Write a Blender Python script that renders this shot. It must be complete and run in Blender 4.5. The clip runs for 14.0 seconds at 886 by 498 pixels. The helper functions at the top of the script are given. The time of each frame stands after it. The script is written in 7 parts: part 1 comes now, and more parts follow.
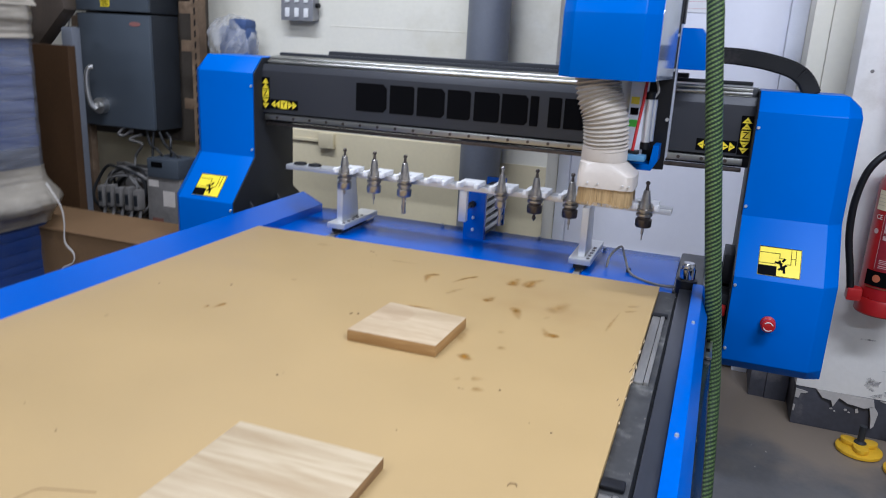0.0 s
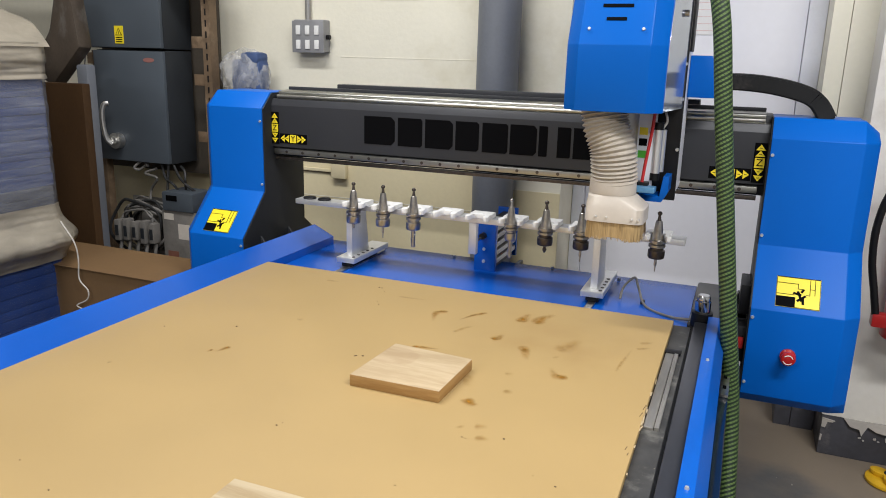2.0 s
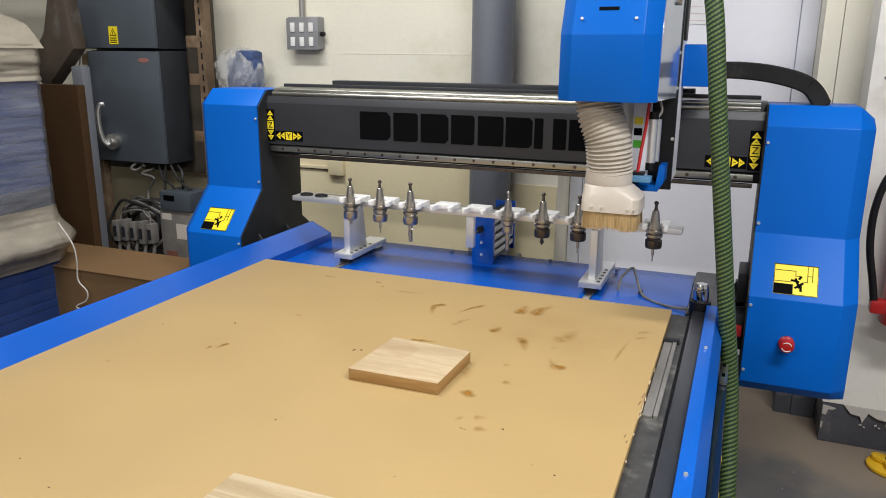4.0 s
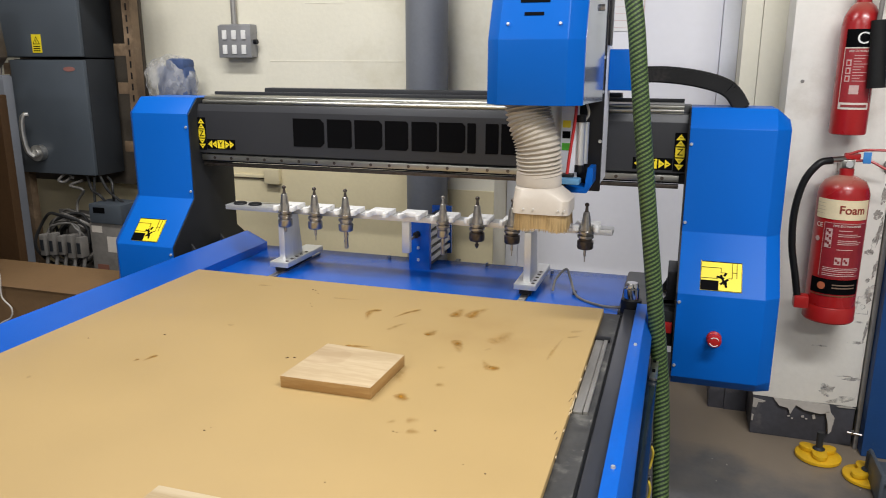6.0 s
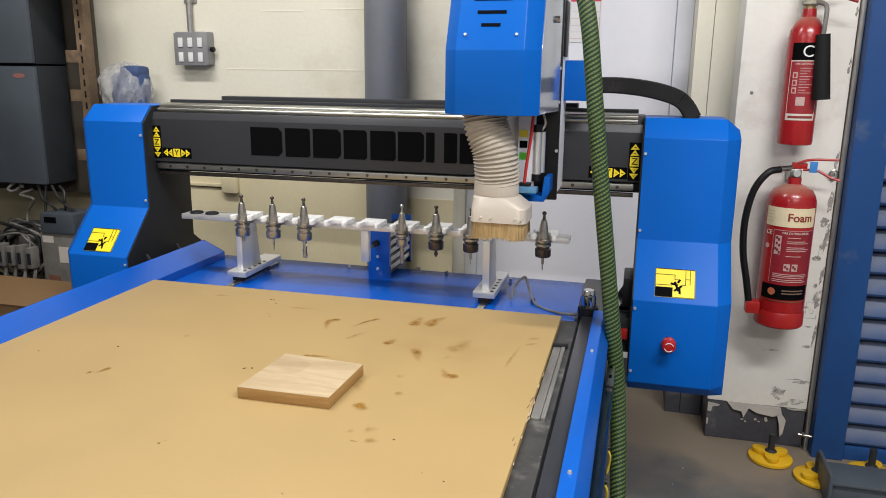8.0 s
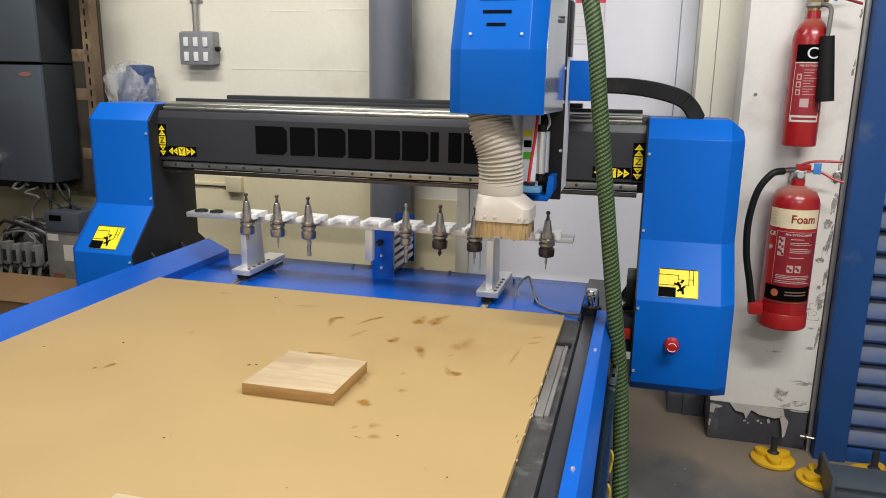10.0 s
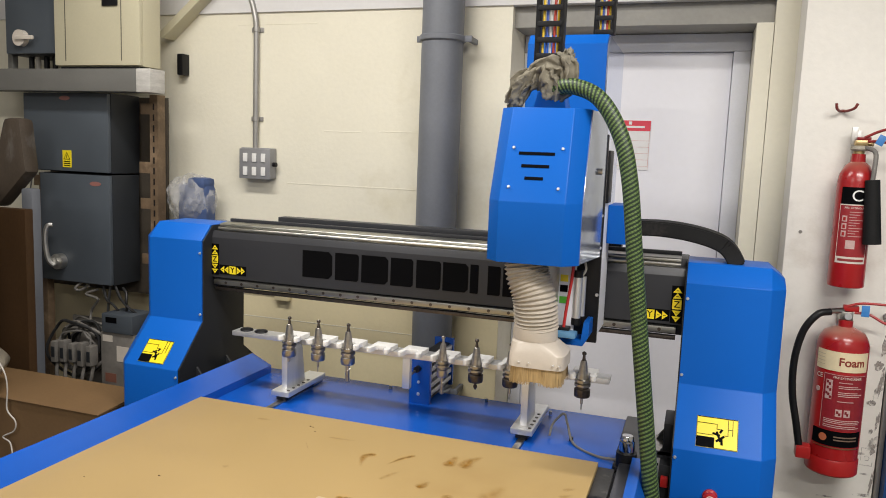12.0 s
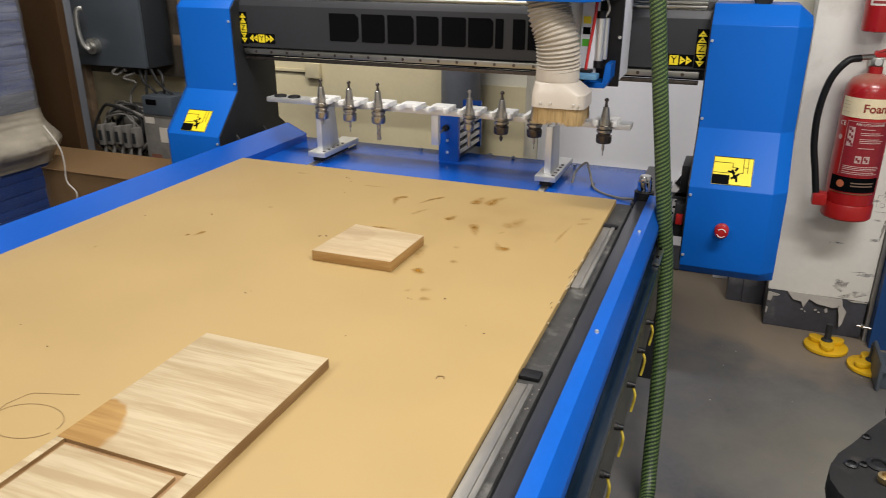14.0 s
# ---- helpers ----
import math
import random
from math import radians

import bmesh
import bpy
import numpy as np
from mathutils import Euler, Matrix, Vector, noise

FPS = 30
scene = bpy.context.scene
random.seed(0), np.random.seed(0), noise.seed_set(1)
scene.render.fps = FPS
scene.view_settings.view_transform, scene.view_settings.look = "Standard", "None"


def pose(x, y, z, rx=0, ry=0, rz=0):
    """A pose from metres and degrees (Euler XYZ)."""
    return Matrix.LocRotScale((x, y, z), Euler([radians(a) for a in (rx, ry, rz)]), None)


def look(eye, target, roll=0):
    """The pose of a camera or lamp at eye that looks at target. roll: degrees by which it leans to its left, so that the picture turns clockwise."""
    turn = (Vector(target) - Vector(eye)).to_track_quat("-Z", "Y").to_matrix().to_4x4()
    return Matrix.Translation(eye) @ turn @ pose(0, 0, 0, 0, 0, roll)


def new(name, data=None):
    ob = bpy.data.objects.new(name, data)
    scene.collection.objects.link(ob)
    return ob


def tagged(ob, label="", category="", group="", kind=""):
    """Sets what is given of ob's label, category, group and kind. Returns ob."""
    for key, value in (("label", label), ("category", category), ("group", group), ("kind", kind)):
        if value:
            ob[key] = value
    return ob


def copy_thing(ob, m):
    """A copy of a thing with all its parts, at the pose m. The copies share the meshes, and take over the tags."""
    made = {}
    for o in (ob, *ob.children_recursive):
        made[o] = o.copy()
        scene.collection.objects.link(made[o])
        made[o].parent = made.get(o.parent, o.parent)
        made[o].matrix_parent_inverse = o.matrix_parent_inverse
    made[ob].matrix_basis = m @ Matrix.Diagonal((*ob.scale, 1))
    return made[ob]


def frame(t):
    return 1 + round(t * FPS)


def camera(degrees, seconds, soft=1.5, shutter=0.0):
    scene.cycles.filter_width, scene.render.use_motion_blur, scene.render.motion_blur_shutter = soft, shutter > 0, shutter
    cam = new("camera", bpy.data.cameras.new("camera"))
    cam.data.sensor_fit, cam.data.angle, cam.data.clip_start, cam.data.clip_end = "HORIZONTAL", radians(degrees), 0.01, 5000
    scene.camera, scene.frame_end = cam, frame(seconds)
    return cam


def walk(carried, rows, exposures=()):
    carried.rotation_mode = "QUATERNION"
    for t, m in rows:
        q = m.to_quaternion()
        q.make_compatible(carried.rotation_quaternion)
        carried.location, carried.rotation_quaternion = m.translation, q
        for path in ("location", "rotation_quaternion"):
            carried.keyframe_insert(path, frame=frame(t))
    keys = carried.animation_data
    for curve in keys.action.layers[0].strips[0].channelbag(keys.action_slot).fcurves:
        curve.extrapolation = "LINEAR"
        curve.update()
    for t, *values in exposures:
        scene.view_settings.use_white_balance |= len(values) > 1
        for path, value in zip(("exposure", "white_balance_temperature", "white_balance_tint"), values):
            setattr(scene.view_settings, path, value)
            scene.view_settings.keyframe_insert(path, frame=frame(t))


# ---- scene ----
cam = camera(61.3, 14.0, soft=0.95, shutter=0.5)
PATH = [
    (0, (1.311, -1.936, 1.393), (0.661, -0.124, 0.851), 3.0),
    (0.5, (1.33, -1.88, 1.43), (0.69, -0.051, 0.935), 0.0),
    (1, (1.358, -1.887, 1.435), (0.739, -0.048, 0.95), 0.8),
    (1.5, (1.358, -1.874, 1.446), (0.698, -0.054, 0.944), 1.3),
    (2, (1.335, -1.884, 1.433), (0.619, -0.084, 0.934), 1.5),
    (4.5, (1.351, -1.884, 1.419), (0.65, -0.081, 0.912), 0.0),
    (5, (1.366, -1.87, 1.411), (0.704, -0.051, 0.909), 0.0),
    (5.5, (1.365, -1.875, 1.412), (0.745, -0.039, 0.918), 0.1),
    (6, (1.375, -1.879, 1.415), (0.792, -0.028, 0.932), 0.2),
    (6.5, (1.383, -1.886, 1.414), (0.838, -0.021, 0.94), 0.3),
    (7, (1.392, -1.88, 1.414), (0.881, -0.003, 0.949), 0.4),
    (7.5, (1.384, -1.882, 1.418), (0.898, 0.003, 0.956), 0.6),
    (10, (1.381, -1.892, 1.41), (0.889, -0.007, 0.955), 0.9),
    (10.5, (1.386, -1.9, 1.418), (0.871, -0.017, 0.98), 1.1),
    (11, (1.389, -1.901, 1.411), (0.851, -0.022, 0.988), 1.2),
    (11.5, (1.397, -1.89, 1.478), (0.826, -0.009, 1.108), 2.5),
    (12, (1.416, -1.886, 1.571), (0.777, -0.008, 1.322), 2.2),
    (12.5, (1.461, -1.919, 1.534), (0.836, -0.039, 1.258), 1.2),
    (13, (1.511, -1.96, 1.463), (0.953, -0.112, 0.937), 0.2),
    (13.5, (1.492, -1.962, 1.419), (0.888, -0.203, 0.683), 0.3),
    (14, (1.488, -1.997, 1.43), (0.812, -0.265, 0.692), 0.1),
]
walk(cam, [(t, look(eye, target, roll)) for t, eye, target, roll in PATH], [(0.0, -0.28, 5250, 14), (0.5, -0.24, 5700, 13), (1.0, -0.21, 6100, 10), (2.0, -0.21, 6100, 10), (6.0, -0.21, 6200, 10), (10.5, -0.21, 6250, 10), (12.2, -0.26, 6550, 10), (13.5, -0.25, 6400, 10), (14.0, -0.25, 6450, 10)])

# ---- light ----
world = bpy.data.worlds.new("workshop_world")
scene.world = world
world.use_nodes = True
world.node_tree.nodes["Background"].inputs[0].default_value = (0.75, 0.85, 1.0, 1)
world.node_tree.nodes["Background"].inputs[1].default_value = 0.05

FLOOR = 0.08      # height of the workshop floor
CEIL = 3.05       # height of the ceiling
BED = 0.80        # top of the sacrificial board
GY = 0.053        # where the gantry stands along the bed


def tube_lamp(x, y, z, length, watts, along="x", color=(1.0, 0.965, 0.925)):
    data = bpy.data.lights.new("ceiling_tube_light", "AREA")
    data.shape, data.size, data.size_y = "RECTANGLE", length, 0.22
    data.energy, data.color = watts, color
    ob = new("ceiling_tube_light", data)
    ob.matrix_world = pose(x, y, z, 0, 0, 0 if along == "x" else 90)
    return ob


# ceiling sources are out of view; the rear pair is added as frontal fill
LAMPS = [(-0.05, -0.30, 1.15), (2.35, -1.15, 1.95), (-0.6, -3.3, 1.9), (2.6, -3.3, 1.5)]
for lx, ly, k in LAMPS:
    tube_lamp(lx, ly, CEIL - 0.125, 1.5, 45 * k)

# ---- materials ----


def mat(name, base, rough=0.5, metal=0.0, vary=0.12, scale=6.0, bump=0.0, bump_scale=120.0, spec=0.5, tint=None, amount=0.35,
        coat=0.0, stretch=(1, 1, 1)):
    """A surface with mottling at two scales, an optional second colour in patches, and fine relief."""
    m = bpy.data.materials.new(name)
    m.use_nodes = True
    nt = m.node_tree
    n, l = nt.nodes, nt.links
    bsdf = n["Principled BSDF"]
    bsdf.inputs["Metallic"].default_value = metal
    bsdf.inputs["Specular IOR Level"].default_value = spec
    bsdf.inputs["Coat Weight"].default_value = coat
    bsdf.inputs["Coat Roughness"].default_value = 0.12
    co = n.new("ShaderNodeTexCoord")
    mp = n.new("ShaderNodeMapping")
    mp.inputs["Scale"].default_value = stretch
    l.new(co.outputs["Object"], mp.inputs[0])
    big = n.new("ShaderNodeTexNoise")
    big.inputs["Scale"].default_value, big.inputs["Detail"].default_value = scale, 6
    fine = n.new("ShaderNodeTexNoise")
    fine.inputs["Scale"].default_value, fine.inputs["Detail"].default_value = bump_scale, 3
    l.new(mp.outputs[0], big.inputs[0])
    l.new(mp.outputs[0], fine.inputs[0])
    add = n.new("ShaderNodeMath")
    add.operation = "MULTIPLY_ADD"
    add.inputs[1].default_value, add.inputs[2].default_value = 0.3, 0.0
    l.new(fine.outputs[0], add.inputs[0])
    both = n.new("ShaderNodeMath")
    both.operation = "MULTIPLY_ADD"
    both.inputs[1].default_value = 0.7
    l.new(big.outputs[0], both.inputs[0])
    l.new(add.outputs[0], both.inputs[2])
    ramp = n.new("ShaderNodeValToRGB")
    lo = [max(0, c * (1 - vary)) for c in base]
    hi = [min(1, c * (1 + vary)) for c in base]
    ramp.color_ramp.elements[0].position, ramp.color_ramp.elements[1].position = 0.3, 0.7
    ramp.color_ramp.elements[0].color, ramp.color_ramp.elements[1].color = (*lo, 1), (*hi, 1)
    l.new(both.outputs[0], ramp.inputs[0])
    colour = ramp.outputs[0]
    if tint:
        spot = n.new("ShaderNodeTexNoise")
        spot.inputs["Scale"].default_value, spot.inputs["Detail"].default_value = scale * 0.55, 8
        spot.inputs["Roughness"].default_value = 0.65
        sh = n.new("ShaderNodeVectorMath")
        sh.operation = "ADD"
        sh.inputs[1].default_value = (7.3, 2.1, 4.7)
        l.new(mp.outputs[0], sh.inputs[0])
        l.new(sh.outputs[0], spot.inputs[0])
        mask = n.new("ShaderNodeValToRGB")
        mask.color_ramp.elements[0].position, mask.color_ramp.elements[1].position = 0.62 - amount * 0.3, 0.75 - amount * 0.25
        l.new(spot.outputs[0], mask.inputs[0])
        mix = n.new("ShaderNodeMix")
        mix.data_type = "RGBA"
        l.new(mask.outputs[0], mix.inputs[0])
        l.new(colour, mix.inputs[6])
        mix.inputs[7].default_value = (*tint, 1)
        colour = mix.outputs[2]
    l.new(colour, bsdf.inputs["Base Color"])
    rr = n.new("ShaderNodeMapRange")
    rr.inputs["To Min"].default_value, rr.inputs["To Max"].default_value = max(0.02, rough * 0.82), min(1, rough * 1.2)
    l.new(big.outputs[0], rr.inputs[0])
    l.new(rr.outputs[0], bsdf.inputs["Roughness"])
    if bump:
        b = n.new("ShaderNodeBump")
        b.inputs["Strength"].default_value, b.inputs["Distance"].default_value = 1.0, bump
        l.new(fine.outputs[0], b.inputs["Height"])
        l.new(b.outputs[0], bsdf.inputs["Normal"])
    return m


def node_bits(m):
    return m.node_tree.nodes, m.node_tree.links, m.node_tree.nodes["Principled BSDF"]


BLUE = mat("blue_powder_coat", (0.004, 0.105, 0.465), 0.40, spec=0.16, vary=0.06, scale=3, bump=0.00012, bump_scale=500)
BLUE_DECK = mat("blue_deck_paint", (0.005, 0.078, 0.40), 0.24, spec=0.36, vary=0.1, scale=4, bump=0.0001, bump_scale=400,
                tint=(0.05, 0.11, 0.33), amount=0.05)
CHARCOAL = mat("charcoal_powder_coat", (0.031, 0.032, 0.036), 0.42, spec=0.35, vary=0.1, scale=4, bump=0.00015, bump_scale=600)
DARK = mat("dark_grey_panel", (0.015, 0.016, 0.018), 0.5, spec=0.3, vary=0.15, scale=5, bump=0.0001, bump_scale=500)
BLACK = mat("black_plastic", (0.007, 0.007, 0.008), 0.45, spec=0.3, vary=0.2, scale=20)
INK = mat("black_vinyl", (0.003, 0.003, 0.0035), 0.7, spec=0.04, vary=0.1, scale=30)
RUBBER = mat("black_rubber", (0.011, 0.011, 0.011), 0.65, spec=0.2, vary=0.3, scale=14, tint=(0.04, 0.035, 0.032), amount=0.10)
CHROME = mat("ground_steel_rail", (0.40, 0.395, 0.36), 0.30, 1.0, vary=0.1, scale=10)
STEEL = mat("machined_steel", (0.43, 0.41, 0.38), 0.30, 1.0, vary=0.2, scale=60)
ALU = mat("brushed_aluminium", (0.74, 0.74, 0.73), 0.42, 0.8, vary=0.08, scale=12, bump=0.00005, bump_scale=300, stretch=(1, 12, 1))
ALU_DULL = mat("dull_aluminium", (0.58, 0.57, 0.54), 0.48, 1.0, vary=0.15, scale=16)
NUT = mat("dark_collet_nut", (0.10, 0.085, 0.075), 0.35, 0.9, vary=0.3, scale=60)
WHITE_PL = mat("white_plastic", (0.78, 0.77, 0.74), 0.4, vary=0.04, scale=12)
CREAM_HOSE = mat("cream_hose_plastic", (0.42, 0.375, 0.31), 0.5, vary=0.1, scale=20)
SHOE = mat("translucent_white_shoe", (0.51, 0.455, 0.385), 0.4, vary=0.06, scale=10)
BRISTLE = mat("tan_brush_bristle", (0.42, 0.29, 0.13), 0.7, vary=0.35, scale=220, bump=0.001, bump_scale=350, stretch=(1, 1, 0.06))
YELLOW = mat("yellow_vinyl", (0.86, 0.68, 0.02), 0.38, vary=0.04, scale=20)
YELLOW_PL = mat("yellow_lifter_plastic", (0.72, 0.42, 0.008), 0.45, vary=0.15, scale=12, tint=(0.4, 0.25, 0.05), amount=0.15)
RED = mat("red_gloss_enamel", (0.36, 0.011, 0.012), 0.28, vary=0.12, scale=6, coat=0.2)
RED_PL = mat("red_plastic", (0.38, 0.014, 0.013), 0.32, vary=0.05, scale=20)
PRINT = mat("pale_red_print", (0.52, 0.36, 0.33), 0.5, vary=0.1, scale=60)
LABEL_W = mat("off_white_label", (0.68, 0.62, 0.54), 0.45, vary=0.05, scale=30)
LABEL_CREAM = mat("cream_label", (0.78, 0.66, 0.42), 0.45, vary=0.05, scale=30)
PAPER = mat("white_paper", (0.78, 0.77, 0.76), 0.8, vary=0.03, scale=15)
PAPER_RED = mat("red_print", (0.68, 0.06, 0.09), 0.6, vary=0.05, scale=15)
RED_LINE = mat("faded_red_print", (0.60, 0.22, 0.20), 0.7, vary=0.05, scale=15)
DADO = mat("yellowed_cream_paint", (0.70, 0.61, 0.385), 0.6, vary=0.06, scale=2.2, bump=0.0006, bump_scale=60, tint=(0.62, 0.54, 0.36), amount=0.15)
WALL = mat("cream_wall_paint", (0.79, 0.75, 0.61), 0.62, vary=0.05, scale=2.2, bump=0.0006, bump_scale=60, tint=(0.66, 0.61, 0.45), amount=0.10)
PILLAR = mat("white_wall_paint", (0.84, 0.81, 0.74), 0.6, vary=0.06, scale=2.5, bump=0.0008, bump_scale=45, tint=(0.60, 0.55, 0.47), amount=0.12)
SKIRT = mat("dark_grey_wall_paint", (0.055, 0.055, 0.065), 0.6, vary=0.3, scale=9, bump=0.001, bump_scale=50, tint=(0.16, 0.15, 0.15), amount=0.2)
PEEL = mat("peeling_paint_flake", (0.42, 0.39, 0.35), 0.6, vary=0.1, scale=20)
DOOR = mat("white_door_paint", (0.79, 0.785, 0.825), 0.42, vary=0.03, scale=3, bump=0.0002, bump_scale=40)
FRAME_P = mat("grey_white_frame_paint", (0.80, 0.81, 0.86), 0.45, vary=0.05, scale=6)
LINTEL = mat("grey_lintel", (0.30, 0.29, 0.26), 0.6, vary=0.15, scale=6, bump=0.0006, bump_scale=50)
SHUTTER = mat("blue_shutter_paint", (0.016, 0.066, 0.215), 0.5, spec=0.3, vary=0.12, scale=5, tint=(0.10, 0.14, 0.22), amount=0.08)
PIPE = mat("grey_painted_pipe", (0.155, 0.165, 0.185), 0.5, vary=0.1, scale=5, bump=0.0003, bump_scale=80)
CONDUIT = mat("galvanised_conduit", (0.36, 0.35, 0.33), 0.4, 0.6, vary=0.12, scale=16)
SOCKET = mat("grey_metal_box", (0.27, 0.27, 0.275), 0.4, 0.2, vary=0.1, scale=20)
CABINET = mat("slate_cabinet_enamel", (0.077, 0.091, 0.107), 0.42, spec=0.35, vary=0.12, scale=4, bump=0.0001, bump_scale=200)
CABINET_SIDE = mat("dark_cabinet_side", (0.026, 0.029, 0.033), 0.5, spec=0.3, vary=0.15, scale=5)
BEIGE = mat("beige_cabinet_enamel", (0.56, 0.52, 0.37), 0.45, vary=0.06, scale=4)
TRUNKING = mat("grey_trunking", (0.17, 0.168, 0.155), 0.5, 0.2, vary=0.1, scale=8)
ANGLE = mat("rusty_slotted_angle", (0.17, 0.115, 0.068), 0.6, 0.2, vary=0.3, scale=18, tint=(0.30, 0.21, 0.13), amount=0.3)
CARD = mat("brown_cardboard", (0.15, 0.090, 0.042), 0.85, spec=0.15, vary=0.1, scale=7, bump=0.0003, bump_scale=90)
CARD_DARK = mat("brown_board_panel", (0.052, 0.027, 0.011), 0.6, spec=0.2, vary=0.3, scale=4, tint=(0.085, 0.055, 0.030), amount=0.2, stretch=(1, 1, 0.4))
STACK = mat("blue_sheet_goods", (0.012, 0.038, 0.17), 0.45, spec=0.25, vary=0.14, scale=3, stretch=(1, 1, 8))
STACK_GREY = mat("grey_wrapped_goods", (0.045, 0.045, 0.047), 0.4, spec=0.3, vary=0.25, scale=3, stretch=(1, 1, 4))
CABLE_GREY = mat("grey_cable", (0.16, 0.15, 0.135), 0.5, vary=0.2, scale=20)
CABLE_BLACK = mat("black_cable", (0.02, 0.02, 0.02), 0.5, vary=0.2, scale=20)
CABLE_WHITE = mat("white_cord", (0.48, 0.45, 0.40), 0.6, vary=0.1, scale=20)
METER = mat("grey_meter_case", (0.21, 0.195, 0.175), 0.5, vary=0.2, scale=20)
RAG = mat("grey_cotton_rag", (0.175, 0.158, 0.118), 0.95, vary=0.3, scale=24, bump=0.0008, bump_scale=260)
CEILING = mat("unseen_ceiling_grey", (0.50, 0.49, 0.46), 0.8, vary=0.04, scale=3)
LAMP_CASE = mat("white_lamp_case", (0.8, 0.8, 0.78), 0.5, vary=0.02)
SMEAR = mat("brown_dust_smear", (0.275, 0.128, 0.014), 0.95, spec=0.05, vary=0.3, scale=40)
SPECK = mat("dark_wood_chip", (0.10, 0.06, 0.03), 0.9, vary=0.3, scale=60)
PENCIL = mat("pencil_line", (0.27, 0.18, 0.08), 0.9, vary=0.2, scale=60)
BRASS = mat("worn_brass", (0.42, 0.31, 0.15), 0.35, 0.9, vary=0.15, scale=20)
GREEN_PL = mat("green_plastic", (0.10, 0.50, 0.04), 0.4, vary=0.08, scale=20)
RED_TUBE = mat("red_air_tube", (0.45, 0.02, 0.02), 0.35, vary=0.1, scale=20)
BLUE_TUBE = mat("blue_fitting", (0.10, 0.25, 0.42), 0.4, vary=0.1, scale=20)
WIRE_MATS = [mat("yellow_wire", (0.75, 0.5, 0.03), 0.4), mat("red_wire", (0.5, 0.05, 0.03), 0.4),
             mat("white_wire", (0.6, 0.6, 0.58), 0.4), mat("blue_wire", (0.05, 0.1, 0.4), 0.4)]


def make_floor_mat():
    """Worn grey floor paint over concrete: broad soft blotches, paint worn through to beige, brown dust by the wall."""
    m = mat("worn_concrete_floor", (0.100, 0.101, 0.107), 0.36, vary=0.30, scale=2.4, bump=0.0001, bump_scale=70,
            tint=(0.150, 0.142, 0.130), amount=0.42)
    n, l, bsdf = node_bits(m)
    colour = bsdf.inputs["Base Color"].links[0].from_socket
    co = n.new("ShaderNodeTexCoord")
    sep = n.new("ShaderNodeSeparateXYZ")
    l.new(co.outputs["Object"], sep.inputs[0])
    noi = n.new("ShaderNodeTexNoise")
    noi.inputs["Scale"].default_value, noi.inputs["Detail"].default_value = 3.2, 5
    l.new(co.outputs["Object"], noi.inputs[0])

    def layer(distance, wobble, start, full, most, tint, under):
        wob = n.new("ShaderNodeMath")
        wob.operation = "MULTIPLY_ADD"
        wob.inputs[1].default_value = wobble
        l.new(noi.outputs[0], wob.inputs[0])
        l.new(distance, wob.inputs[2])
        rng = n.new("ShaderNodeMapRange")
        rng.inputs["From Min"].default_value, rng.inputs["From Max"].default_value = start, full
        rng.inputs["To Max"].default_value = most
        l.new(wob.outputs[0], rng.inputs[0])
        mix = n.new("ShaderNodeMix")
        mix.data_type = "RGBA"
        l.new(rng.outputs[0], mix.inputs[0])
        l.new(under, mix.inputs[6])
        mix.inputs[7].default_value = (*tint, 1)
        return mix.outputs[2]

    colour = layer(sep.outputs[1], 1.1, 0.98, 1.30, 0.80, (0.265, 0.210, 0.148), colour)
    for at, near, wide, tint in (((1.98, 0.04, 0), 0.74, 0.30, (0.225, 0.208, 0.165)), ((1.42, -0.42, 0), 0.42, 0.30, (0.20, 0.175, 0.155))):
        d = n.new("ShaderNodeVectorMath")
        d.operation = "DISTANCE"
        d.inputs[1].default_value = (at[0], at[1], FLOOR)
        l.new(co.outputs["Object"], d.inputs[0])
        colour = layer(d.outputs["Value"], 0.5, near, wide, 0.9, tint, colour)
    l.new(colour, bsdf.inputs["Base Color"])
    return m


FLOOR_M = make_floor_mat()


def make_board_mat():
    """Tan fibreboard: fibre mottling, faint lighter bands, soft brown scuffing in one worn area."""
    m = mat("tan_fibreboard", (0.372, 0.254, 0.099), 0.62, vary=0.045, scale=5, bump=0.00008, bump_scale=700)
    n, l, bsdf = node_bits(m)
    src = bsdf.inputs["Base Color"].links[0].from_socket
    co = n.new("ShaderNodeTexCoord")
    dist = n.new("ShaderNodeVectorMath")
    dist.operation = "DISTANCE"
    dist.inputs[1].default_value = (0.98, -0.28, BED)
    l.new(co.outputs["Object"], dist.inputs[0])
    rng = n.new("ShaderNodeMapRange")
    rng.inputs["From Min"].default_value, rng.inputs["From Max"].default_value = 0.42, 0.05
    l.new(dist.outputs["Value"], rng.inputs[0])
    noi = n.new("ShaderNodeTexNoise")
    noi.inputs["Scale"].default_value, noi.inputs["Detail"].default_value = 9, 7
    l.new(co.outputs["Object"], noi.inputs[0])
    mul = n.new("ShaderNodeMath")
    mul.operation = "MULTIPLY"
    l.new(rng.outputs[0], mul.inputs[0])
    l.new(noi.outputs[0], mul.inputs[1])
    rmp = n.new("ShaderNodeMapRange")
    rmp.inputs["From Min"].default_value, rmp.inputs["From Max"].default_value = 0.3, 0.7
    rmp.inputs["To Max"].default_value = 0.4
    l.new(mul.outputs[0], rmp.inputs[0])
    mix = n.new("ShaderNodeMix")
    mix.data_type = "RGBA"
    l.new(rmp.outputs[0], mix.inputs[0])
    l.new(src, mix.inputs[6])
    mix.inputs[7].default_value = (0.28, 0.165, 0.055, 1)
    l.new(mix.outputs[2], bsdf.inputs["Base Color"])
    return m


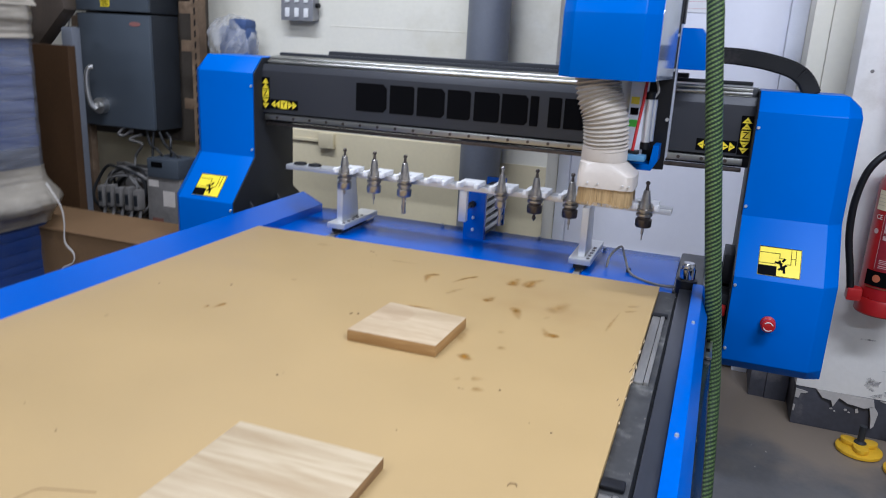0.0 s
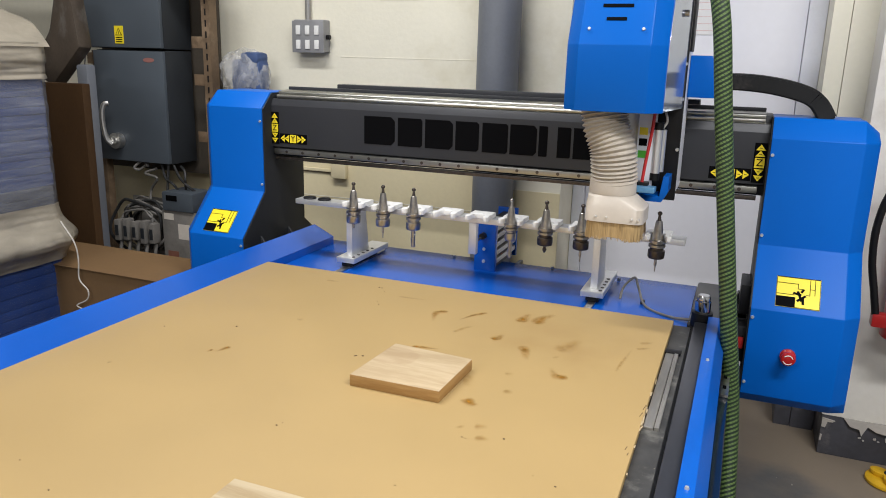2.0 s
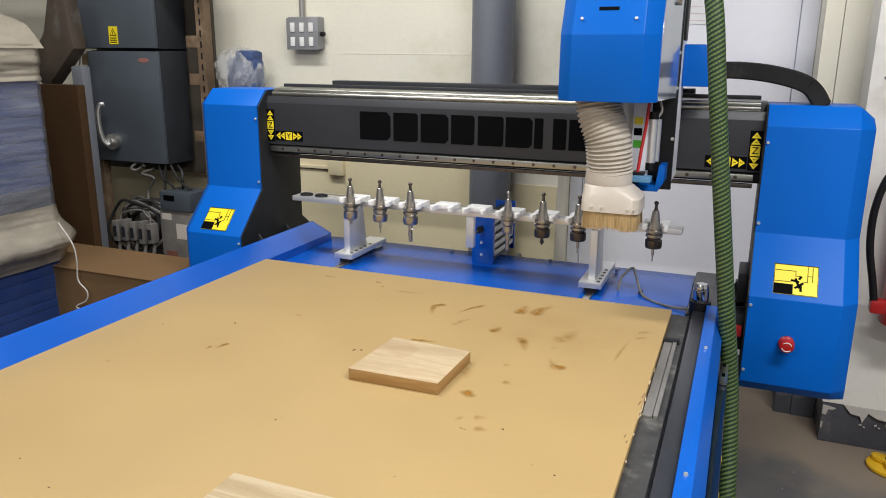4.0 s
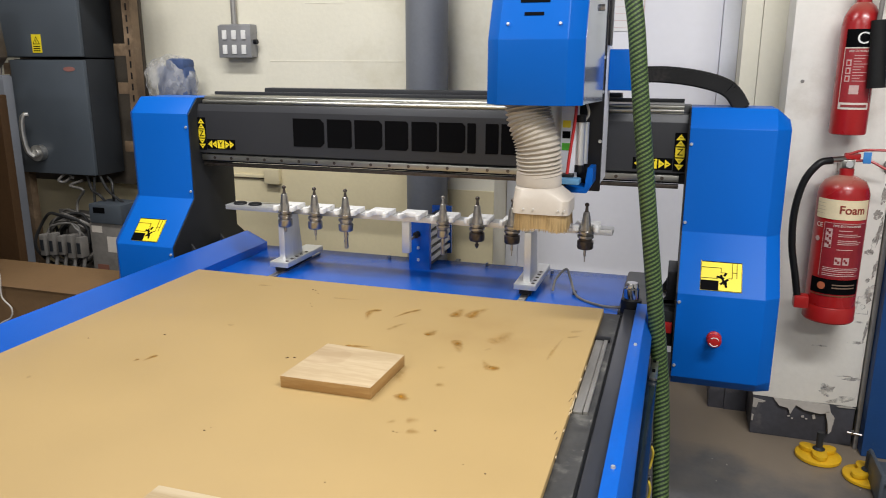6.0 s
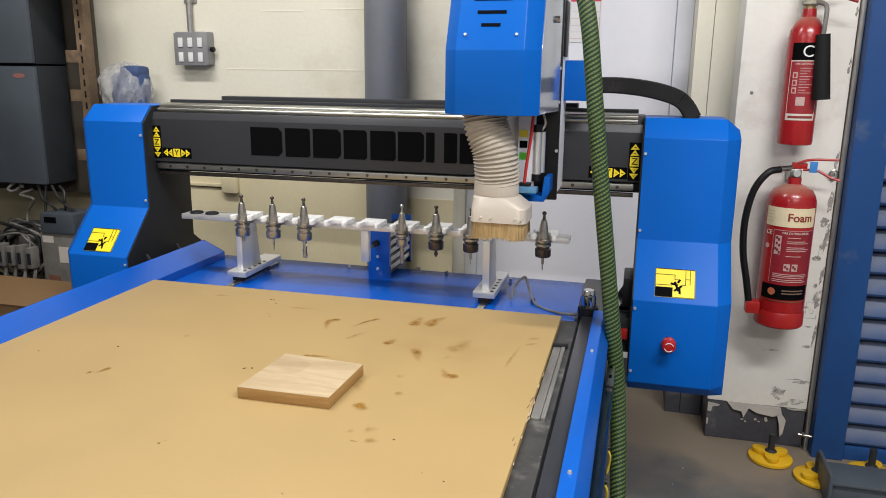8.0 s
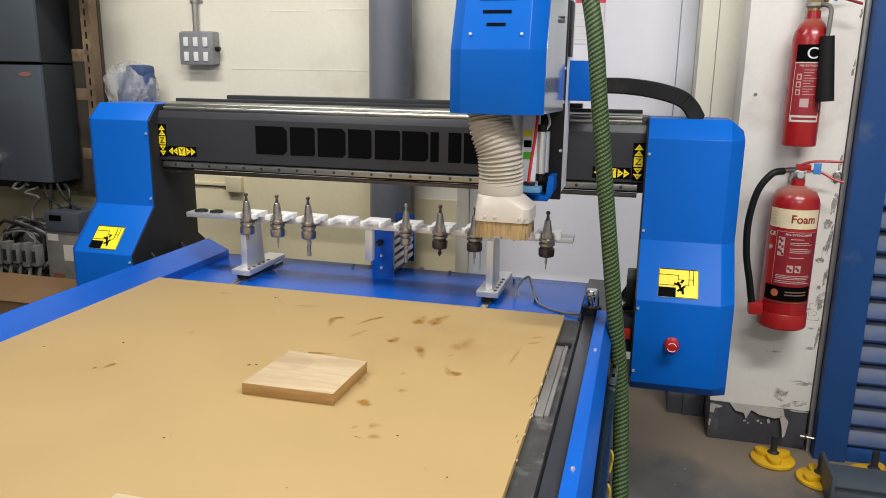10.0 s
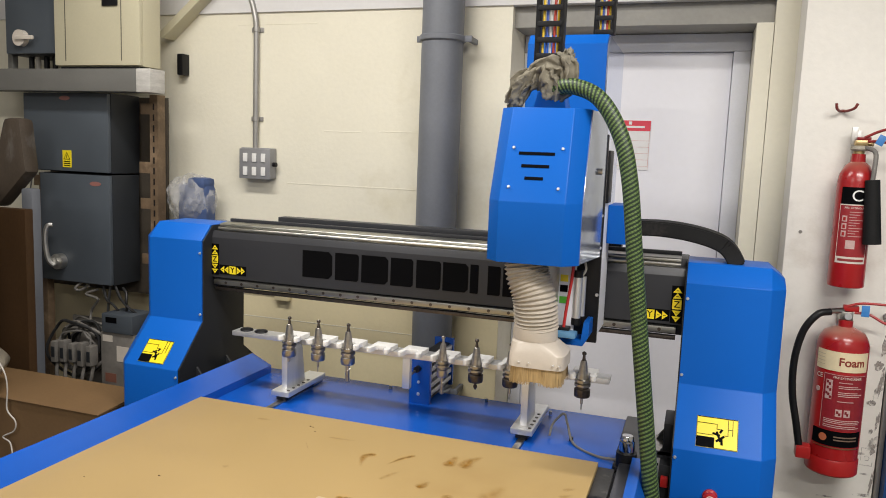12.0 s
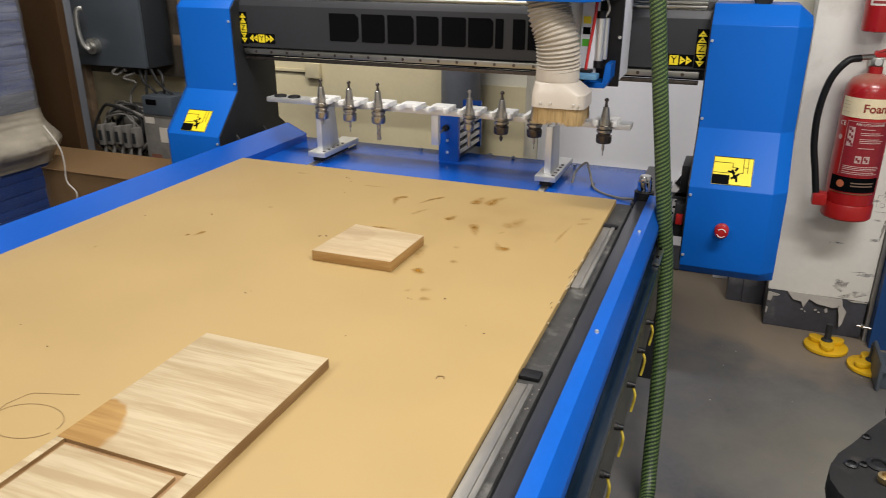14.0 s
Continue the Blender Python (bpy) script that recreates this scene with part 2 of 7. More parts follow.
BOARD = make_board_mat()


def broken(m, scale=60, lo=0.34, hi=0.56, soft=False, most=0.85):
    """Lets a thin deposit break up into grains with gaps; soft: it thins out towards its rim."""
    n, l, bsdf = node_bits(m)
    co = n.new("ShaderNodeTexCoord")
    t = n.new("ShaderNodeTexNoise")
    t.inputs["Scale"].default_value, t.inputs["Detail"].default_value = scale, 5
    l.new(co.outputs["Object"], t.inputs[0])
    r = n.new("ShaderNodeMapRange")
    r.inputs["From Min"].default_value, r.inputs["From Max"].default_value = lo, hi
    r.inputs["To Max"].default_value = most
    l.new(t.outputs[0], r.inputs[0])
    out = r.outputs[0]
    if soft:
        at = n.new("ShaderNodeAttribute")
        at.attribute_name = "thick"
        mu = n.new("ShaderNodeMath")
        mu.operation = "MULTIPLY"
        l.new(at.outputs["Fac"], mu.inputs[0])
        l.new(out, mu.inputs[1])
        out = mu.outputs[0]
    l.new(out, bsdf.inputs["Alpha"])


broken(SMEAR, 60, 0.2, 0.6, True, 1.0)



def make_wood(name, light, dark, grain=(3, 26, 26), rough=0.55, stain=None):
    """Bands of straight grain along x, bent by noise, with pores; an optional oiled patch in plan."""
    m = bpy.data.materials.new(name)
    m.use_nodes = True
    n, l, bsdf = node_bits(m)
    co = n.new("ShaderNodeTexCoord")
    mp = n.new("ShaderNodeMapping")
    mp.inputs["Scale"].default_value = grain
    l.new(co.outputs["Object"], mp.inputs[0])
    a = n.new("ShaderNodeTexNoise")
    a.inputs["Scale"].default_value, a.inputs["Detail"].default_value, a.inputs["Distortion"].default_value = 1.3, 5, 0.9
    l.new(mp.outputs[0], a.inputs[0])
    b = n.new("ShaderNodeTexNoise")
    b.inputs["Scale"].default_value, b.inputs["Detail"].default_value = 9, 3
    l.new(mp.outputs[0], b.inputs[0])
    s = n.new("ShaderNodeMath")
    s.operation = "MULTIPLY_ADD"
    s.inputs[1].default_value = 0.35
    l.new(b.outputs[0], s.inputs[0])
    l.new(a.outputs[0], s.inputs[2])
    r = n.new("ShaderNodeValToRGB")
    r.color_ramp.elements[0].position, r.color_ramp.elements[1].position = 0.53, 0.82
    r.color_ramp.elements[0].color, r.color_ramp.elements[1].color = (*light, 1), (*dark, 1)
    l.new(s.outputs[0], r.inputs[0])
    col = r.outputs[0]
    if stain:
        (sx, sy, sz), radius, tint = stain
        d = n.new("ShaderNodeVectorMath")
        d.operation = "DISTANCE"
        d.inputs[1].default_value = (sx, sy, sz)
        wob = n.new("ShaderNodeTexNoise")
        wob.inputs["Scale"].default_value = 14
        l.new(co.outputs["Object"], wob.inputs[0])
        l.new(co.outputs["Object"], d.inputs[0])
        ad = n.new("ShaderNodeMath")
        ad.operation = "MULTIPLY_ADD"
        ad.inputs[1].default_value = 0.05
        l.new(wob.outputs[0], ad.inputs[0])
        l.new(d.outputs["Value"], ad.inputs[2])
        g = n.new("ShaderNodeMapRange")
        g.inputs["From Min"].default_value, g.inputs["From Max"].default_value = radius + 0.028, radius + 0.022
        l.new(ad.outputs[0], g.inputs[0])
        mx = n.new("ShaderNodeMix")
        mx.data_type, mx.blend_type = "RGBA", "MULTIPLY"
        l.new(g.outputs[0], mx.inputs[0])
        l.new(col, mx.inputs[6])
        mx.inputs[7].default_value = (*tint, 1)
        col = mx.outputs[2]
    l.new(col, bsdf.inputs["Base Color"])
    bsdf.inputs["Roughness"].default_value = rough
    bp = n.new("ShaderNodeBump")
    bp.inputs["Distance"].default_value = 0.0003
    l.new(b.outputs[0], bp.inputs["Height"])
    l.new(bp.outputs[0], bsdf.inputs["Normal"])
    return m


PLY_PLAIN = make_wood("plain_ash_veneer", (0.475, 0.38, 0.235), (0.35, 0.255, 0.135), (2.6, 40, 40))
PLY = make_wood("pale_ash_veneer", (0.475, 0.38, 0.235), (0.35, 0.255, 0.135), (2.6, 40, 40),
                stain=((0.70, -1.372, BED + 0.018), 0.066, (0.80, 0.585, 0.27)))
BLOCKW = make_wood("pale_maple_board", (0.50, 0.39, 0.24), (0.40, 0.295, 0.165), (3, 16, 16),
                   stain=((0.70, -0.56, BED + 0.024), 0.05, (0.93, 0.90, 0.88)))
BLOCK_EDGE = make_wood("sawn_wood_edge", (0.40, 0.240, 0.085), (0.30, 0.165, 0.050), (4, 4, 30))
# ply edge: sawn brown, taken darker for the shade on the panel's sides
PLY_EDGE = make_wood("ply_edge", (0.26, 0.155, 0.062), (0.17, 0.092, 0.034), (4, 4, 60))
GROOVE = mat("burnt_groove", (0.32, 0.19, 0.085), 0.8, vary=0.25, scale=30)


def make_braid():
    """Green hose sleeve woven of bright and dark strands: two crossed waves along the hose's own length."""
    m = bpy.data.materials.new("green_braided_sleeve")
    m.use_nodes = True
    n, l, bsdf = node_bits(m)
    uv = n.new("ShaderNodeUVMap")
    uv.uv_map = "hose"
    w = []
    for around, along, cut in ((-5.0, 95.0, 0.52), (12.0, 110.0, 0.16)):
        sep = n.new("ShaderNodeSeparateXYZ")
        l.new(uv.outputs[0], sep.inputs[0])
        f = n.new("ShaderNodeMath")
        f.operation = "MULTIPLY_ADD"
        f.inputs[1].default_value = around
        l.new(sep.outputs[0], f.inputs[0])
        g = n.new("ShaderNodeMath")
        g.operation = "MULTIPLY"
        g.inputs[1].default_value = along
        l.new(sep.outputs[1], g.inputs[0])
        l.new(g.outputs[0], f.inputs[2])
        fr = n.new("ShaderNodeMath")
        fr.operation = "FRACT"
        l.new(f.outputs[0], fr.inputs[0])
        st = n.new("ShaderNodeMath")
        st.operation = "GREATER_THAN"
        st.inputs[1].default_value = cut
        l.new(fr.outputs[0], st.inputs[0])
        w.append(st)
    mul = n.new("ShaderNodeMath")
    mul.operation = "MULTIPLY"
    l.new(w[0].outputs[0], mul.inputs[0])
    l.new(w[1].outputs[0], mul.inputs[1])
    mix = n.new("ShaderNodeMix")
    mix.data_type = "RGBA"
    mix.inputs[6].default_value, mix.inputs[7].default_value = (0.008, 0.022, 0.009, 1), (0.120, 0.185, 0.052, 1)
    l.new(mul.outputs[0], mix.inputs[0])
    l.new(mix.outputs[2], bsdf.inputs["Base Color"])
    bsdf.inputs["Roughness"].default_value = 0.5
    bp = n.new("ShaderNodeBump")
    bp.inputs["Distance"].default_value = 0.0008
    l.new(mul.outputs[0], bp.inputs["Height"])
    l.new(bp.outputs[0], bsdf.inputs["Normal"])
    return m


BRAID = make_braid()


def make_wrap(name, tint, thin, thick, crease=0.004, squash=(2.5, 2.5, 20), rough=0.22):
    """Stretch film: glossy, creased across, thin and clear in places and milky where layers gather."""
    m = bpy.data.materials.new(name)
    m.use_nodes = True
    n, l, bsdf = node_bits(m)
    bsdf.inputs["Base Color"].default_value = (*tint, 1)
    bsdf.inputs["Roughness"].default_value = rough
    co = n.new("ShaderNodeTexCoord")
    mp = n.new("ShaderNodeMapping")
    mp.inputs["Scale"].default_value = squash
    mp.inputs["Rotation"].default_value = (0.05, 0.04, 0)
    l.new(co.outputs["Object"], mp.inputs[0])
    t = n.new("ShaderNodeTexNoise")
    t.inputs["Scale"].default_value, t.inputs["Detail"].default_value, t.inputs["Distortion"].default_value = 3, 7, 0.4
    l.new(mp.outputs[0], t.inputs[0])
    r = n.new("ShaderNodeMapRange")
    r.inputs["From Min"].default_value, r.inputs["From Max"].default_value = 0.30, 0.72
    r.inputs["To Min"].default_value, r.inputs["To Max"].default_value = thin, thick
    l.new(t.outputs[0], r.inputs[0])
    l.new(r.outputs[0], bsdf.inputs["Alpha"])
    bp = n.new("ShaderNodeBump")
    bp.inputs["Distance"].default_value = crease
    l.new(t.outputs[0], bp.inputs["Height"])
    l.new(bp.outputs[0], bsdf.inputs["Normal"])
    return m


FILM = make_wrap("clear_stretch_film", (0.30, 0.31, 0.35), 0.28, 0.52)
FILM_LOW = make_wrap("tight_stretch_film", (0.16, 0.20, 0.32), 0.05, 0.16, 0.0015, (9, 9, 2.0))
BAG = make_wrap("clear_plastic_bag", (0.64, 0.64, 0.64), 0.10, 0.52, 0.008, (7, 7, 5), 0.12)
FILM_TAN = make_wrap("tan_dusty_film", (0.31, 0.275, 0.215), 0.72, 0.96, 0.005, (4, 4, 9), 0.3)
LAMP_GLOW = bpy.data.materials.new("lamp_diffuser")
LAMP_GLOW.use_nodes = True
LAMP_GLOW.node_tree.nodes["Principled BSDF"].inputs["Emission Color"].default_value = (1, 0.95, 0.86, 1)
LAMP_GLOW.node_tree.nodes["Principled BSDF"].inputs["Emission Strength"].default_value = 4.0

SLAT = mat("dusty_blue_slat", (0.022, 0.062, 0.18), 0.6, vary=0.15, scale=6)


def dusted(m, dust, lo, hi, most):
    """Dust that has settled on the faces that look upwards, thinned by noise."""
    n, l, bsdf = node_bits(m)
    src = bsdf.inputs["Base Color"].links[0].from_socket
    geo = n.new("ShaderNodeNewGeometry")
    sep = n.new("ShaderNodeSeparateXYZ")
    l.new(geo.outputs["Normal"], sep.inputs[0])
    rng = n.new("ShaderNodeMapRange")
    rng.inputs["From Min"].default_value, rng.inputs["From Max"].default_value = lo, hi
    rng.inputs["To Max"].default_value = most
    l.new(sep.outputs[2], rng.inputs[0])
    co = n.new("ShaderNodeTexCoord")
    noi = n.new("ShaderNodeTexNoise")
    noi.inputs["Scale"].default_value, noi.inputs["Detail"].default_value = 9, 6
    l.new(co.outputs["Object"], noi.inputs[0])
    mul = n.new("ShaderNodeMath")
    mul.operation = "MULTIPLY"
    l.new(rng.outputs[0], mul.inputs[0])
    lift = n.new("ShaderNodeMapRange")
    lift.inputs["From Min"].default_value, lift.inputs["From Max"].default_value = 0.3, 0.6
    lift.inputs["To Min"].default_value = 0.4
    l.new(noi.outputs[0], lift.inputs[0])
    l.new(lift.outputs[0], mul.inputs[1])
    mix = n.new("ShaderNodeMix")
    mix.data_type = "RGBA"
    l.new(mul.outputs[0], mix.inputs[0])
    l.new(src, mix.inputs[6])
    mix.inputs[7].default_value = (*dust, 1)
    l.new(mix.outputs[2], bsdf.inputs["Base Color"])


dusted(SLAT, (0.21, 0.21, 0.215), 0.12, 0.6, 0.45)
dusted(RED, (0.36, 0.25, 0.18), 0.35, 0.95, 0.75)
DIM = mat("unseen_wall_grey", (0.38, 0.37, 0.35), 0.7, vary=0.08, scale=2)
WALL_TOP = mat("white_upper_wall_paint", (0.74, 0.73, 0.72), 0.6, vary=0.05, scale=2.2, bump=0.0006, bump_scale=60)

# ---- mesh helpers ----


def box(bm, lo, hi, bevel=0.0, mtx=None):
    """A box between two corners, its edges rounded by bevel."""
    lo, hi = Vector(lo), Vector(hi)
    got = bmesh.ops.create_cube(bm, size=1.0)["verts"]
    for v in got:
        v.co = Vector([lo[i] + (v.co[i] + 0.5) * (hi[i] - lo[i]) for i in range(3)])
    if bevel:
        edges = list({e for v in got for e in v.link_edges})
        res = bmesh.ops.bevel(bm, geom=edges, offset=bevel, segments=2, affect="EDGES", profile=0.6)
        got = list({v for f in res["faces"] for v in f.verts} | {v for v in got if v.is_valid})
    if mtx is not None:
        bmesh.ops.transform(bm, matrix=mtx, verts=got)
    return bm


def prism(bm, outline, axis, lo, hi, bevel=0.0):
    """An outline in the two other axes (in order), drawn out along one axis."""
    k = "xyz".index(axis)
    a, b = [i for i in range(3) if i != k]

    def at(p, w):
        co = [0, 0, 0]
        co[a], co[b], co[k] = p[0], p[1], w
        return bm.verts.new(co)

    one, two = [at(p, lo) for p in outline], [at(p, hi) for p in outline]
    faces = [bm.faces.new(one), bm.faces.new(two[::-1])]
    for i in range(len(outline)):
        j = (i + 1) % len(outline)
        faces.append(bm.faces.new((one[j], one[i], two[i], two[j])))
    bmesh.ops.recalc_face_normals(bm, faces=faces)
    if bevel:
        edges = list({e for f in faces for e in f.edges})
        bmesh.ops.bevel(bm, geom=edges, offset=bevel, segments=2, affect="EDGES", profile=0.6)
    return bm


def rod(bm, p, q, r, r2=None, seg=20):
    """A cylinder or cone from p to q."""
    p, q = Vector(p), Vector(q)
    d = q - p
    m = Matrix.Translation((p + q) / 2) @ d.to_track_quat("Z", "Y").to_matrix().to_4x4()
    bmesh.ops.create_cone(bm, cap_ends=True, segments=seg, radius1=r, radius2=r if r2 is None else r2, depth=d.length, matrix=m)
    return bm


def lathe(bm, profile, at=(0, 0, 0), seg=28, mtx=None):
    """A turned shape: (radius, height) pairs from bottom to top about z."""
    rings = []
    for r, z in profile:
        ring = []
        for i in range(seg):
            a = 2 * math.pi * i / seg
            co = Vector((r * math.cos(a), r * math.sin(a), z))
            ring.append(bm.verts.new((mtx @ co if mtx is not None else co) + Vector(at)))
        rings.append(ring)
    for lo, hi in zip(rings, rings[1:]):
        for i in range(seg):
            j = (i + 1) % seg
            bm.faces.new((lo[i], lo[j], hi[j], hi[i]))
    bm.faces.new(rings[0][::-1])
    bm.faces.new(rings[-1])
    return bm


def smooth_line(pts, steps=8):
    """A Catmull-Rom line through the points."""
    p = [Vector(v) for v in pts]
    p = [2 * p[0] - p[1]] + p + [2 * p[-1] - p[-2]]
    out = []
    for i in range(1, len(p) - 2):
        a, b, c, d = p[i - 1:i + 3]
        for s in range(steps):
            t = s / steps
            out.append(0.5 * (2 * b + (c - a) * t + (2 * a - 5 * b + 4 * c - d) * t * t + (3 * b - a - 3 * c + d) * t ** 3))
    return out + [p[-2]]


def tube(bm, pts, r, seg=12, steps=8, ribs=0.0, pitch=0.0, uv=False):
    """A tube along a smooth line through pts; with ribs and pitch, corrugated."""
    line = smooth_line(pts, steps) if steps else [Vector(v) for v in pts]
    layer = bm.loops.layers.uv.new("hose") if uv else None
    run, rings, marks = 0.0, [], []
    side = None
    for i, c in enumerate(line):
        d = (line[min(i + 1, len(line) - 1)] - line[max(i - 1, 0)]).normalized()
        if side is None:
            side = d.orthogonal().normalized()
        side = (side - d * side.dot(d)).normalized()
        up = d.cross(side)
        if i:
            run += (c - line[i - 1]).length
        rad = r + (ribs * math.cos(2 * math.pi * run / pitch) if pitch else 0)
        rings.append([bm.verts.new(c + (side * math.cos(2 * math.pi * k / seg) + up * math.sin(2 * math.pi * k / seg)) * rad)
                      for k in range(seg)])
        marks.append(run)
    for i in range(len(rings) - 1):
        for k in range(seg):
            j = (k + 1) % seg
            f = bm.faces.new((rings[i][k], rings[i][j], rings[i + 1][j], rings[i + 1][k]))
            if layer:
                for loop, u, v in zip(f.loops, (k, k + 1, k + 1, k), (marks[i], marks[i], marks[i + 1], marks[i + 1])):
                    loop[layer].uv = (u / seg, v)
    bm.faces.new(rings[0][::-1])
    bm.faces.new(rings[-1])
    return bm


def mesh_from(name, bm, material, smooth=30):
    me = bpy.data.meshes.new(name)
    bmesh.ops.recalc_face_normals(bm, faces=bm.faces)
    if smooth:
        lim = radians(smooth)
        for f in bm.faces:
            f.smooth = True
        for e in bm.edges:
            if len(e.link_faces) == 2 and e.calc_face_angle(0) > lim:
                e.smooth = False
    bm.to_mesh(me)
    bm.free()
    me.materials.append(material)
    return me


def part(name, bm, material, parent, label="", smooth=30):
    """One mesh object under a thing or a part. Meshes are in world coordinates unless the thing stands at the origin."""
    ob = new(name, mesh_from(name, bm, material, smooth))
    ob.parent = parent
    root = parent
    while root.parent:
        root = root.parent
    if parent is root:
        ob.matrix_parent_inverse = Matrix.Translation(-root.location)
    return tagged(ob, label)


def thing(name, at, label, category, group="", kind=""):
    ob = new(name)
    ob.empty_display_size = 0.05
    ob.location = at
    return tagged(ob, label, category, group, kind)


def solo(name, bm, material, label, category, group="", kind="", smooth=30):
    return tagged(new(name, mesh_from(name, bm, material, smooth)), label, category, group, kind)


def B():
    return bmesh.new()


def bx(lo, hi, bevel=0.0):
    return box(bmesh.new(), lo, hi, bevel)


def text_bm(body, size, mtx, depth=0.0006, bold=0.0):
    """Lettering in the built-in font as a mesh, centred, laid by mtx (its own plane is xy)."""
    cu = bpy.data.curves.new("lettering", "FONT")
    cu.body, cu.size, cu.extrude, cu.offset = body, size, depth, bold
    cu.align_x, cu.align_y = "CENTER", "CENTER"
    ob = bpy.data.objects.new("lettering", cu)
    me = bpy.data.meshes.new_from_object(ob)
    bm = bmesh.new()
    bm.from_mesh(me)
    bmesh.ops.transform(bm, matrix=mtx, verts=bm.verts)
    bpy.data.objects.remove(ob)
    bpy.data.curves.remove(cu)
    bpy.data.meshes.remove(me)
    return bm


def screw(parent, at, way=(0, -1, 0), r=0.005, material=None):
    d = Vector(way).normalized()
    bm = rod(B(), Vector(at) - d * 0.001, Vector(at) + d * 0.004, r, r * 0.7, 10)
    return part("screw", bm, material or ALU, parent, "small steel screw head")

# ---- the room ----
WY = 1.07         # face of the cream wall
PY = 0.89         # face of the wall that carries the extinguishers
DX0, DX1, DTOP = 0.665, 1.62, 2.085   # doorway in the cream wall
X0, X1, Y0, Y1 = -3.2, 4.2, -4.6, 1.75

bm = bx((X0, Y0, FLOOR - 0.12), (X1, Y1 + 0.3, FLOOR))
solo("floor", bm, FLOOR_M, "worn grey painted concrete workshop floor with brown patches", "floor", kind="structure")
# ceiling is out of view; greyed so that it bounces less light
bm = bx((X0, Y0, CEIL), (X1, Y1 + 0.3, CEIL + 0.1))
solo("ceiling", bm, CEILING, "unseen workshop ceiling, greyed to hold down bounced light", "ceiling", kind="structure")

wall = thing("wall_north", (0, WY, FLOOR), "cream painted blockwork wall with a doorway", "wall", kind="structure")
part("wall_left", bx((X0, WY, FLOOR), (DX0, WY + 0.55, CEIL)), WALL, wall)
part("wall_over_door", bx((DX0, WY + 0.002, 2.62), (DX1, WY + 0.55, CEIL)), WALL, wall)
bm = bx((DX0, WY + 0.03, DTOP), (DX1, WY + 0.5, 2.62))
part("lintel", bm, LINTEL, wall, "grey concrete lintel")
part("wall_right_base", bx((DX1, WY + 0.002, FLOOR), (1.70, WY + 0.5, 0.2315)), SKIRT, wall, "dark grey base")
part("wall_right", bx((DX1, WY, 0.232), (1.70, WY + 0.55, CEIL)), WALL, wall)
part("upper_wall", bx((X0, WY - 0.012, 2.165), (1.70, WY + 0.028, CEIL), 0.003), WALL_TOP, wall, "white painted upper wall band")
# shallow courses in the painted blockwork
for z, xa, xb in ((1.19, -0.5, 0.3), (1.42, -0.34, 0.32), (1.655, -0.16, 0.02), (1.66, 0.10, 0.32), (2.115, -0.6, -0.2)):
    bm = bx((xa, WY - 0.0012, z - 0.0025), (xb, WY + 0.001, z + 0.0025), 0.0009)
    part("course", bm, WALL, wall)
part("dado", bx((X0, WY - 0.004, FLOOR), (DX0 - 0.001, WY - 0.0003, 0.9045)), DADO, wall, "yellowed cream painted lower wall")
part("boxing", bx((-0.62, WY - 0.034, FLOOR), (0.306, WY - 0.0045, 0.962), 0.004), DADO, wall, "yellowed cream boxing along the foot of the wall")
part("boxing_seam", bx((-0.619, WY - 0.0352, 0.801), (0.305, WY - 0.0338, 0.805), 0.0005), WALL, wall, "pale filled seam")
part("ledge", bx((-0.62, WY - 0.046, 0.916), (-0.366, WY - 0.0345, 0.930), 0.003), DADO, wall, "cream painted ledge with chipped edge")
# thin brown strip stands in for the shade under the ledge
part("ledge_shade", bx((-0.62, WY - 0.0405, 0.911), (-0.366, WY - 0.0345, 0.9155)), ANGLE, wall, "dark strip painted as shade under the ledge")
part("ledge_block", bx((-0.365, WY - 0.062, 0.893), (-0.290, WY - 0.0345, 0.962), 0.006), DADO, wall)

wall2 = thing("wall_pillar", (1.7, PY, FLOOR), "white painted wall with scuffs and a dark grey peeling base", "wall", kind="structure")
part("wall_face", bx((1.70, PY, 0.232), (2.045, WY + 0.55, CEIL), 0.006), PILLAR, wall2)
part("wall_base", bx((1.703, PY + 0.003, FLOOR), (2.042, WY + 0.5, 0.231), 0.004), SKIRT, wall2, "dark grey base, chipped")
rng = random.Random(4)


def ragged(cx, cz, w, h, n, jag, slant=0.0):
    """An irregular flake outline, longer below."""
    pts = []
    for i in range(n):
        a = 2 * math.pi * i / n
        s = 1 - jag + 2 * jag * rng.random()
        u, v = 0.5 * w * s * math.cos(a), 0.5 * h * s * math.sin(a)
        pts.append((cx + u + slant * v, cz + v + 0.15 * slant * u))
    return pts


FLAKES = [[(1.770, 0.234), (1.862, 0.233), (1.957, 0.231), (1.963, 0.205), (1.930, 0.195), (1.876, 0.202), (1.848, 0.216), (1.839, 0.198), (1.831, 0.181), (1.823, 0.202), (1.793, 0.207)],
          [(1.944, 0.214), (1.962, 0.206), (1.977, 0.186), (1.969, 0.138), (1.960, 0.127), (1.956, 0.165)],
          [(1.7045, 0.222), (1.724, 0.219), (1.746, 0.215), (1.738, 0.209), (1.722, 0.208), (1.717, 0.186), (1.7045, 0.188)],
          [(1.7045, 0.158), (1.711, 0.155), (1.709, 0.132), (1.7045, 0.135)], [(1.905, 0.182), (1.913, 0.187), (1.918, 0.172), (1.909, 0.168)]]
for k, pts in enumerate(FLAKES):
    bm = prism(B(), pts, "y", PY - 0.003, PY + 0.004)
    for v in bm.verts:
        if v.co.y < PY:
            v.co.y -= (0.02 if k < 2 else 0.0) * max(0.0, (0.232 - v.co.z) / 0.1)
    part("paint_flake", bm, PEEL, wall2, "curling flake of dull paint", smooth=0)
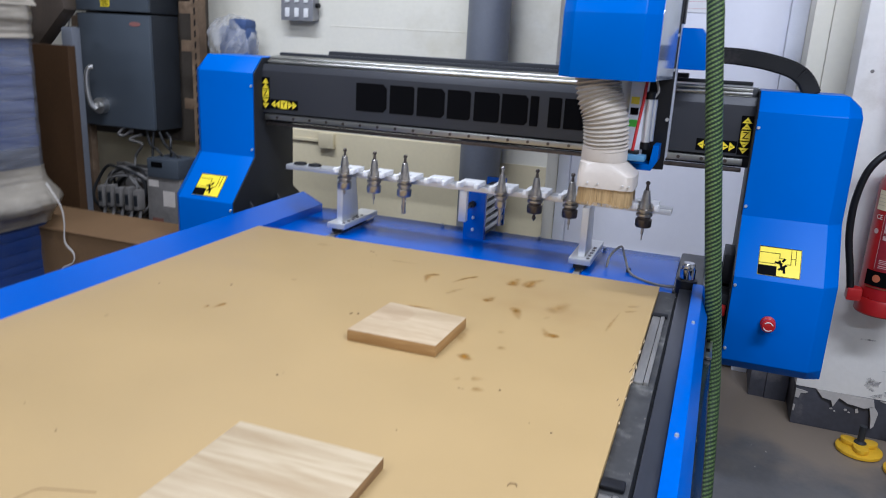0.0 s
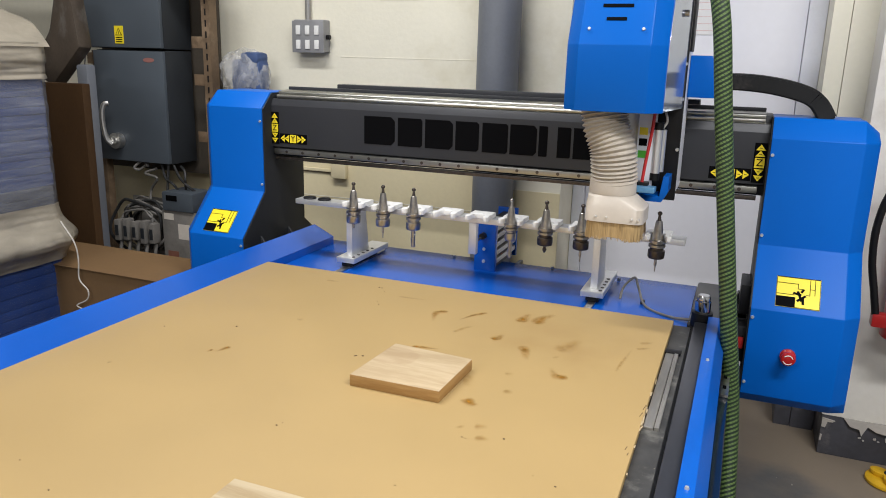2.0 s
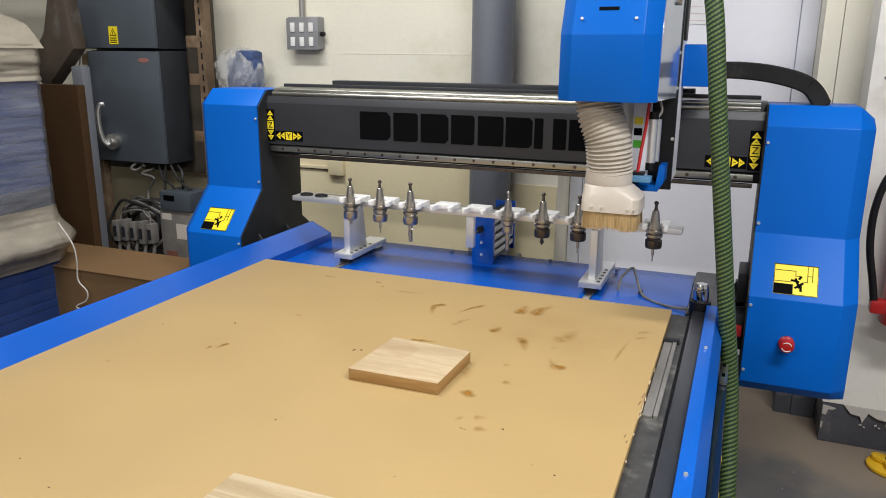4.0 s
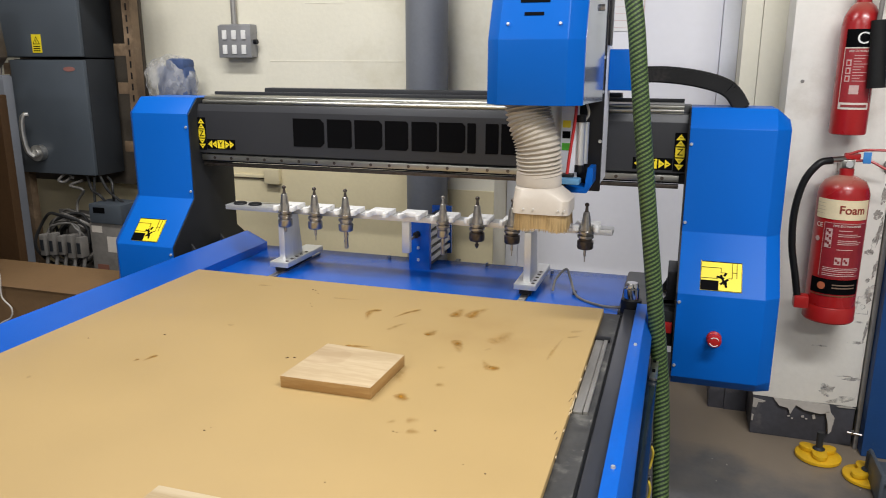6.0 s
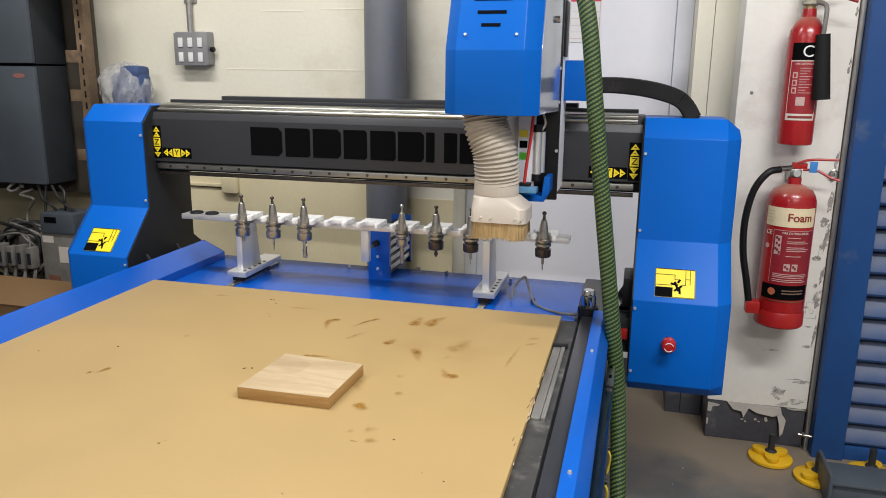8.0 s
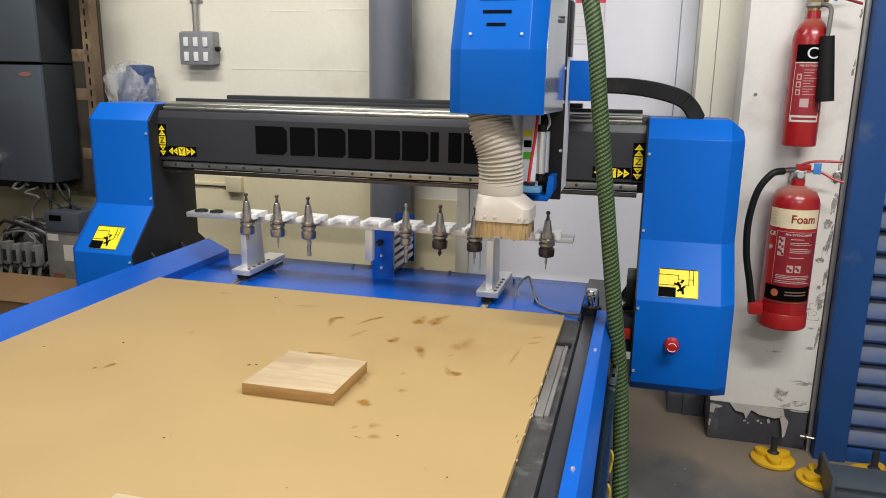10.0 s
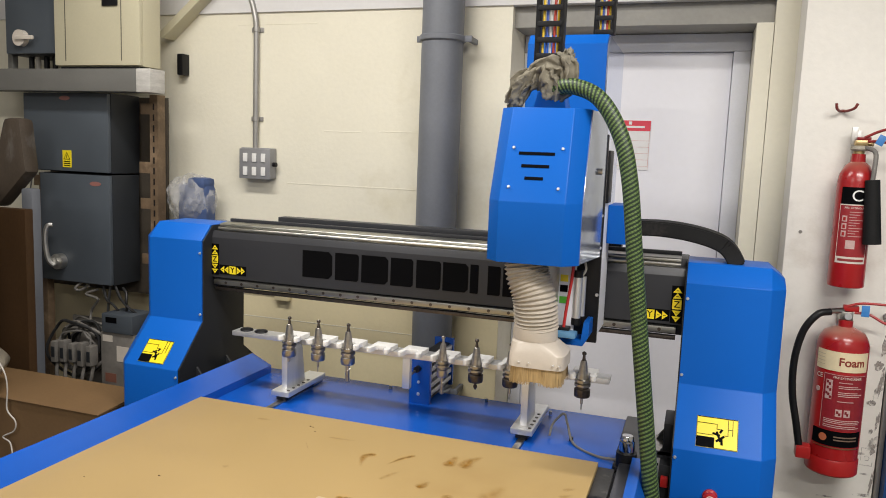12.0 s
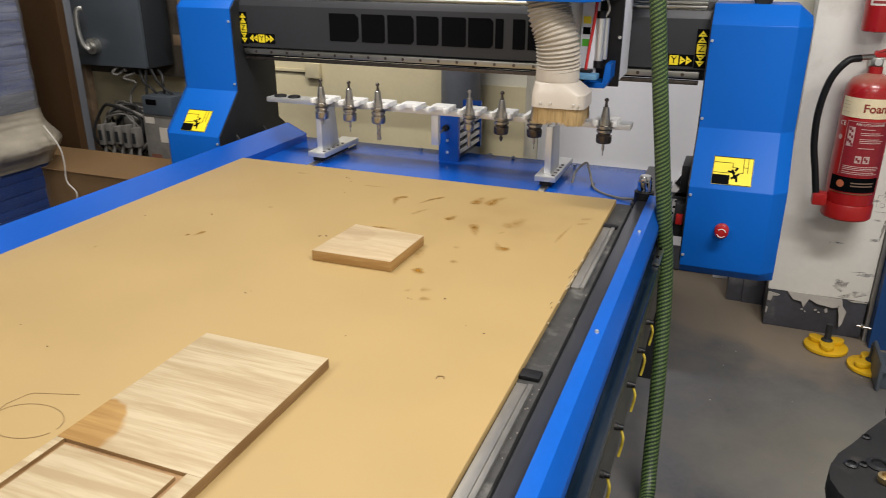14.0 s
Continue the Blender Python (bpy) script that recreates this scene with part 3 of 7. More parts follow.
for cx, cz, w, h in ((1.83, 0.168, 0.010, 0.006), (1.842, 0.160, 0.006, 0.005), (1.875, 0.172, 0.008, 0.008), (1.888, 0.165, 0.006, 0.004), (2.01, 0.229, 0.06, 0.007)):
    part("paint_flake", prism(B(), ragged(cx, cz, w, h, 11, 0.38, 0.2), "y", PY - 0.002, PY + 0.004), PEEL, wall2, "small chip of dull paint", smooth=0)
SCUFF = mat("grey_scuff", (0.34, 0.32, 0.30), 0.7, vary=0.25, scale=40)
broken(SCUFF, 38, 0.40, 0.66, most=0.75)
for cx, cz, w, h, sl in ((1.995, 0.258, 0.075, 0.030, 1.2), (1.965, 0.245, 0.05, 0.014, 0.8), (1.945, 0.285, 0.045, 0.045, 0.3), (1.928, 0.30, 0.02, 0.02, 0.3), (2.018, 0.338, 0.055, 0.012, 0.6), (1.985, 0.345, 0.05, 0.004, 0.6),
                         (2.02, 0.475, 0.06, 0.010, 0.3), (1.99, 0.62, 0.05, 0.008, 0.3), (2.03, 0.66, 0.03, 0.05, 0.3), (1.90, 0.45, 0.05, 0.005, 0.3), (2.03, 0.85, 0.02, 0.10, 0.3), (2.02, 0.55, 0.045, 0.006, 0.3)):
    part("scuff", prism(B(), ragged(cx, cz, w, h, 25, 0.28, sl), "y", PY - 0.0012, PY + 0.002), SCUFF, wall2, "grey scuff mark", smooth=0)

CHIP = mat("bare_grey_plaster", (0.33, 0.30, 0.27), 0.85, vary=0.5, scale=40)
broken(CHIP, 70, 0.3, 0.55, most=0.9)
for cx, cz, w, h in ((2.036, 1.14, 0.012, 0.05), (2.030, 1.08, 0.022, 0.035), (2.034, 1.00, 0.018, 0.07), (2.022, 0.93, 0.03, 0.03), (2.034, 0.88, 0.014, 0.09), (2.012, 0.80, 0.03, 0.02), (2.036, 0.74, 0.012, 0.06),
                     (2.032, 0.64, 0.018, 0.04), (2.02, 0.70, 0.016, 0.016), (2.037, 0.52, 0.010, 0.08), (2.036, 1.45, 0.010, 0.05), (2.037, 1.62, 0.009, 0.03)):
    part("edge_chip", prism(B(), ragged(cx, cz, w * 0.8, h, 19, 0.3, 0.1), "y", PY - 0.0016, PY + 0.002), CHIP, wall2, "chipped grey plaster", smooth=0)

door = thing("door_1", (1.29, 1.32, FLOOR), "closed white painted door in a pale grey frame", "door", kind="structure")
part("door_leaf", bx((0.7175, 1.32, FLOOR + 0.008), (1.4955, 1.365, 2.0135), 0.003), DOOR, door)
# strip added to darken the foot of the door
part("door_foot_strip", bx((0.7175, 1.3165, FLOOR + 0.008), (1.4955, 1.3195, 0.20)), SKIRT, door, "dark grey strip added along the foot of the door")
part("frame_jamb", bx((1.497, 1.295, FLOOR), (1.56, 1.40, 2.015), 0.004), FRAME_P, door)
part("frame_jamb", bx((0.667, 1.295, FLOOR), (0.716, 1.40, 2.015), 0.004), FRAME_P, door)
part("frame_head", bx((0.667, 1.293, 2.0155), (1.56, 1.40, 2.083), 0.004), FRAME_P, door)
part("reveal_base", bx((1.5612, WY + 0.006, FLOOR), (1.618, 1.42, 0.2315)), SKIRT, door, "dark grey base")
part("reveal", bx((1.561, WY + 0.004, 0.232), (1.618, 1.42, 2.083)), WALL, door, "cream plastered reveal")
part("backing", bx((0.667, 1.42, FLOOR), (1.618, 1.46, DTOP)), DOOR, door)

# roller shutter to the side of the pillar
shut = thing("roller_shutter", (2.4, 0.8, FLOOR), "closed blue painted steel roller shutter with dusty slats", "shutter", kind="structure")
part("guide_channel", bx((2.062, 0.825, FLOOR), (2.168, 0.98, CEIL), 0.006), SHUTTER, shut, "blue steel guide channel")
part("guide_lip", bx((2.047, 0.875, FLOOR), (2.061, 0.95, CEIL), 0.003), CONDUIT, shut, "grey steel guide lip")
part("bottom_rail", bx((2.170, 0.84, FLOOR), (X1 - 0.01, 0.90, FLOOR + 0.055), 0.006), SHUTTER, shut)
slat = B()
prism(slat, [(0.880, 0.0), (0.850, 0.0005), (0.839, 0.005), (0.835, 0.013), (0.838, 0.024), (0.846, 0.040), (0.857, 0.056), (0.870, 0.069), (0.885, 0.074), (0.885, 0.0)], "x", 2.170, X1 - 0.012)
slat_me = mesh_from("slat", slat, SLAT, 40)
for i in range(37):
    ob = new("slat", slat_me)
    ob.parent = shut
    ob.matrix_parent_inverse = Matrix.Translation(-shut.location)
    ob.location = (0, 0, FLOOR + 0.058 + i * 0.0785)
solo("wall_behind_shutter", bx((2.046, 0.985, FLOOR), (X1, 1.5, CEIL)), PILLAR, "plain wall behind the shutter", "wall", kind="structure")
# unseen walls close the room; their grey keeps bounced light low
solo("wall_west", bx((X0 - 0.15, Y0, FLOOR), (X0, Y1, CEIL)), DIM, "unseen grey side wall that holds down bounced light", "wall", kind="structure")
solo("wall_east", bx((X1, Y0, FLOOR), (X1 + 0.15, Y1, CEIL)), DIM, "unseen grey side wall that holds down bounced light", "wall", kind="structure")
solo("wall_south", bx((X0, Y0 - 0.15, FLOOR), (X1, Y0, CEIL)), DIM, "unseen grey end wall that holds down bounced light", "wall", kind="structure")

# unseen ceiling lamps, rear pair added for fill; housing above each tube light
for lx, ly, k in LAMPS:
    lamp = thing("ceiling_lamp", (lx, ly, CEIL), "white fluorescent ceiling lamp out of view", "lamp", "ceiling lamps")
    part("housing", bx((lx - 0.75, ly - 0.14, CEIL - 0.06), (lx + 0.75, ly + 0.14, CEIL), 0.01), LAMP_CASE, lamp)
    for s in (-0.06, 0.06):
        part("tube", rod(B(), (lx - 0.7, ly + s, CEIL - 0.085), (lx + 0.7, ly + s, CEIL - 0.085), 0.014), LAMP_GLOW, lamp, "glowing tube")

# ---- router bed ----
bed = thing("router_bed", (0.61, -1.0, FLOOR), "blue steel router bed with a tan spoilboard on top", "machine bed")
L0, R0, F0 = -0.17, 1.37, -2.6     # extents of the bed; front end behind the camera
part("spoilboard", bx((0.0, F0 + 0.35, BED - 0.022), (1.22, 0.0, BED), 0.0015), BOARD, bed, "tan fibreboard spoilboard with brown scuffs")
part("base_plate", bx((-0.02, F0 + 0.3, BED - 0.06), (1.295, 0.002, BED - 0.0225)), DARK, bed)
part("back_deck", bx((-0.03, 0.004, BED - 0.05), (1.25, 0.455, BED - 0.032), 0.002), BLUE_DECK, bed, "blue painted sheet deck behind the board")
bm = B()
prism(bm, [(-0.003, BED - 0.032), (-0.003, BED - 0.006), (-0.068, BED + 0.036), (-0.074, BED + 0.034), (-0.074, BED - 0.10), (-0.06, BED - 0.10)], "y", F0 + 0.3, 0.388, 0.0015)
for v in bm.verts:
    if v.co.y > 0.2 and v.co.x > -0.03:
        v.co.y += 0.02
part("side_flange", bm, BLUE_DECK, bed, "raised blue sheet flange along the board")
part("frame_beam", bx((-0.16, F0, 0.42), (-0.03, 0.45, 0.69), 0.008), DARK, bed, "dark steel frame beam")
part("frame_beam", bx((1.25, F0, 0.42), (1.350, 0.45, 0.639), 0.008), mat("grey_frame_paint", (0.060, 0.059, 0.058), 0.38, vary=0.25, scale=5, bump=0.0002, bump_scale=120, tint=(0.15, 0.14, 0.13), amount=0.25), bed, "dark steel frame beam")
part("cross_beam", bx((-0.03, 0.30, 0.45), (1.25, 0.42, 0.66), 0.008), DARK, bed)
part("cross_beam", bx((-0.03, -1.6, 0.45), (1.25, -1.48, 0.66), 0.008), DARK, bed)
for px in (-0.10, 1.305):
    for py in (0.36, -0.9, -2.4):
        part("leg", bx((px - 0.05, py - 0.05, FLOOR), (px + 0.05, py + 0.05, 0.42), 0.006), DARK, bed)
TEE = mat("dirty_aluminium_slot", (0.46, 0.44, 0.40), 0.42, 0.9, vary=0.25, scale=14, stretch=(1, 0.2, 1))
# edge strip beside the board: rubber bed, tee slots in two runs, black stops
part("edge_strip", bx((1.2205, F0 + 0.35, BED - 0.022), (1.262, 0.0, BED - 0.012), 0.001), mat("dusty_grey_strip", (0.036, 0.035, 0.033), 0.6, vary=0.35, scale=24, tint=(0.14, 0.135, 0.12), amount=0.22), bed, "dusty dark grey edge strip")
for ya, yb in ((-0.60, -0.215), (-2.2, -0.995)):
    part("tee_slot", bx((1.2235, ya, BED - 0.012), (1.241, yb, BED - 0.007), 0.0008), TEE, bed, "dull aluminium tee slot")
    part("tee_slot", bx((1.2425, ya, BED - 0.012), (1.251, yb, BED - 0.005), 0.0008), TEE, bed, "dull aluminium tee slot")
for yc in (-0.203, -0.965):
    part("slot_stop", bx((1.221, yc - 0.012, BED - 0.012), (1.256, yc + 0.014, BED - 0.004), 0.003), BLACK, bed, "black plastic stop")
part("channel", bx((1.2625, F0 + 0.3, BED - 0.06), (1.2995, 0.06, BED - 0.032)), DARK, bed)
part("channel_plate", bx((1.268, F0 + 0.3, BED - 0.0315), (1.2995, 0.05, BED - 0.012), 0.002), mat("dark_oiled_steel", (0.040, 0.042, 0.050), 0.3, 0.4, vary=0.25, scale=9, stretch=(1, 0.2, 1)), bed, "oiled dark steel strip")
bm = B()
prism(bm, [(1.300, BED - 0.05), (1.300, BED + 0.004), (1.326, BED + 0.004), (1.345, BED - 0.034), (1.345, BED - 0.058), (1.340, BED - 0.058), (1.340, BED - 0.05)], "y", F0 + 0.3, 0.06, 0.0012)
# darkened copy of the blue coat, takes brightness off the lit cover
part("rail_cover", bm, mat("darkened_blue_coat", (0.004, 0.088, 0.42), 0.38, spec=0.2, vary=0.12, scale=5, stretch=(1, 0.4, 1)), bed, "blue folded steel rail cover")
for yc in (-0.80, -0.25, -1.35):
    screw(bed, (1.314, yc, BED + 0.004), (0, 0, 1), 0.0045)
GUARD = mat("dark_blue_guard", (0.006, 0.013, 0.024), 0.16, vary=0.5, scale=7, tint=(0.025, 0.045, 0.065), amount=0.12, stretch=(1, 0.5, 1))
part("guide_rail", bx((1.336, F0 + 0.3, 0.674), (1.366, 0.42, 0.702), 0.004), GUARD, bed, "glossy dark guide strip")
part("rail_wall", bx((1.302, F0 + 0.3, 0.656), (1.3345, 0.42, BED - 0.052)), GUARD, bed, "dark glossy guard strip")
rail = part("linear_rail", bx((1.347, -0.20, 0.7025), (1.366, 0.42, 0.709), 0.001), STEEL, bed, "steel linear rail with bolt holes")
for k in range(9):
    part("bolt_hole", bx((1.3525, -0.165 + k * 0.062, 0.7086), (1.3605, -0.145 + k * 0.062, 0.7096), 0.0004), INK, rail, "", 0)
part("side_rack", bx((1.352, F0 + 0.3, 0.640), (1.364, 0.42, 0.672), 0.002), NUT, bed, "oily steel rack")
# grey ramp and proximity sensor at the end of the cover
bm = B()
prism(bm, [(0.10, BED - 0.05), (0.44, BED - 0.05), (0.44, BED - 0.012), (0.30, BED - 0.014), (0.13, BED - 0.038)], "x", 1.252, 1.325, 0.008)
part("end_ramp", bm, mat("grey_plastic_cover", (0.075, 0.075, 0.077), 0.5, vary=0.12, scale=10), bed, "dark grey plastic end cover")
# air valves on the frame's side
# lever yellow is darkened for the shade beside the frame
LEVER = mat("shaded_yellow_lever", (0.40, 0.30, 0.025), 0.5, vary=0.3, scale=40)
VALVE = mat("dark_valve_metal", (0.06, 0.058, 0.055), 0.3, 0.7, vary=0.2, scale=40)
for yc in (-0.206, -0.364, -0.527, -0.696, -0.854, -1.02):
    v = part("air_valve", rod(B(), (1.349, yc, 0.548), (1.358, yc, 0.548), 0.008), VALVE, bed, "small dark metal air valve")
    part("valve_knob", rod(B(), (1.3582, yc, 0.548), (1.368, yc, 0.548), 0.007, 0.005, 12), BLACK, v, "black knob")
    lever = tube(B(), [(1.364, yc, 0.541), (1.370, yc - 0.012, 0.531), (1.368, yc - 0.014, 0.508), (1.365, yc - 0.020, 0.492)], 0.0030, 8, 5)
    part("valve_lever", lever, LEVER, v, "yellow lever")

# tool touch sensor with its cable, standing at the back corner
sens = thing("tool_sensor", (1.283, 0.085, BED - 0.02), "steel tool length sensor with a black base", "sensor")
part("sensor_base", rod(B(), (1.283, 0.085, BED - 0.038), (1.283, 0.085, BED + 0.006), 0.027, seg=24), BLACK, sens)
bm = lathe(B(), [(0.019, 0), (0.020, 0.004), (0.020, 0.03), (0.017, 0.033), (0.017, 0.04), (0.014, 0.046), (0.004, 0.047)], (1.283, 0.085, BED + 0.006))
part("sensor_flange", lathe(B(), [(0.036, 0.0), (0.037, 0.003), (0.034, 0.007)], (1.283, 0.085, BED - 0.0385), 28), BLACK, sens, "black flange")
part("plunger", bm, mat("polished_steel", (0.62, 0.62, 0.62), 0.14, 1.0, vary=0.05), sens, "polished steel plunger")
bm = tube(B(), [(1.258, 0.09, BED - 0.022), (1.2, 0.11, BED - 0.028), (1.13, 0.17, BED - 0.027), (1.10, 0.24, BED - 0.0), (1.085, 0.25, BED + 0.028), (1.06, 0.22, BED + 0.005), (1.055, 0.20, BED - 0.026)], 0.0035)
part("cable", bm, CABLE_GREY, sens, "thin grey cable")
solo("cable_end", rod(B(), (1.118, 0.20, BED - 0.0315), (1.118, 0.20, BED - 0.02), 0.006), BLACK, "small black cable stud on the blue deck", "stud")

# ---- things on the board ----
bm = B()
prism(bm, [(0.668, -0.686), (0.857, -0.684), (0.861, -0.511), (0.679, -0.500)], "z", BED, BED + 0.024, 0.0012)
blk = solo("wood_block", bm, BLOCKW, "square pale wood board lying on the spoilboard", "wood board")
blk.data.materials.append(BLOCK_EDGE)
for p in blk.data.polygons:
    if abs(p.normal.z) < 0.5:
        p.material_index = 1

ply = thing("veneer_panel", (0.81, -1.3, BED), "pale ash panel with oil stain and a routed groove", "wood panel")
PT = BED + 0.018
y_back, y_groove, y_front = -1.076, -1.395, -1.62
panel = part("panel", bx((0.69, y_groove, BED), (0.93, y_back, PT), 0.0008), PLY, ply)
edges = [(0.9065, -1.62, 0.93, y_groove - 0.0002), (0.69, -1.62, 0.7035, y_groove - 0.0002), (0.7135, -1.62, 0.8965, y_groove - 0.0102)]
for xa, ya, xb, yb in edges:
    part("panel_piece", bx((xa, ya, BED), (xb, yb, PT), 0.0008), PLY_PLAIN, ply)
part("groove_floor", bx((0.703, -1.62, BED), (0.907, y_groove + 0.001, PT - 0.006)), GROOVE, ply, "burnt brown groove")
for ob in ply.children:
    if ob.name.startswith("panel"):
        ob.data.materials.append(PLY_EDGE)
        for p in ob.data.polygons:
            if abs(p.normal.z) < 0.5:
                p.material_index = 1

# brown dust smears, chips and a pencil drawing on the board: strokes as (line, width)
STRONG = [
    (((0.678, -0.188), (0.656, -0.214), (0.672, -0.271)), 0.0120),
    (((0.774, -0.156), (0.750, -0.187), (0.728, -0.236)), 0.0080),
    (((0.869, -0.186), (0.871, -0.156), (0.874, -0.114)), 0.0165),
    (((0.910, -0.181), (0.913, -0.137), (0.936, -0.093)), 0.0180),
    (((0.844, -0.328), (0.852, -0.313), (0.859, -0.285)), 0.0140),
    (((0.919, -0.336), (0.933, -0.363), (0.951, -0.410)), 0.0140),
    (((1.054, -0.463), (1.036, -0.469), (1.027, -0.466), (1.009, -0.430)), 0.0130),
    (((0.694, -0.446), (0.720, -0.441), (0.757, -0.436)), 0.0080),
    (((0.898, -0.643), (0.912, -0.660), (0.928, -0.660)), 0.0140),
    (((0.334, -0.622), (0.328, -0.640), (0.325, -0.658)), 0.0075), (((0.310, -0.652), (0.306, -0.668)), 0.0055),
]
FAINT = [
    (((0.747, -0.322), (0.760, -0.287), (0.777, -0.259)), 0.008), (((1.002, -0.332), (1.019, -0.286), (1.031, -0.236)), 0.022),
    (((1.001, -0.367), (1.010, -0.372)), 0.012), (((0.850, -0.543), (0.867, -0.563), (0.882, -0.595)), 0.018),
    (((0.952, -0.578), (0.972, -0.584)), 0.012), (((0.931, -0.503), (0.946, -0.492)), 0.009), (((0.949, -0.741), (0.973, -0.736)), 0.013),
    (((0.963, -0.779), (0.988, -0.778)), 0.012), (((0.923, -0.752), (0.932, -0.758)), 0.010), (((1.139, -0.388), (1.145, -0.312), (1.153, -0.246)), 0.005),
    (((1.164, -0.205), (1.194, -0.181)), 0.009), (((1.161, -0.243), (1.191, -0.221)), 0.008), (((0.514, -0.136), (0.594, -0.130)), 0.006),
    (((0.263, -0.092), (0.308, -0.089)), 0.009),
    (((0.372, -0.412), (0.380, -0.398)), 0.010), (((0.160, -0.80), (0.170, -0.796)), 0.008),
]
bm = B()
rng = random.Random(11)
thickness = []
for strokes, force in ((STRONG, 0.82), (FAINT, 0.34)):
    for pts, width in strokes:
        line = smooth_line([(x, y, BED + 0.0005) for x, y in pts], 7)
        rows = []
        for i, c in enumerate(line):
            t = i / (len(line) - 1)
            d = (line[min(i + 1, len(line) - 1)] - line[max(i - 1, 0)]).normalized()
            side = Vector((-d.y, d.x, 0))
            full = math.sin(math.pi * min(0.985, max(0.03, 0.10 + 0.9 * t ** 0.62))) ** 0.8
            w = width * (0.35 + 0.65 * full)
            row = []
            for u in (-1.1, -0.45, 0.0, 0.45, 1.1):
                row.append(bm.verts.new(c + side * w * u * rng.uniform(0.85, 1.15)))
                thickness.append(force * full * (1 - abs(u) / 1.1) ** 0.8 if abs(u) < 1 else 0.0)
            rows.append(row)
        for ra, rb in zip(rows, rows[1:]):
            for j in range(4):
                bm.faces.new((ra[j], ra[j + 1], rb[j + 1], rb[j]))
smears = solo("dust_smears", bm, SMEAR, "brown dust smears on the tan spoilboard", "dust", kind="stuff", smooth=0)
thick = smears.data.attributes.new("thick", "FLOAT", "POINT")
thick.data.foreach_set("value", thickness)
bm = B()
for k in range(4):
    y = rng.gauss(-0.62, 0.08)
    x = 1.2175 - abs(rng.gauss(0, 0.004))
    ln = rng.uniform(0.006, 0.022)
    box(bm, (-0.0006, -ln / 2, 0), (0.0006, ln / 2, 0.0006), 0, pose(x, y, BED, 0, 0, rng.uniform(-14, 14)))
bm2 = B()
for k in range(22):
    y = rng.gauss(-0.56, 0.07)
    ln = rng.uniform(0.006, 0.03)
    box(bm2, (-0.0009, -ln / 2, -0.001), (0.0009, ln / 2, 0.001), 0, pose(1.2205 + rng.uniform(-0.002, 0.002), y, BED - rng.uniform(0.0, 0.006), rng.uniform(-5, 5), 0, rng.uniform(-5, 5)))
solo("edge_fibres", bm2, mat("pale_torn_fibre", (0.42, 0.33, 0.20), 0.9, vary=0.2, scale=50), "pale torn fibres along the chipped edge of the spoilboard", "fibres", kind="stuff", smooth=0)
bm2 = B()
for k in range(14):
    x, y, s_ = rng.uniform(1.250, 1.261), rng.uniform(-1.5, -0.2), rng.uniform(0.0005, 0.0013)
    box(bm2, (x - s_, y - s_, BED - 0.0125), (x + s_, y + s_, BED - 0.0118 + s_ * 0.5))
solo("sawdust", bm2, mat("pale_sawdust", (0.25, 0.22, 0.18), 0.9), "pale sawdust specks on the dark edge strip", "sawdust", kind="stuff", smooth=0)
solo("edge_splinters", bm, SPECK, "dark splinters along the worn edge of the spoilboard", "splinters", kind="stuff", smooth=0)
bm = B()
for cx, cy, n_, spread in ((0.61, -0.555, 3, 0.012), (0.633, -0.882, 2, 0.01), (0.905, -0.973, 1, 0.004), (0.945, -0.78, 2, 0.01),
                           (1.009, -0.765, 1, 0.006), (0.45, -0.10, 3, 0.02), (0.48, -0.2, 2, 0.02), (1.11, -0.86, 2, 0.03), (0.4, -1.15, 2, 0.08), (0.25, -0.5, 2, 0.15), (1.0, -1.2, 1, 0.1)):
    for _ in range(n_):
        x, y = cx + rng.uniform(-spread, spread), cy + rng.uniform(-spread, spread)
        s = rng.uniform(0.0008, 0.0022)
        box(bm, (x - s, y - s * 0.6, BED), (x + s, y + s * 0.6, BED + s * 0.7))
solo("wood_chips", bm, SPECK, "scattered dark wood chips on the spoilboard", "chips", kind="stuff", smooth=0)
bm = B()
loop = [(0.596 + 0.058 * math.cos(a), -1.366 + 0.040 * math.sin(a), BED + 0.0004) for a in [2 * math.pi * i / 40 * 0.96 for i in range(41)]]
tube(bm, loop, 0.0008, 6, 0)
tube(bm, [(0.540, -1.385, BED + 0.0004), (0.532, -1.345, BED + 0.0004), (0.540, -1.315, BED + 0.0004), (0.546, -1.308, BED + 0.0004), (0.615, -1.286, BED + 0.0004)], 0.0008, 6, 0)
solo("pencil_drawing", bm, PENCIL, "pencil circle and line drawn on the spoilboard", "drawing")
bm = tube(B(), [(1.104, -1.043, BED + 0.0012), (1.105, -1.036, BED + 0.0012), (1.114, -1.034, BED + 0.0012), (1.116, -1.040, BED + 0.0012)], 0.0010, 6, 4)
solo("wood_curl", bm, PENCIL, "small curled wood shaving on the spoilboard", "shaving")

# ---- gantry ----
gan = thing("router_gantry", (0.607, 0.2 + GY, FLOOR), "router gantry with charcoal beam between two blue side covers", "machine gantry")
FY = 0.25 + GY     # face of the beam
XI, XO = -0.185, -0.44    # inner and outer faces of the left cover; the other one is its mirror about x = 0.607
CX = 0.607


def mx(x, side):
    return x if side < 0 else 2 * CX - x


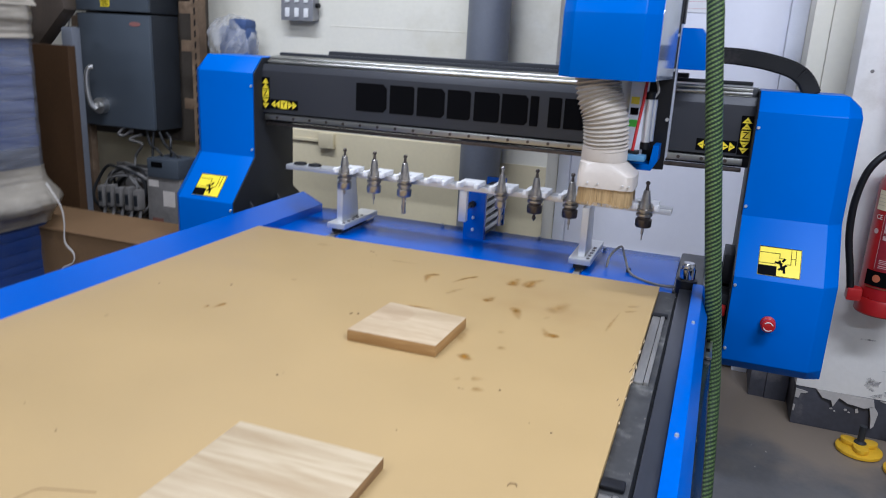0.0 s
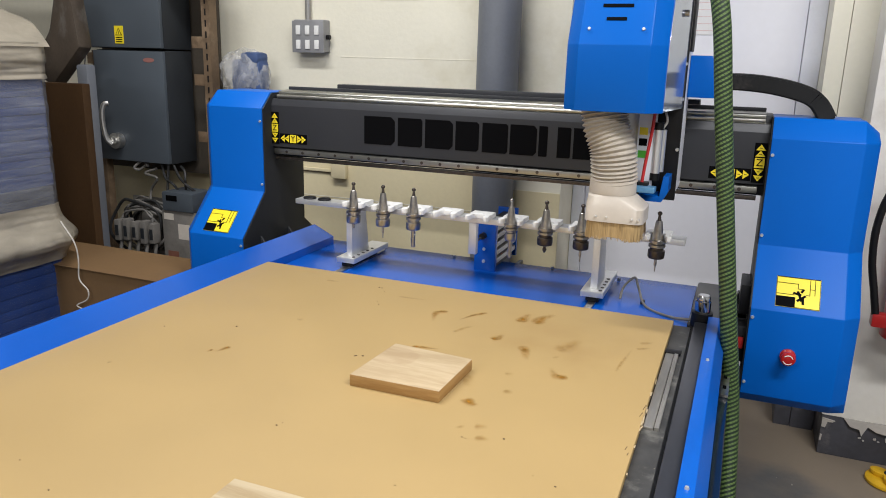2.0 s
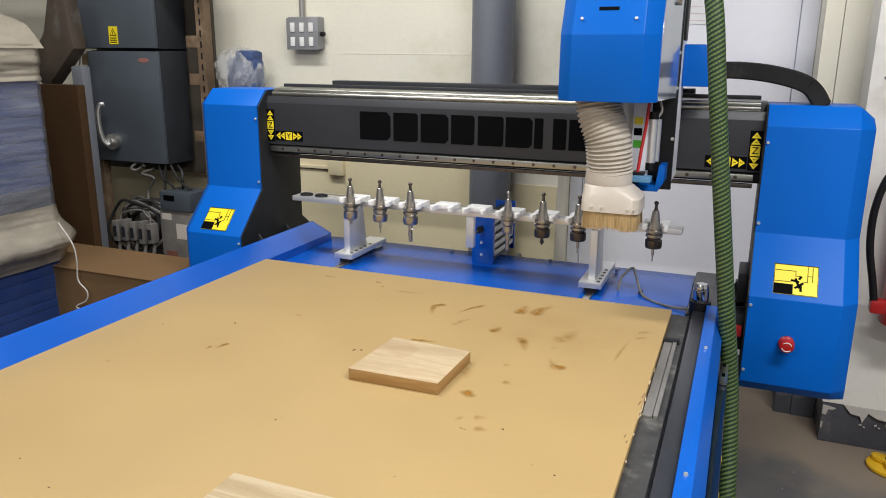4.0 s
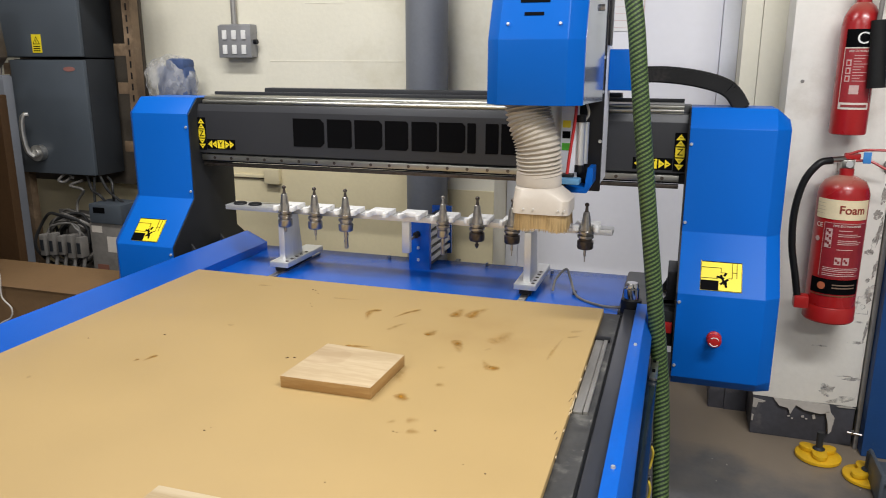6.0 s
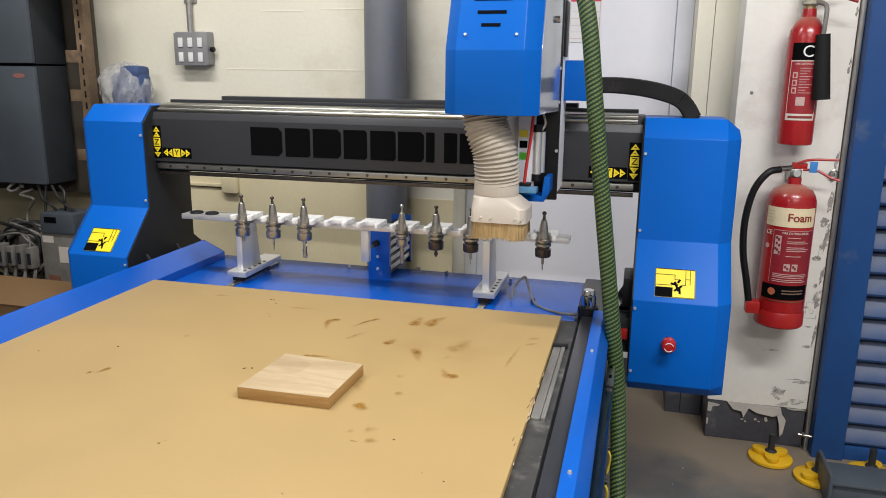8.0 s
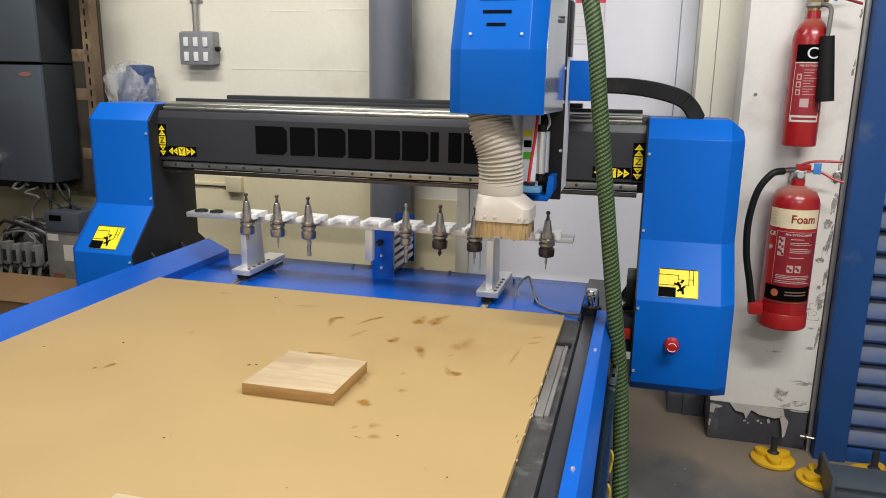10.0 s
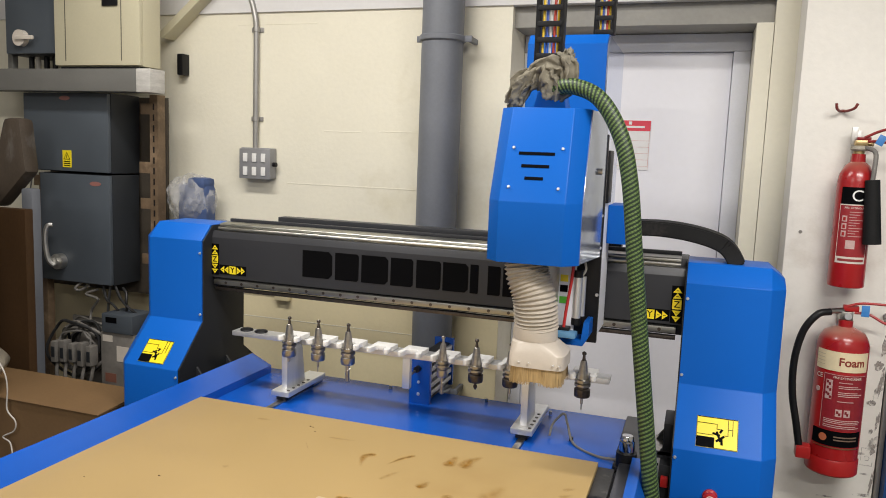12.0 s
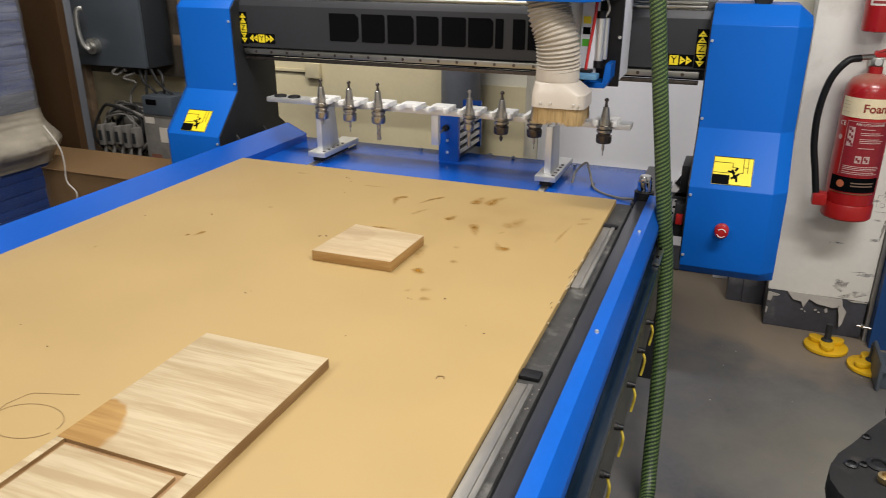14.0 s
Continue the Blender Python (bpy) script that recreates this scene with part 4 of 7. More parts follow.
# beam: charcoal face with stepped top and bottom, bright rails, grey back
bm = B()
prism(bm, [(FY, 1.118), (FY, 1.257), (FY + 0.010, 1.279), (FY + 0.0705, 1.279), (FY + 0.0705, 1.300), (FY + 0.19, 1.300), (FY + 0.19, 1.085), (FY + 0.02, 1.085), (FY + 0.012, 1.112)], "x", XI + 0.002, mx(XI, 1) - 0.002, 0.001)
beam = part("beam", bm, CHARCOAL, gan, "charcoal painted beam with black lettering blocks")
arc = [(FY + 0.020 - 0.008 * math.cos(a), 1.2868 + 0.0075 * math.sin(a)) for a in [math.pi * k / 12 for k in range(-4, 6)]]
arc += [(FY + 0.031 - 0.008 * math.cos(a), 1.2985 + 0.0065 * math.sin(a)) for a in [math.pi * k / 12 for k in range(-4, 6)]]
bm = B()
prism(bm, [(FY + 0.014, 1.2795)] + arc + [(FY + 0.046, 1.3065), (FY + 0.070, 1.3085), (FY + 0.070, 1.2795)], "x", XI + 0.02, mx(XI, 1) - 0.02)
part("top_rail", bm, CHROME, gan, "polished top guide rail with two beads", 30)
part("rail_lip", bx((XI + 0.02, FY + 0.085, 1.3005), (mx(XI, 1) - 0.02, FY + 0.10, 1.318), 0.002), CHARCOAL, gan)
part("back_tray", bx((0.0, FY + 0.135, 1.3005), (1.20, FY + 0.185, 1.330), 0.003), CHARCOAL, gan, "dark cable tray on the beam")
part("low_rail", bx((XI + 0.02, FY - 0.012, 1.094), (mx(XI, 1) - 0.02, FY + 0.011, 1.112), 0.002), CHROME, gan, "polished lower guide rail")
part("rack_bar", bx((XI + 0.02, FY - 0.004, 1.074), (mx(XI, 1) - 0.02, FY + 0.019, 1.0845), 0.001), NUT, gan, "oiled gear rack under the rail")
hole_me = mesh_from("rail_hole", rod(B(), (0, 0, 0), (0, -0.0008, 0), 0.005, seg=12), NUT, 0)
for i in range(24):
    ob = new("rail_hole", hole_me)
    ob.parent = gan
    ob.matrix_parent_inverse = Matrix.Translation(-gan.location)
    ob.location = (XI + 0.07 + i * 0.063, FY - 0.012, 1.103)

# black lettering blocks on the beam, plain shapes
def block(x0, x1, z0, z1, slit):
    bm = B()
    w, h = x1 - x0, z1 - z0
    ya, yb = FY - 0.0012, FY + 0.001
    n = w * slit * 0.3
    prism(bm, [(x0, z0), (x1 - n, z0), (x1, z0 + n), (x1, z1 - n), (x1 - n, z1), (x0, z1)], "y", ya, yb)
    part("lettering_block", bm, INK, beam, "black block", 0)


for x0, x1, s in ((0.178, 0.288, 0.4), (0.299, 0.384, 0.25), (0.394, 0.488, 0.4), (0.497, 0.574, 0.3), (0.585, 0.667, 0.25), (0.674, 0.757, 0.4),
                  (0.7635, 0.790, 0.3), (0.820, 0.860, 0.3), (0.868, 0.936, 0.3), (0.950, 1.048, 0.4), (1.086, 1.172, 0.25)):
    block(x0, x1, 1.150, 1.240, s)


def tri_bm(bm, pts, y0, y1):
    prism(bm, pts, "y", y0, y1)


def arrow_sticker(cx, cz, upright, letter):
    """Black strip with yellow arrow heads at both ends and a lettered square between them."""
    hw, hh = (0.016, 0.054) if upright else (0.054, 0.0165)
    part_ = part("axis_sticker", bx((cx - hw, FY - 0.0012, cz - hh), (cx + hw, FY + 0.001, cz + hh)), INK, beam, "black and yellow axis sticker")
    ya, yb = FY - 0.0018, FY - 0.0013
    for s in (-1, 1):
        for tip, base, half in ((0.050, 0.034, 0.0125), (0.0335, 0.017, 0.0125)):
            bm = B()
            if upright:
                tri_bm(bm, [(cx, cz + s * tip), (cx - half, cz + s * base), (cx + half, cz + s * base)], ya, yb)
            else:
                tri_bm(bm, [(cx + s * tip, cz), (cx + s * base, cz - half), (cx + s * base, cz + half)], ya, yb)
            part("arrow", bm, YELLOW, part_, "yellow arrow head", 0)
            c = s * (0.6 * base + 0.4 * tip)
            ax, az = (cx, cz + c) if upright else (cx + c, cz)
            part("arrow_mark", bx((ax - 0.0035, ya - 0.0006, az - 0.0008), (ax + 0.0035, ya - 0.0001, az + 0.0008)), INK, part_, "black mark", 0)
    part("letter_square", bx((cx - 0.0125, ya, cz - 0.0135), (cx + 0.0125, yb, cz + 0.0135)), YELLOW, part_, "yellow square", 0)
    part("letter", text_bm(letter, 0.027, Matrix.Translation((cx, ya - 0.0004, cz)) @ pose(0, 0, 0, 90)), INK, part_, "black letter", 0)


arrow_sticker(XI + 0.018, 1.181, True, "Z")
arrow_sticker(XI + 0.090, 1.147, False, "Y")
arrow_sticker(mx(XI, 1) - 0.022, 1.176, True, "Z")
arrow_sticker(mx(XI, 1) - 0.094, 1.142, False, "Y")

# side covers: folded blue sheet with a sloped waist, chamfered outer edge; dark inner panel and leg
YU, YL = 0.198 + GY, 0.067 + GY


def cover(side):
    prof = [(YU + 0.052, 1.300), (YU, 1.248), (YU, 0.964), (YL, 0.824), (YL, 0.588), (YL + 0.034, 0.556)]    # front line, top to bottom
    ch = 0.038
    xi, xc, xo = mx(XI, side), mx(XO + ch, side), mx(XO, side)
    bm = B()
    rows = []
    yb = 0.40 + GY
    for i, (y, z) in enumerate(prof):
        rows.append([bm.verts.new((xi, y, z)), bm.verts.new((xc, y, z)), bm.verts.new((xo, y + (ch if i < 5 else 0.008), z - (0.03 if i == 0 else 0) + (0.004 if i == 5 else 0.0)))])
    backs = [(bm.verts.new((xi, yb, 1.300)), bm.verts.new((xc, yb, 1.300)), bm.verts.new((xo, yb, 1.27)))]
    lows = [(bm.verts.new((xi, yb, 0.556)), bm.verts.new((xc, yb, 0.556)), bm.verts.new((xo, yb, 0.560)))]
    for a, b in zip(rows, rows[1:]):
        for k in (0, 1):
            bm.faces.new((a[k], a[k + 1], b[k + 1], b[k]))
    for k in (0, 1):
        bm.faces.new((backs[0][k], backs[0][k + 1], rows[0][k + 1], rows[0][k]))
        bm.faces.new((rows[-1][k], rows[-1][k + 1], lows[0][k + 1], lows[0][k]))
    bm.faces.new([r[2] for r in rows] + [lows[0][2], backs[0][2]])
    bm.faces.new([r[0] for r in rows][::-1] + [backs[0][0], lows[0][0]])
    bm.faces.new((backs[0][0], lows[0][0], lows[0][1], lows[0][2], backs[0][2], backs[0][1]))
    bmesh.ops.recalc_face_normals(bm, faces=bm.faces)
    bmesh.ops.bevel(bm, geom=list(bm.edges), offset=0.0022, segments=2, affect="EDGES", profile=0.6)
    cov = part("side_cover", bm, BLUE, gan, "blue folded sheet cover with a sloped waist")
    # warning sticker on the slope
    sl = Vector((0, YL - YU, 0.824 - 0.964)).normalized()
    nrm = Vector((0, sl.z, -sl.y)).normalized()
    if nrm.y > 0:
        nrm = -nrm
    org = Vector((1.506 if side > 0 else -0.302, YU + (YL - YU) * 0.69, 0.964 - 0.14 * 0.69)) + nrm * 0.0012
    frm = Matrix((Vector((1, 0, 0)), -sl, nrm)).transposed().to_4x4()
    M = Matrix.Translation(org) @ frm
    sti = part("warning_sticker", box(B(), (-0.052, -0.044, -0.0005), (0.052, 0.044, 0.0006), 0, M), YELLOW, cov, "yellow hazard sticker with black drawing", 0)
    bm = B()
    z0, z1 = 0.0009, 0.0014
    box(bm, (-0.051, -0.043, z0), (-0.006, -0.014, z1), 0, M)
    for a, b in (((-0.05, 0.024), (0.000, 0.0255)), ((-0.0015, 0.010), (0.000, 0.024)), ((0.000, 0.010), (0.010, 0.0115)), ((0.0265, -0.006), (0.028, 0.040)), ((0.018, -0.006), (0.0265, -0.0045)),
                 ((0.038, -0.004), (0.0395, 0.040)), ((0.028, 0.012), (0.038, 0.0135)), ((-0.05, -0.008), (-0.008, -0.0066)), ((-0.051, 0.0415), (0.051, 0.0435)), ((-0.051, -0.0435), (0.051, -0.0425)), ((-0.0515, -0.043), (-0.0505, 0.043)), ((0.0505, -0.043), (0.0515, 0.043))):
        box(bm, (a[0], a[1], z0), (b[0], b[1], z1), 0, M)
    for px, py, turn, ln in ((0.004, -0.010, 20, 0.030), (0.008, -0.016, -50, 0.026), (-0.002, -0.004, 75, 0.020), (0.012, -0.024, 5, 0.018), (0.010, 0.006, -30, 0.012)):
        box(bm, (-0.003, -ln / 2, z0), (0.003, ln / 2, z1 + 0.0001 * px), 0, M @ pose(px, py, 0, 0, 0, turn))
    part("sticker_print", bm, INK, sti, "black drawing", 0)
    ins = xi + (0.006 if side > 0 else -0.006)
    for y, z in ((YU, 1.205), (YU, 0.99), (YL, 0.80), (YL, 0.62)):
        screw(cov, (ins, y, z))
    # inner panel and leg
    a, b = sorted((xi, xi + (0.004 if side < 0 else -0.004)))
    bm = B()
    prism(bm, [(YU + 0.058, 1.298), (YU + 0.004, 1.246), (YU + 0.004, 0.965), (YL + 0.004, 0.825), (YL + 0.004, 0.60), (0.52 + GY, 0.60), (0.52 + GY, 0.772), (0.445 + GY, 0.828), (0.445 + GY, 1.298)], "x", a + 0.0005, b + 0.0005, 0.0008)
    part("inner_panel", bm, DARK, gan, "dark grey steel inner leg panel")
    for yy in (0.16, 0.33):
        bm = B()
        s = 1 if side < 0 else -1
        x0 = xi + s * 0.006
        prism(bm, [(x0, 0.755), (x0 + s * 0.045, 0.755), (x0, 0.815)], "y", yy + GY, yy + GY + 0.008)
        part("gusset", bm, CHARCOAL, gan, "triangular steel gusset", 0)
    return cov


cover(-1)
cr = cover(1)
# emergency stop on the cover by the door side
e = (1.500, YL, 0.709)
bm = lathe(B(), [(0.019, 0), (0.019, 0.006), (0.014, 0.009)], mtx=Matrix.Rotation(radians(90), 4, "X"), at=e)
st = part("stop_button", bm, RED_PL, cr, "red mushroom emergency stop button")
bm = lathe(B(), [(0.013, 0.008), (0.013, 0.016), (0.0175, 0.019), (0.0183, 0.026), (0.0155, 0.031), (0.007, 0.033)], mtx=Matrix.Rotation(radians(90), 4, "X"), at=e)
part("button_cap", bm, RED_PL, st, "red cap")
bm = B()
for k in range(2):
    a0 = radians(20 + 180 * k)
    pts = [(e[0] + r * math.cos(a0 + t), e[2] + r * math.sin(a0 + t)) for r, ts in ((0.0125, [radians(i * 12) for i in range(11)]), (0.0108, [radians(i * 12) for i in range(10, -1, -1)])) for t in ts]
    prism(bm, pts, "y", e[1] - 0.0335, e[1] - 0.031)
part("arrow_print", bm, WHITE_PL, st, "white arrows", 0)
# carriage, gear and red part below, between bed and cover
part("carriage", bx((1.366, 0.10 + GY, 0.66), (1.398, 0.50, 0.76), 0.003), DARK, gan, "dark steel carriage on the rail")
part("bracket", bx((1.345, 0.16 + GY, 0.762), (1.398, 0.34, 0.776), 0.002), STEEL, gan, "steel bracket")
part("lubricator", bx((1.372, 0.09 + GY, 0.70), (1.392, 0.125 + GY, 0.73), 0.003), RED_PL, gan, "small red plastic part")
part("motor", bx((1.37, 0.20, 0.78), (1.398, 0.33, 0.86), 0.004), BLACK, gan, "black motor mount")
bm = B()
prism(bm, [(1.398, 0.86), (1.398, 0.76), (1.34, 0.76)], "y", 0.30, 0.308)
part("gusset", bm, DARK, gan, "dark steel gusset", 0)

# ---- spindle head ----
HX = 1.04          # centre of the head along the beam
HZ = -0.005        # lift of the head
HY = -0.2 + GY     # front face of its cover
head = thing("spindle_head", (HX, HY, 1.0), "blue covered router spindle head on the gantry carriage", "spindle head")
hw, hc, hd = 0.080, 0.114, 0.04
bm = B()
levels = [(1.325 + HZ, 0.0, 1.0), (1.473 + HZ, 0.0, 1.0), (1.700 + HZ, 0.085, 0.94)]
rows = []
for z, back, k in levels:
    y = HY + back
    rows.append([bm.verts.new(v) for v in ((HX - hc * (0.98 if back else 1), 0.02 + GY, z), (HX - hc * (0.98 if back else 1), y + hd, z), (HX - hw * k, y, z), (HX + hw * k, y, z), (HX + hc * (0.98 if back else 1), y + hd, z), (HX + hc * (0.98 if back else 1), 0.02 + GY, z))])
for a, b in zip(rows, rows[1:]):
    for k in range(5):
        bm.faces.new((a[k], a[k + 1], b[k + 1], b[k]))
bm.faces.new(rows[-1])
bm.faces.new(rows[0][::-1])
bm.faces.new((rows[0][0], rows[1][0], rows[2][0], rows[2][5], rows[1][5], rows[0][5]))
bmesh.ops.recalc_face_normals(bm, faces=bm.faces)
bmesh.ops.bevel(bm, geom=list(bm.edges), offset=0.002, segments=2, affect="EDGES", profile=0.6)
hcov = part("cover", bm, BLUE, head, "blue folded sheet spindle cover with vent slots")


def on_slope(u, v):
    """A place on the sloped upper plate: u across from the centre, v up from the crease."""
    t = v / 0.227
    return Vector((HX + u, HY + 0.085 * t - 0.0005, 1.473 + HZ + v))


for w, v in ((0.088, 0.115), (0.068, 0.085), (0.045, 0.056)):
    p = on_slope(-0.002, v)
    bm = box(B(), (-w / 2, -0.0009, -0.004), (w / 2, 0.0009, 0.004), 0.0008, Matrix.Translation(p) @ Matrix.Rotation(-math.atan2(0.085, 0.227), 4, "X"))
    part("vent_slot", bm, INK, hcov, "dark vent slot", 0)
for u in (-0.06, 0.06):
    for v in (0.034, 0.128):
        screw(hcov, on_slope(u, v), (0, -1, 0.3), 0.0045)
# glossy pale side plate, black vertical plate and blue bracket
# pale blue base carries the tint of what these panels reflect
GLOSS = mat("glossy_pale_panel", (0.56, 0.63, 0.82), 0.13, 0.8, vary=0.03, scale=3)
bm = B()
zs = ((1.328 + HZ, 0.0), (1.474 + HZ, 0.0), (1.698 + HZ, 0.085))
ring = [[bm.verts.new(v) for v in ((HX + hc - 0.004, HY + bk + 0.044, z), (HX + hc + 0.001, HY + bk + 0.043, z), (HX + 0.140, 0.0355 + GY, z), (HX + hc - 0.004, 0.0355 + GY, z))] for z, bk in zs]
for a, b in zip(ring, ring[1:]):
    for k in range(4):
        bm.faces.new((a[k], a[(k + 1) % 4], b[(k + 1) % 4], b[k]))
bm.faces.new(ring[0])
bm.faces.new(ring[-1])
part("side_plate", bm, GLOSS, head, "glossy side plate tinted pale blue for its reflections")
part("mount_plate", bx((HX - 0.03, 0.036 + GY, 1.09), (HX + 0.143, 0.052 + GY, 1.64), 0.002), BLACK, head, "black vertical mounting plate")
for z in (1.345, 1.43, 1.22):
    screw(head, (HX + 0.138, 0.035 + GY, z), (0, -1, 0), 0.005)
part("latch_knob", rod(B(), (HX + hc + 0.008, -0.03 + GY, 1.55 + HZ), (HX + hc + 0.026, -0.03 + GY, 1.55 + HZ), 0.008), STEEL, head, "steel knob")
part("carriage_box", bx((HX - 0.03, 0.053 + GY, 1.10), (HX + 0.138, FY - 0.014, 1.63), 0.003), FRAME_P, head, "pale carriage housing")
part("side_motor", bx((HX + 0.1385, 0.08 + GY, 1.46), (HX + 0.146, 0.15 + GY, 1.60), 0.003), BLACK, head, "black switch box")
bm = B()
prism(bm, [(1.179, 1.345), (1.250, 1.345), (1.250, 1.425), (1.230, 1.452), (1.179, 1.452)], "y", 0.16 + GY, 0.31 + GY, 0.002)
part("chain_bracket", bm, BLUE, head, "blue sheet bracket")
TY = 0.275 + GY
bm = B()
prism(bm, [(TY, 1.40), (TY, 1.905), (TY + 0.03, 1.935), (TY + 0.42, 1.935), (TY + 0.42, 1.40)], "x", HX - 0.138, HX + 0.094, 0.002)
tower = part("motor_tower", bm, BLUE, head, "tall blue motor cover")
bm = B()
prism(bm, [(TY + 0.004, 1.402), (TY + 0.004, 1.903), (TY + 0.032, 1.930), (TY + 0.416, 1.930), (TY + 0.416, 1.402)], "x", HX + 0.0942, HX + 0.098)
part("tower_side", bm, GLOSS, tower, "glossy pale side plate", 0)
bm = B()
prism(bm, [(HX - 0.052, 1.700 + HZ), (HX + 0.036, 1.700 + HZ), (HX + 0.026, 1.748 + HZ), (HX - 0.040, 1.748 + HZ)], "y", -0.005 + GY, 0.07 + GY, 0.003)
part("hose_socket", bm, BLUE, head, "blue socket under the rag")
# spindle body under the cover
part("spindle_plate", bx((HX + 0.046, -0.024 + GY, 1.135 + HZ), (HX + 0.090, -0.018 + GY, 1.33 + HZ), 0.001), FRAME_P, head, "pale grey plate with stickers")
part("spindle_body", rod(B(), (HX - 0.005, -0.03 + GY, 1.11 + HZ), (HX - 0.005, -0.03 + GY, 1.33 + HZ), 0.052, seg=36), ALU_DULL, head, "aluminium spindle body")
for z, m_ in ((1.272, YELLOW), (1.245, INK), (1.215, GREEN_PL)):
    part("plate_sticker", bx((HX + 0.050, -0.0252 + GY, z + HZ - 0.009), (HX + 0.070, -0.0242 + GY, z + HZ + 0.009)), m_, head, "small sticker", 0)
part("air_cylinder", rod(B(), (HX + 0.095, -0.02 + GY, 1.16 + HZ), (HX + 0.095, -0.02 + GY, 1.285 + HZ), 0.011), ALU, head, "slim silver air cylinder")
part("air_cylinder", rod(B(), (HX + 0.103, 0.012 + GY, 1.17 + HZ), (HX + 0.103, 0.012 + GY, 1.275 + HZ), 0.009), ALU, head, "slim silver air cylinder")
for z in (1.16, 1.285):
    part("cylinder_cap", rod(B(), (HX + 0.095, -0.02 + GY, z + HZ - 0.008), (HX + 0.095, -0.02 + GY, z + HZ + 0.010), 0.0122), BLACK, head)
part("air_tube", tube(B(), [(HX + 0.085, -0.03 + GY, 1.35 + HZ), (HX + 0.082, -0.04 + GY, 1.28 + HZ), (HX + 0.074, -0.05 + GY, 1.20 + HZ), (HX + 0.07, -0.055 + GY, 1.15 + HZ)], 0.004), RED_TUBE, head, "red air tube")
part("air_tube", tube(B(), [(HX + 0.098, -0.0 + GY, 1.34 + HZ), (HX + 0.112, -0.01 + GY, 1.30 + HZ), (HX + 0.104, -0.02 + GY, 1.28 + HZ)], 0.003), CABLE_WHITE, head, "pale air tube")
part("fitting", box(B(), (HX + 0.055, -0.085 + GY, 1.128 + HZ), (HX + 0.105, -0.045 + GY, 1.142 + HZ), 0.003, None), BLUE_TUBE, head, "blue-grey fitting")
part("fitting", box(B(), (HX + 0.05, -0.06 + GY, 1.135 + HZ), (HX + 0.085, -0.03 + GY, 1.150 + HZ), 0.003), BLACK, head)
bm = B()
prism(bm, [(HX + 0.06, 1.10 + HZ), (HX + 0.118, 1.10 + HZ), (HX + 0.132, 1.125 + HZ), (HX + 0.132, 1.165 + HZ), (HX + 0.118, 1.165 + HZ), (HX + 0.112, 1.115 + HZ), (HX + 0.06, 1.115 + HZ)], "y", -0.035 + GY, 0.052 + GY, 0.001)
part("foot_bracket", bm, BLUE, head, "blue bottom bracket")
# dust hose, shoe and brush
NY = -0.115 + GY
pts = [(HX - 0.028, NY + 0.005, 1.345 + HZ), (HX - 0.018, NY, 1.29 + HZ), (HX + 0.004, NY - 0.005, 1.23 + HZ), (HX + 0.012, NY, 1.153 + HZ)]
part("dust_hose", tube(B(), pts, 0.0530, 40, 44, 0.0031, 0.0098), CREAM_HOSE, head, "cream corrugated dust hose", 60)
bm = lathe(B(), [(0.055, 1.128 + HZ), (0.0565, 1.135 + HZ), (0.055, 1.160 + HZ), (0.052, 1.164 + HZ)], (HX + 0.010, NY, 0), 40)
part("hose_cuff", bm, SHOE, head, "white hose cuff")
bm = B()
loops = []
for z, hx_, hy_, ox, rd in ((1.128 + HZ, 0.054, 0.054, 0.010, 1.0), (1.124 + HZ, 0.057, 0.056, 0.012, 0.8), (1.100 + HZ, 0.070, 0.0635, 0.025, 0.35), (1.066 + HZ, 0.0705, 0.065, 0.025, 0.3)):
    ring = []
    for i in range(48):
        a = 2 * math.pi * i / 48
        ex = 2 / (2 + 6 * (1 - rd))
        ring.append(bm.verts.new((HX + ox + hx_ * math.copysign(abs(math.cos(a)) ** ex, math.cos(a)), NY + hy_ * math.copysign(abs(math.sin(a)) ** ex, math.sin(a)), z)))
    loops.append(ring)
for a, b in zip(loops, loops[1:]):
    for i in range(48):
        bm.faces.new((a[i], a[(i + 1) % 48], b[(i + 1) % 48], b[i]))
bm.faces.new(loops[0])
bm.faces.new(loops[-1])
shoe = part("dust_shoe", bm, SHOE, head, "white dust shoe", 32)
for u in (-0.025, 0.0, 0.06, 0.075):
    screw(shoe, (HX + u + 0.01, NY - 0.0648, 1.078 + HZ), (0, -1, 0), 0.003)
# bristles: many fine strips hanging from the shoe's rim
bm = B()
rng = random.Random(5)
for i in range(420):
    a = 2 * math.pi * i / 420
    ex = 2 / (2 + 6 * 0.5)
    for ring_k in (1.0, 0.93):
        px = HX + 0.025 + 0.066 * ring_k * math.copysign(abs(math.cos(a)) ** ex, math.cos(a))
        py = NY + 0.061 * ring_k * math.copysign(abs(math.sin(a)) ** ex, math.sin(a))
        ux, uy = -math.sin(a), math.cos(a)
        sp = 1.02 + rng.uniform(-0.02, 0.03)
        qx, qy = HX + 0.025 + (px - HX - 0.025) * sp, NY + (py - NY) * sp
        zt, zb = 1.069 + HZ, 1.021 + HZ + rng.uniform(0, 0.008)
        w = 0.0006
        vs = [bm.verts.new(c) for c in ((px - ux * w, py - uy * w, zt), (px + ux * w, py + uy * w, zt), (qx + ux * w, qy + uy * w, zb), (qx - ux * w, qy - uy * w, zb))]
        bm.faces.new(vs)
bb = []
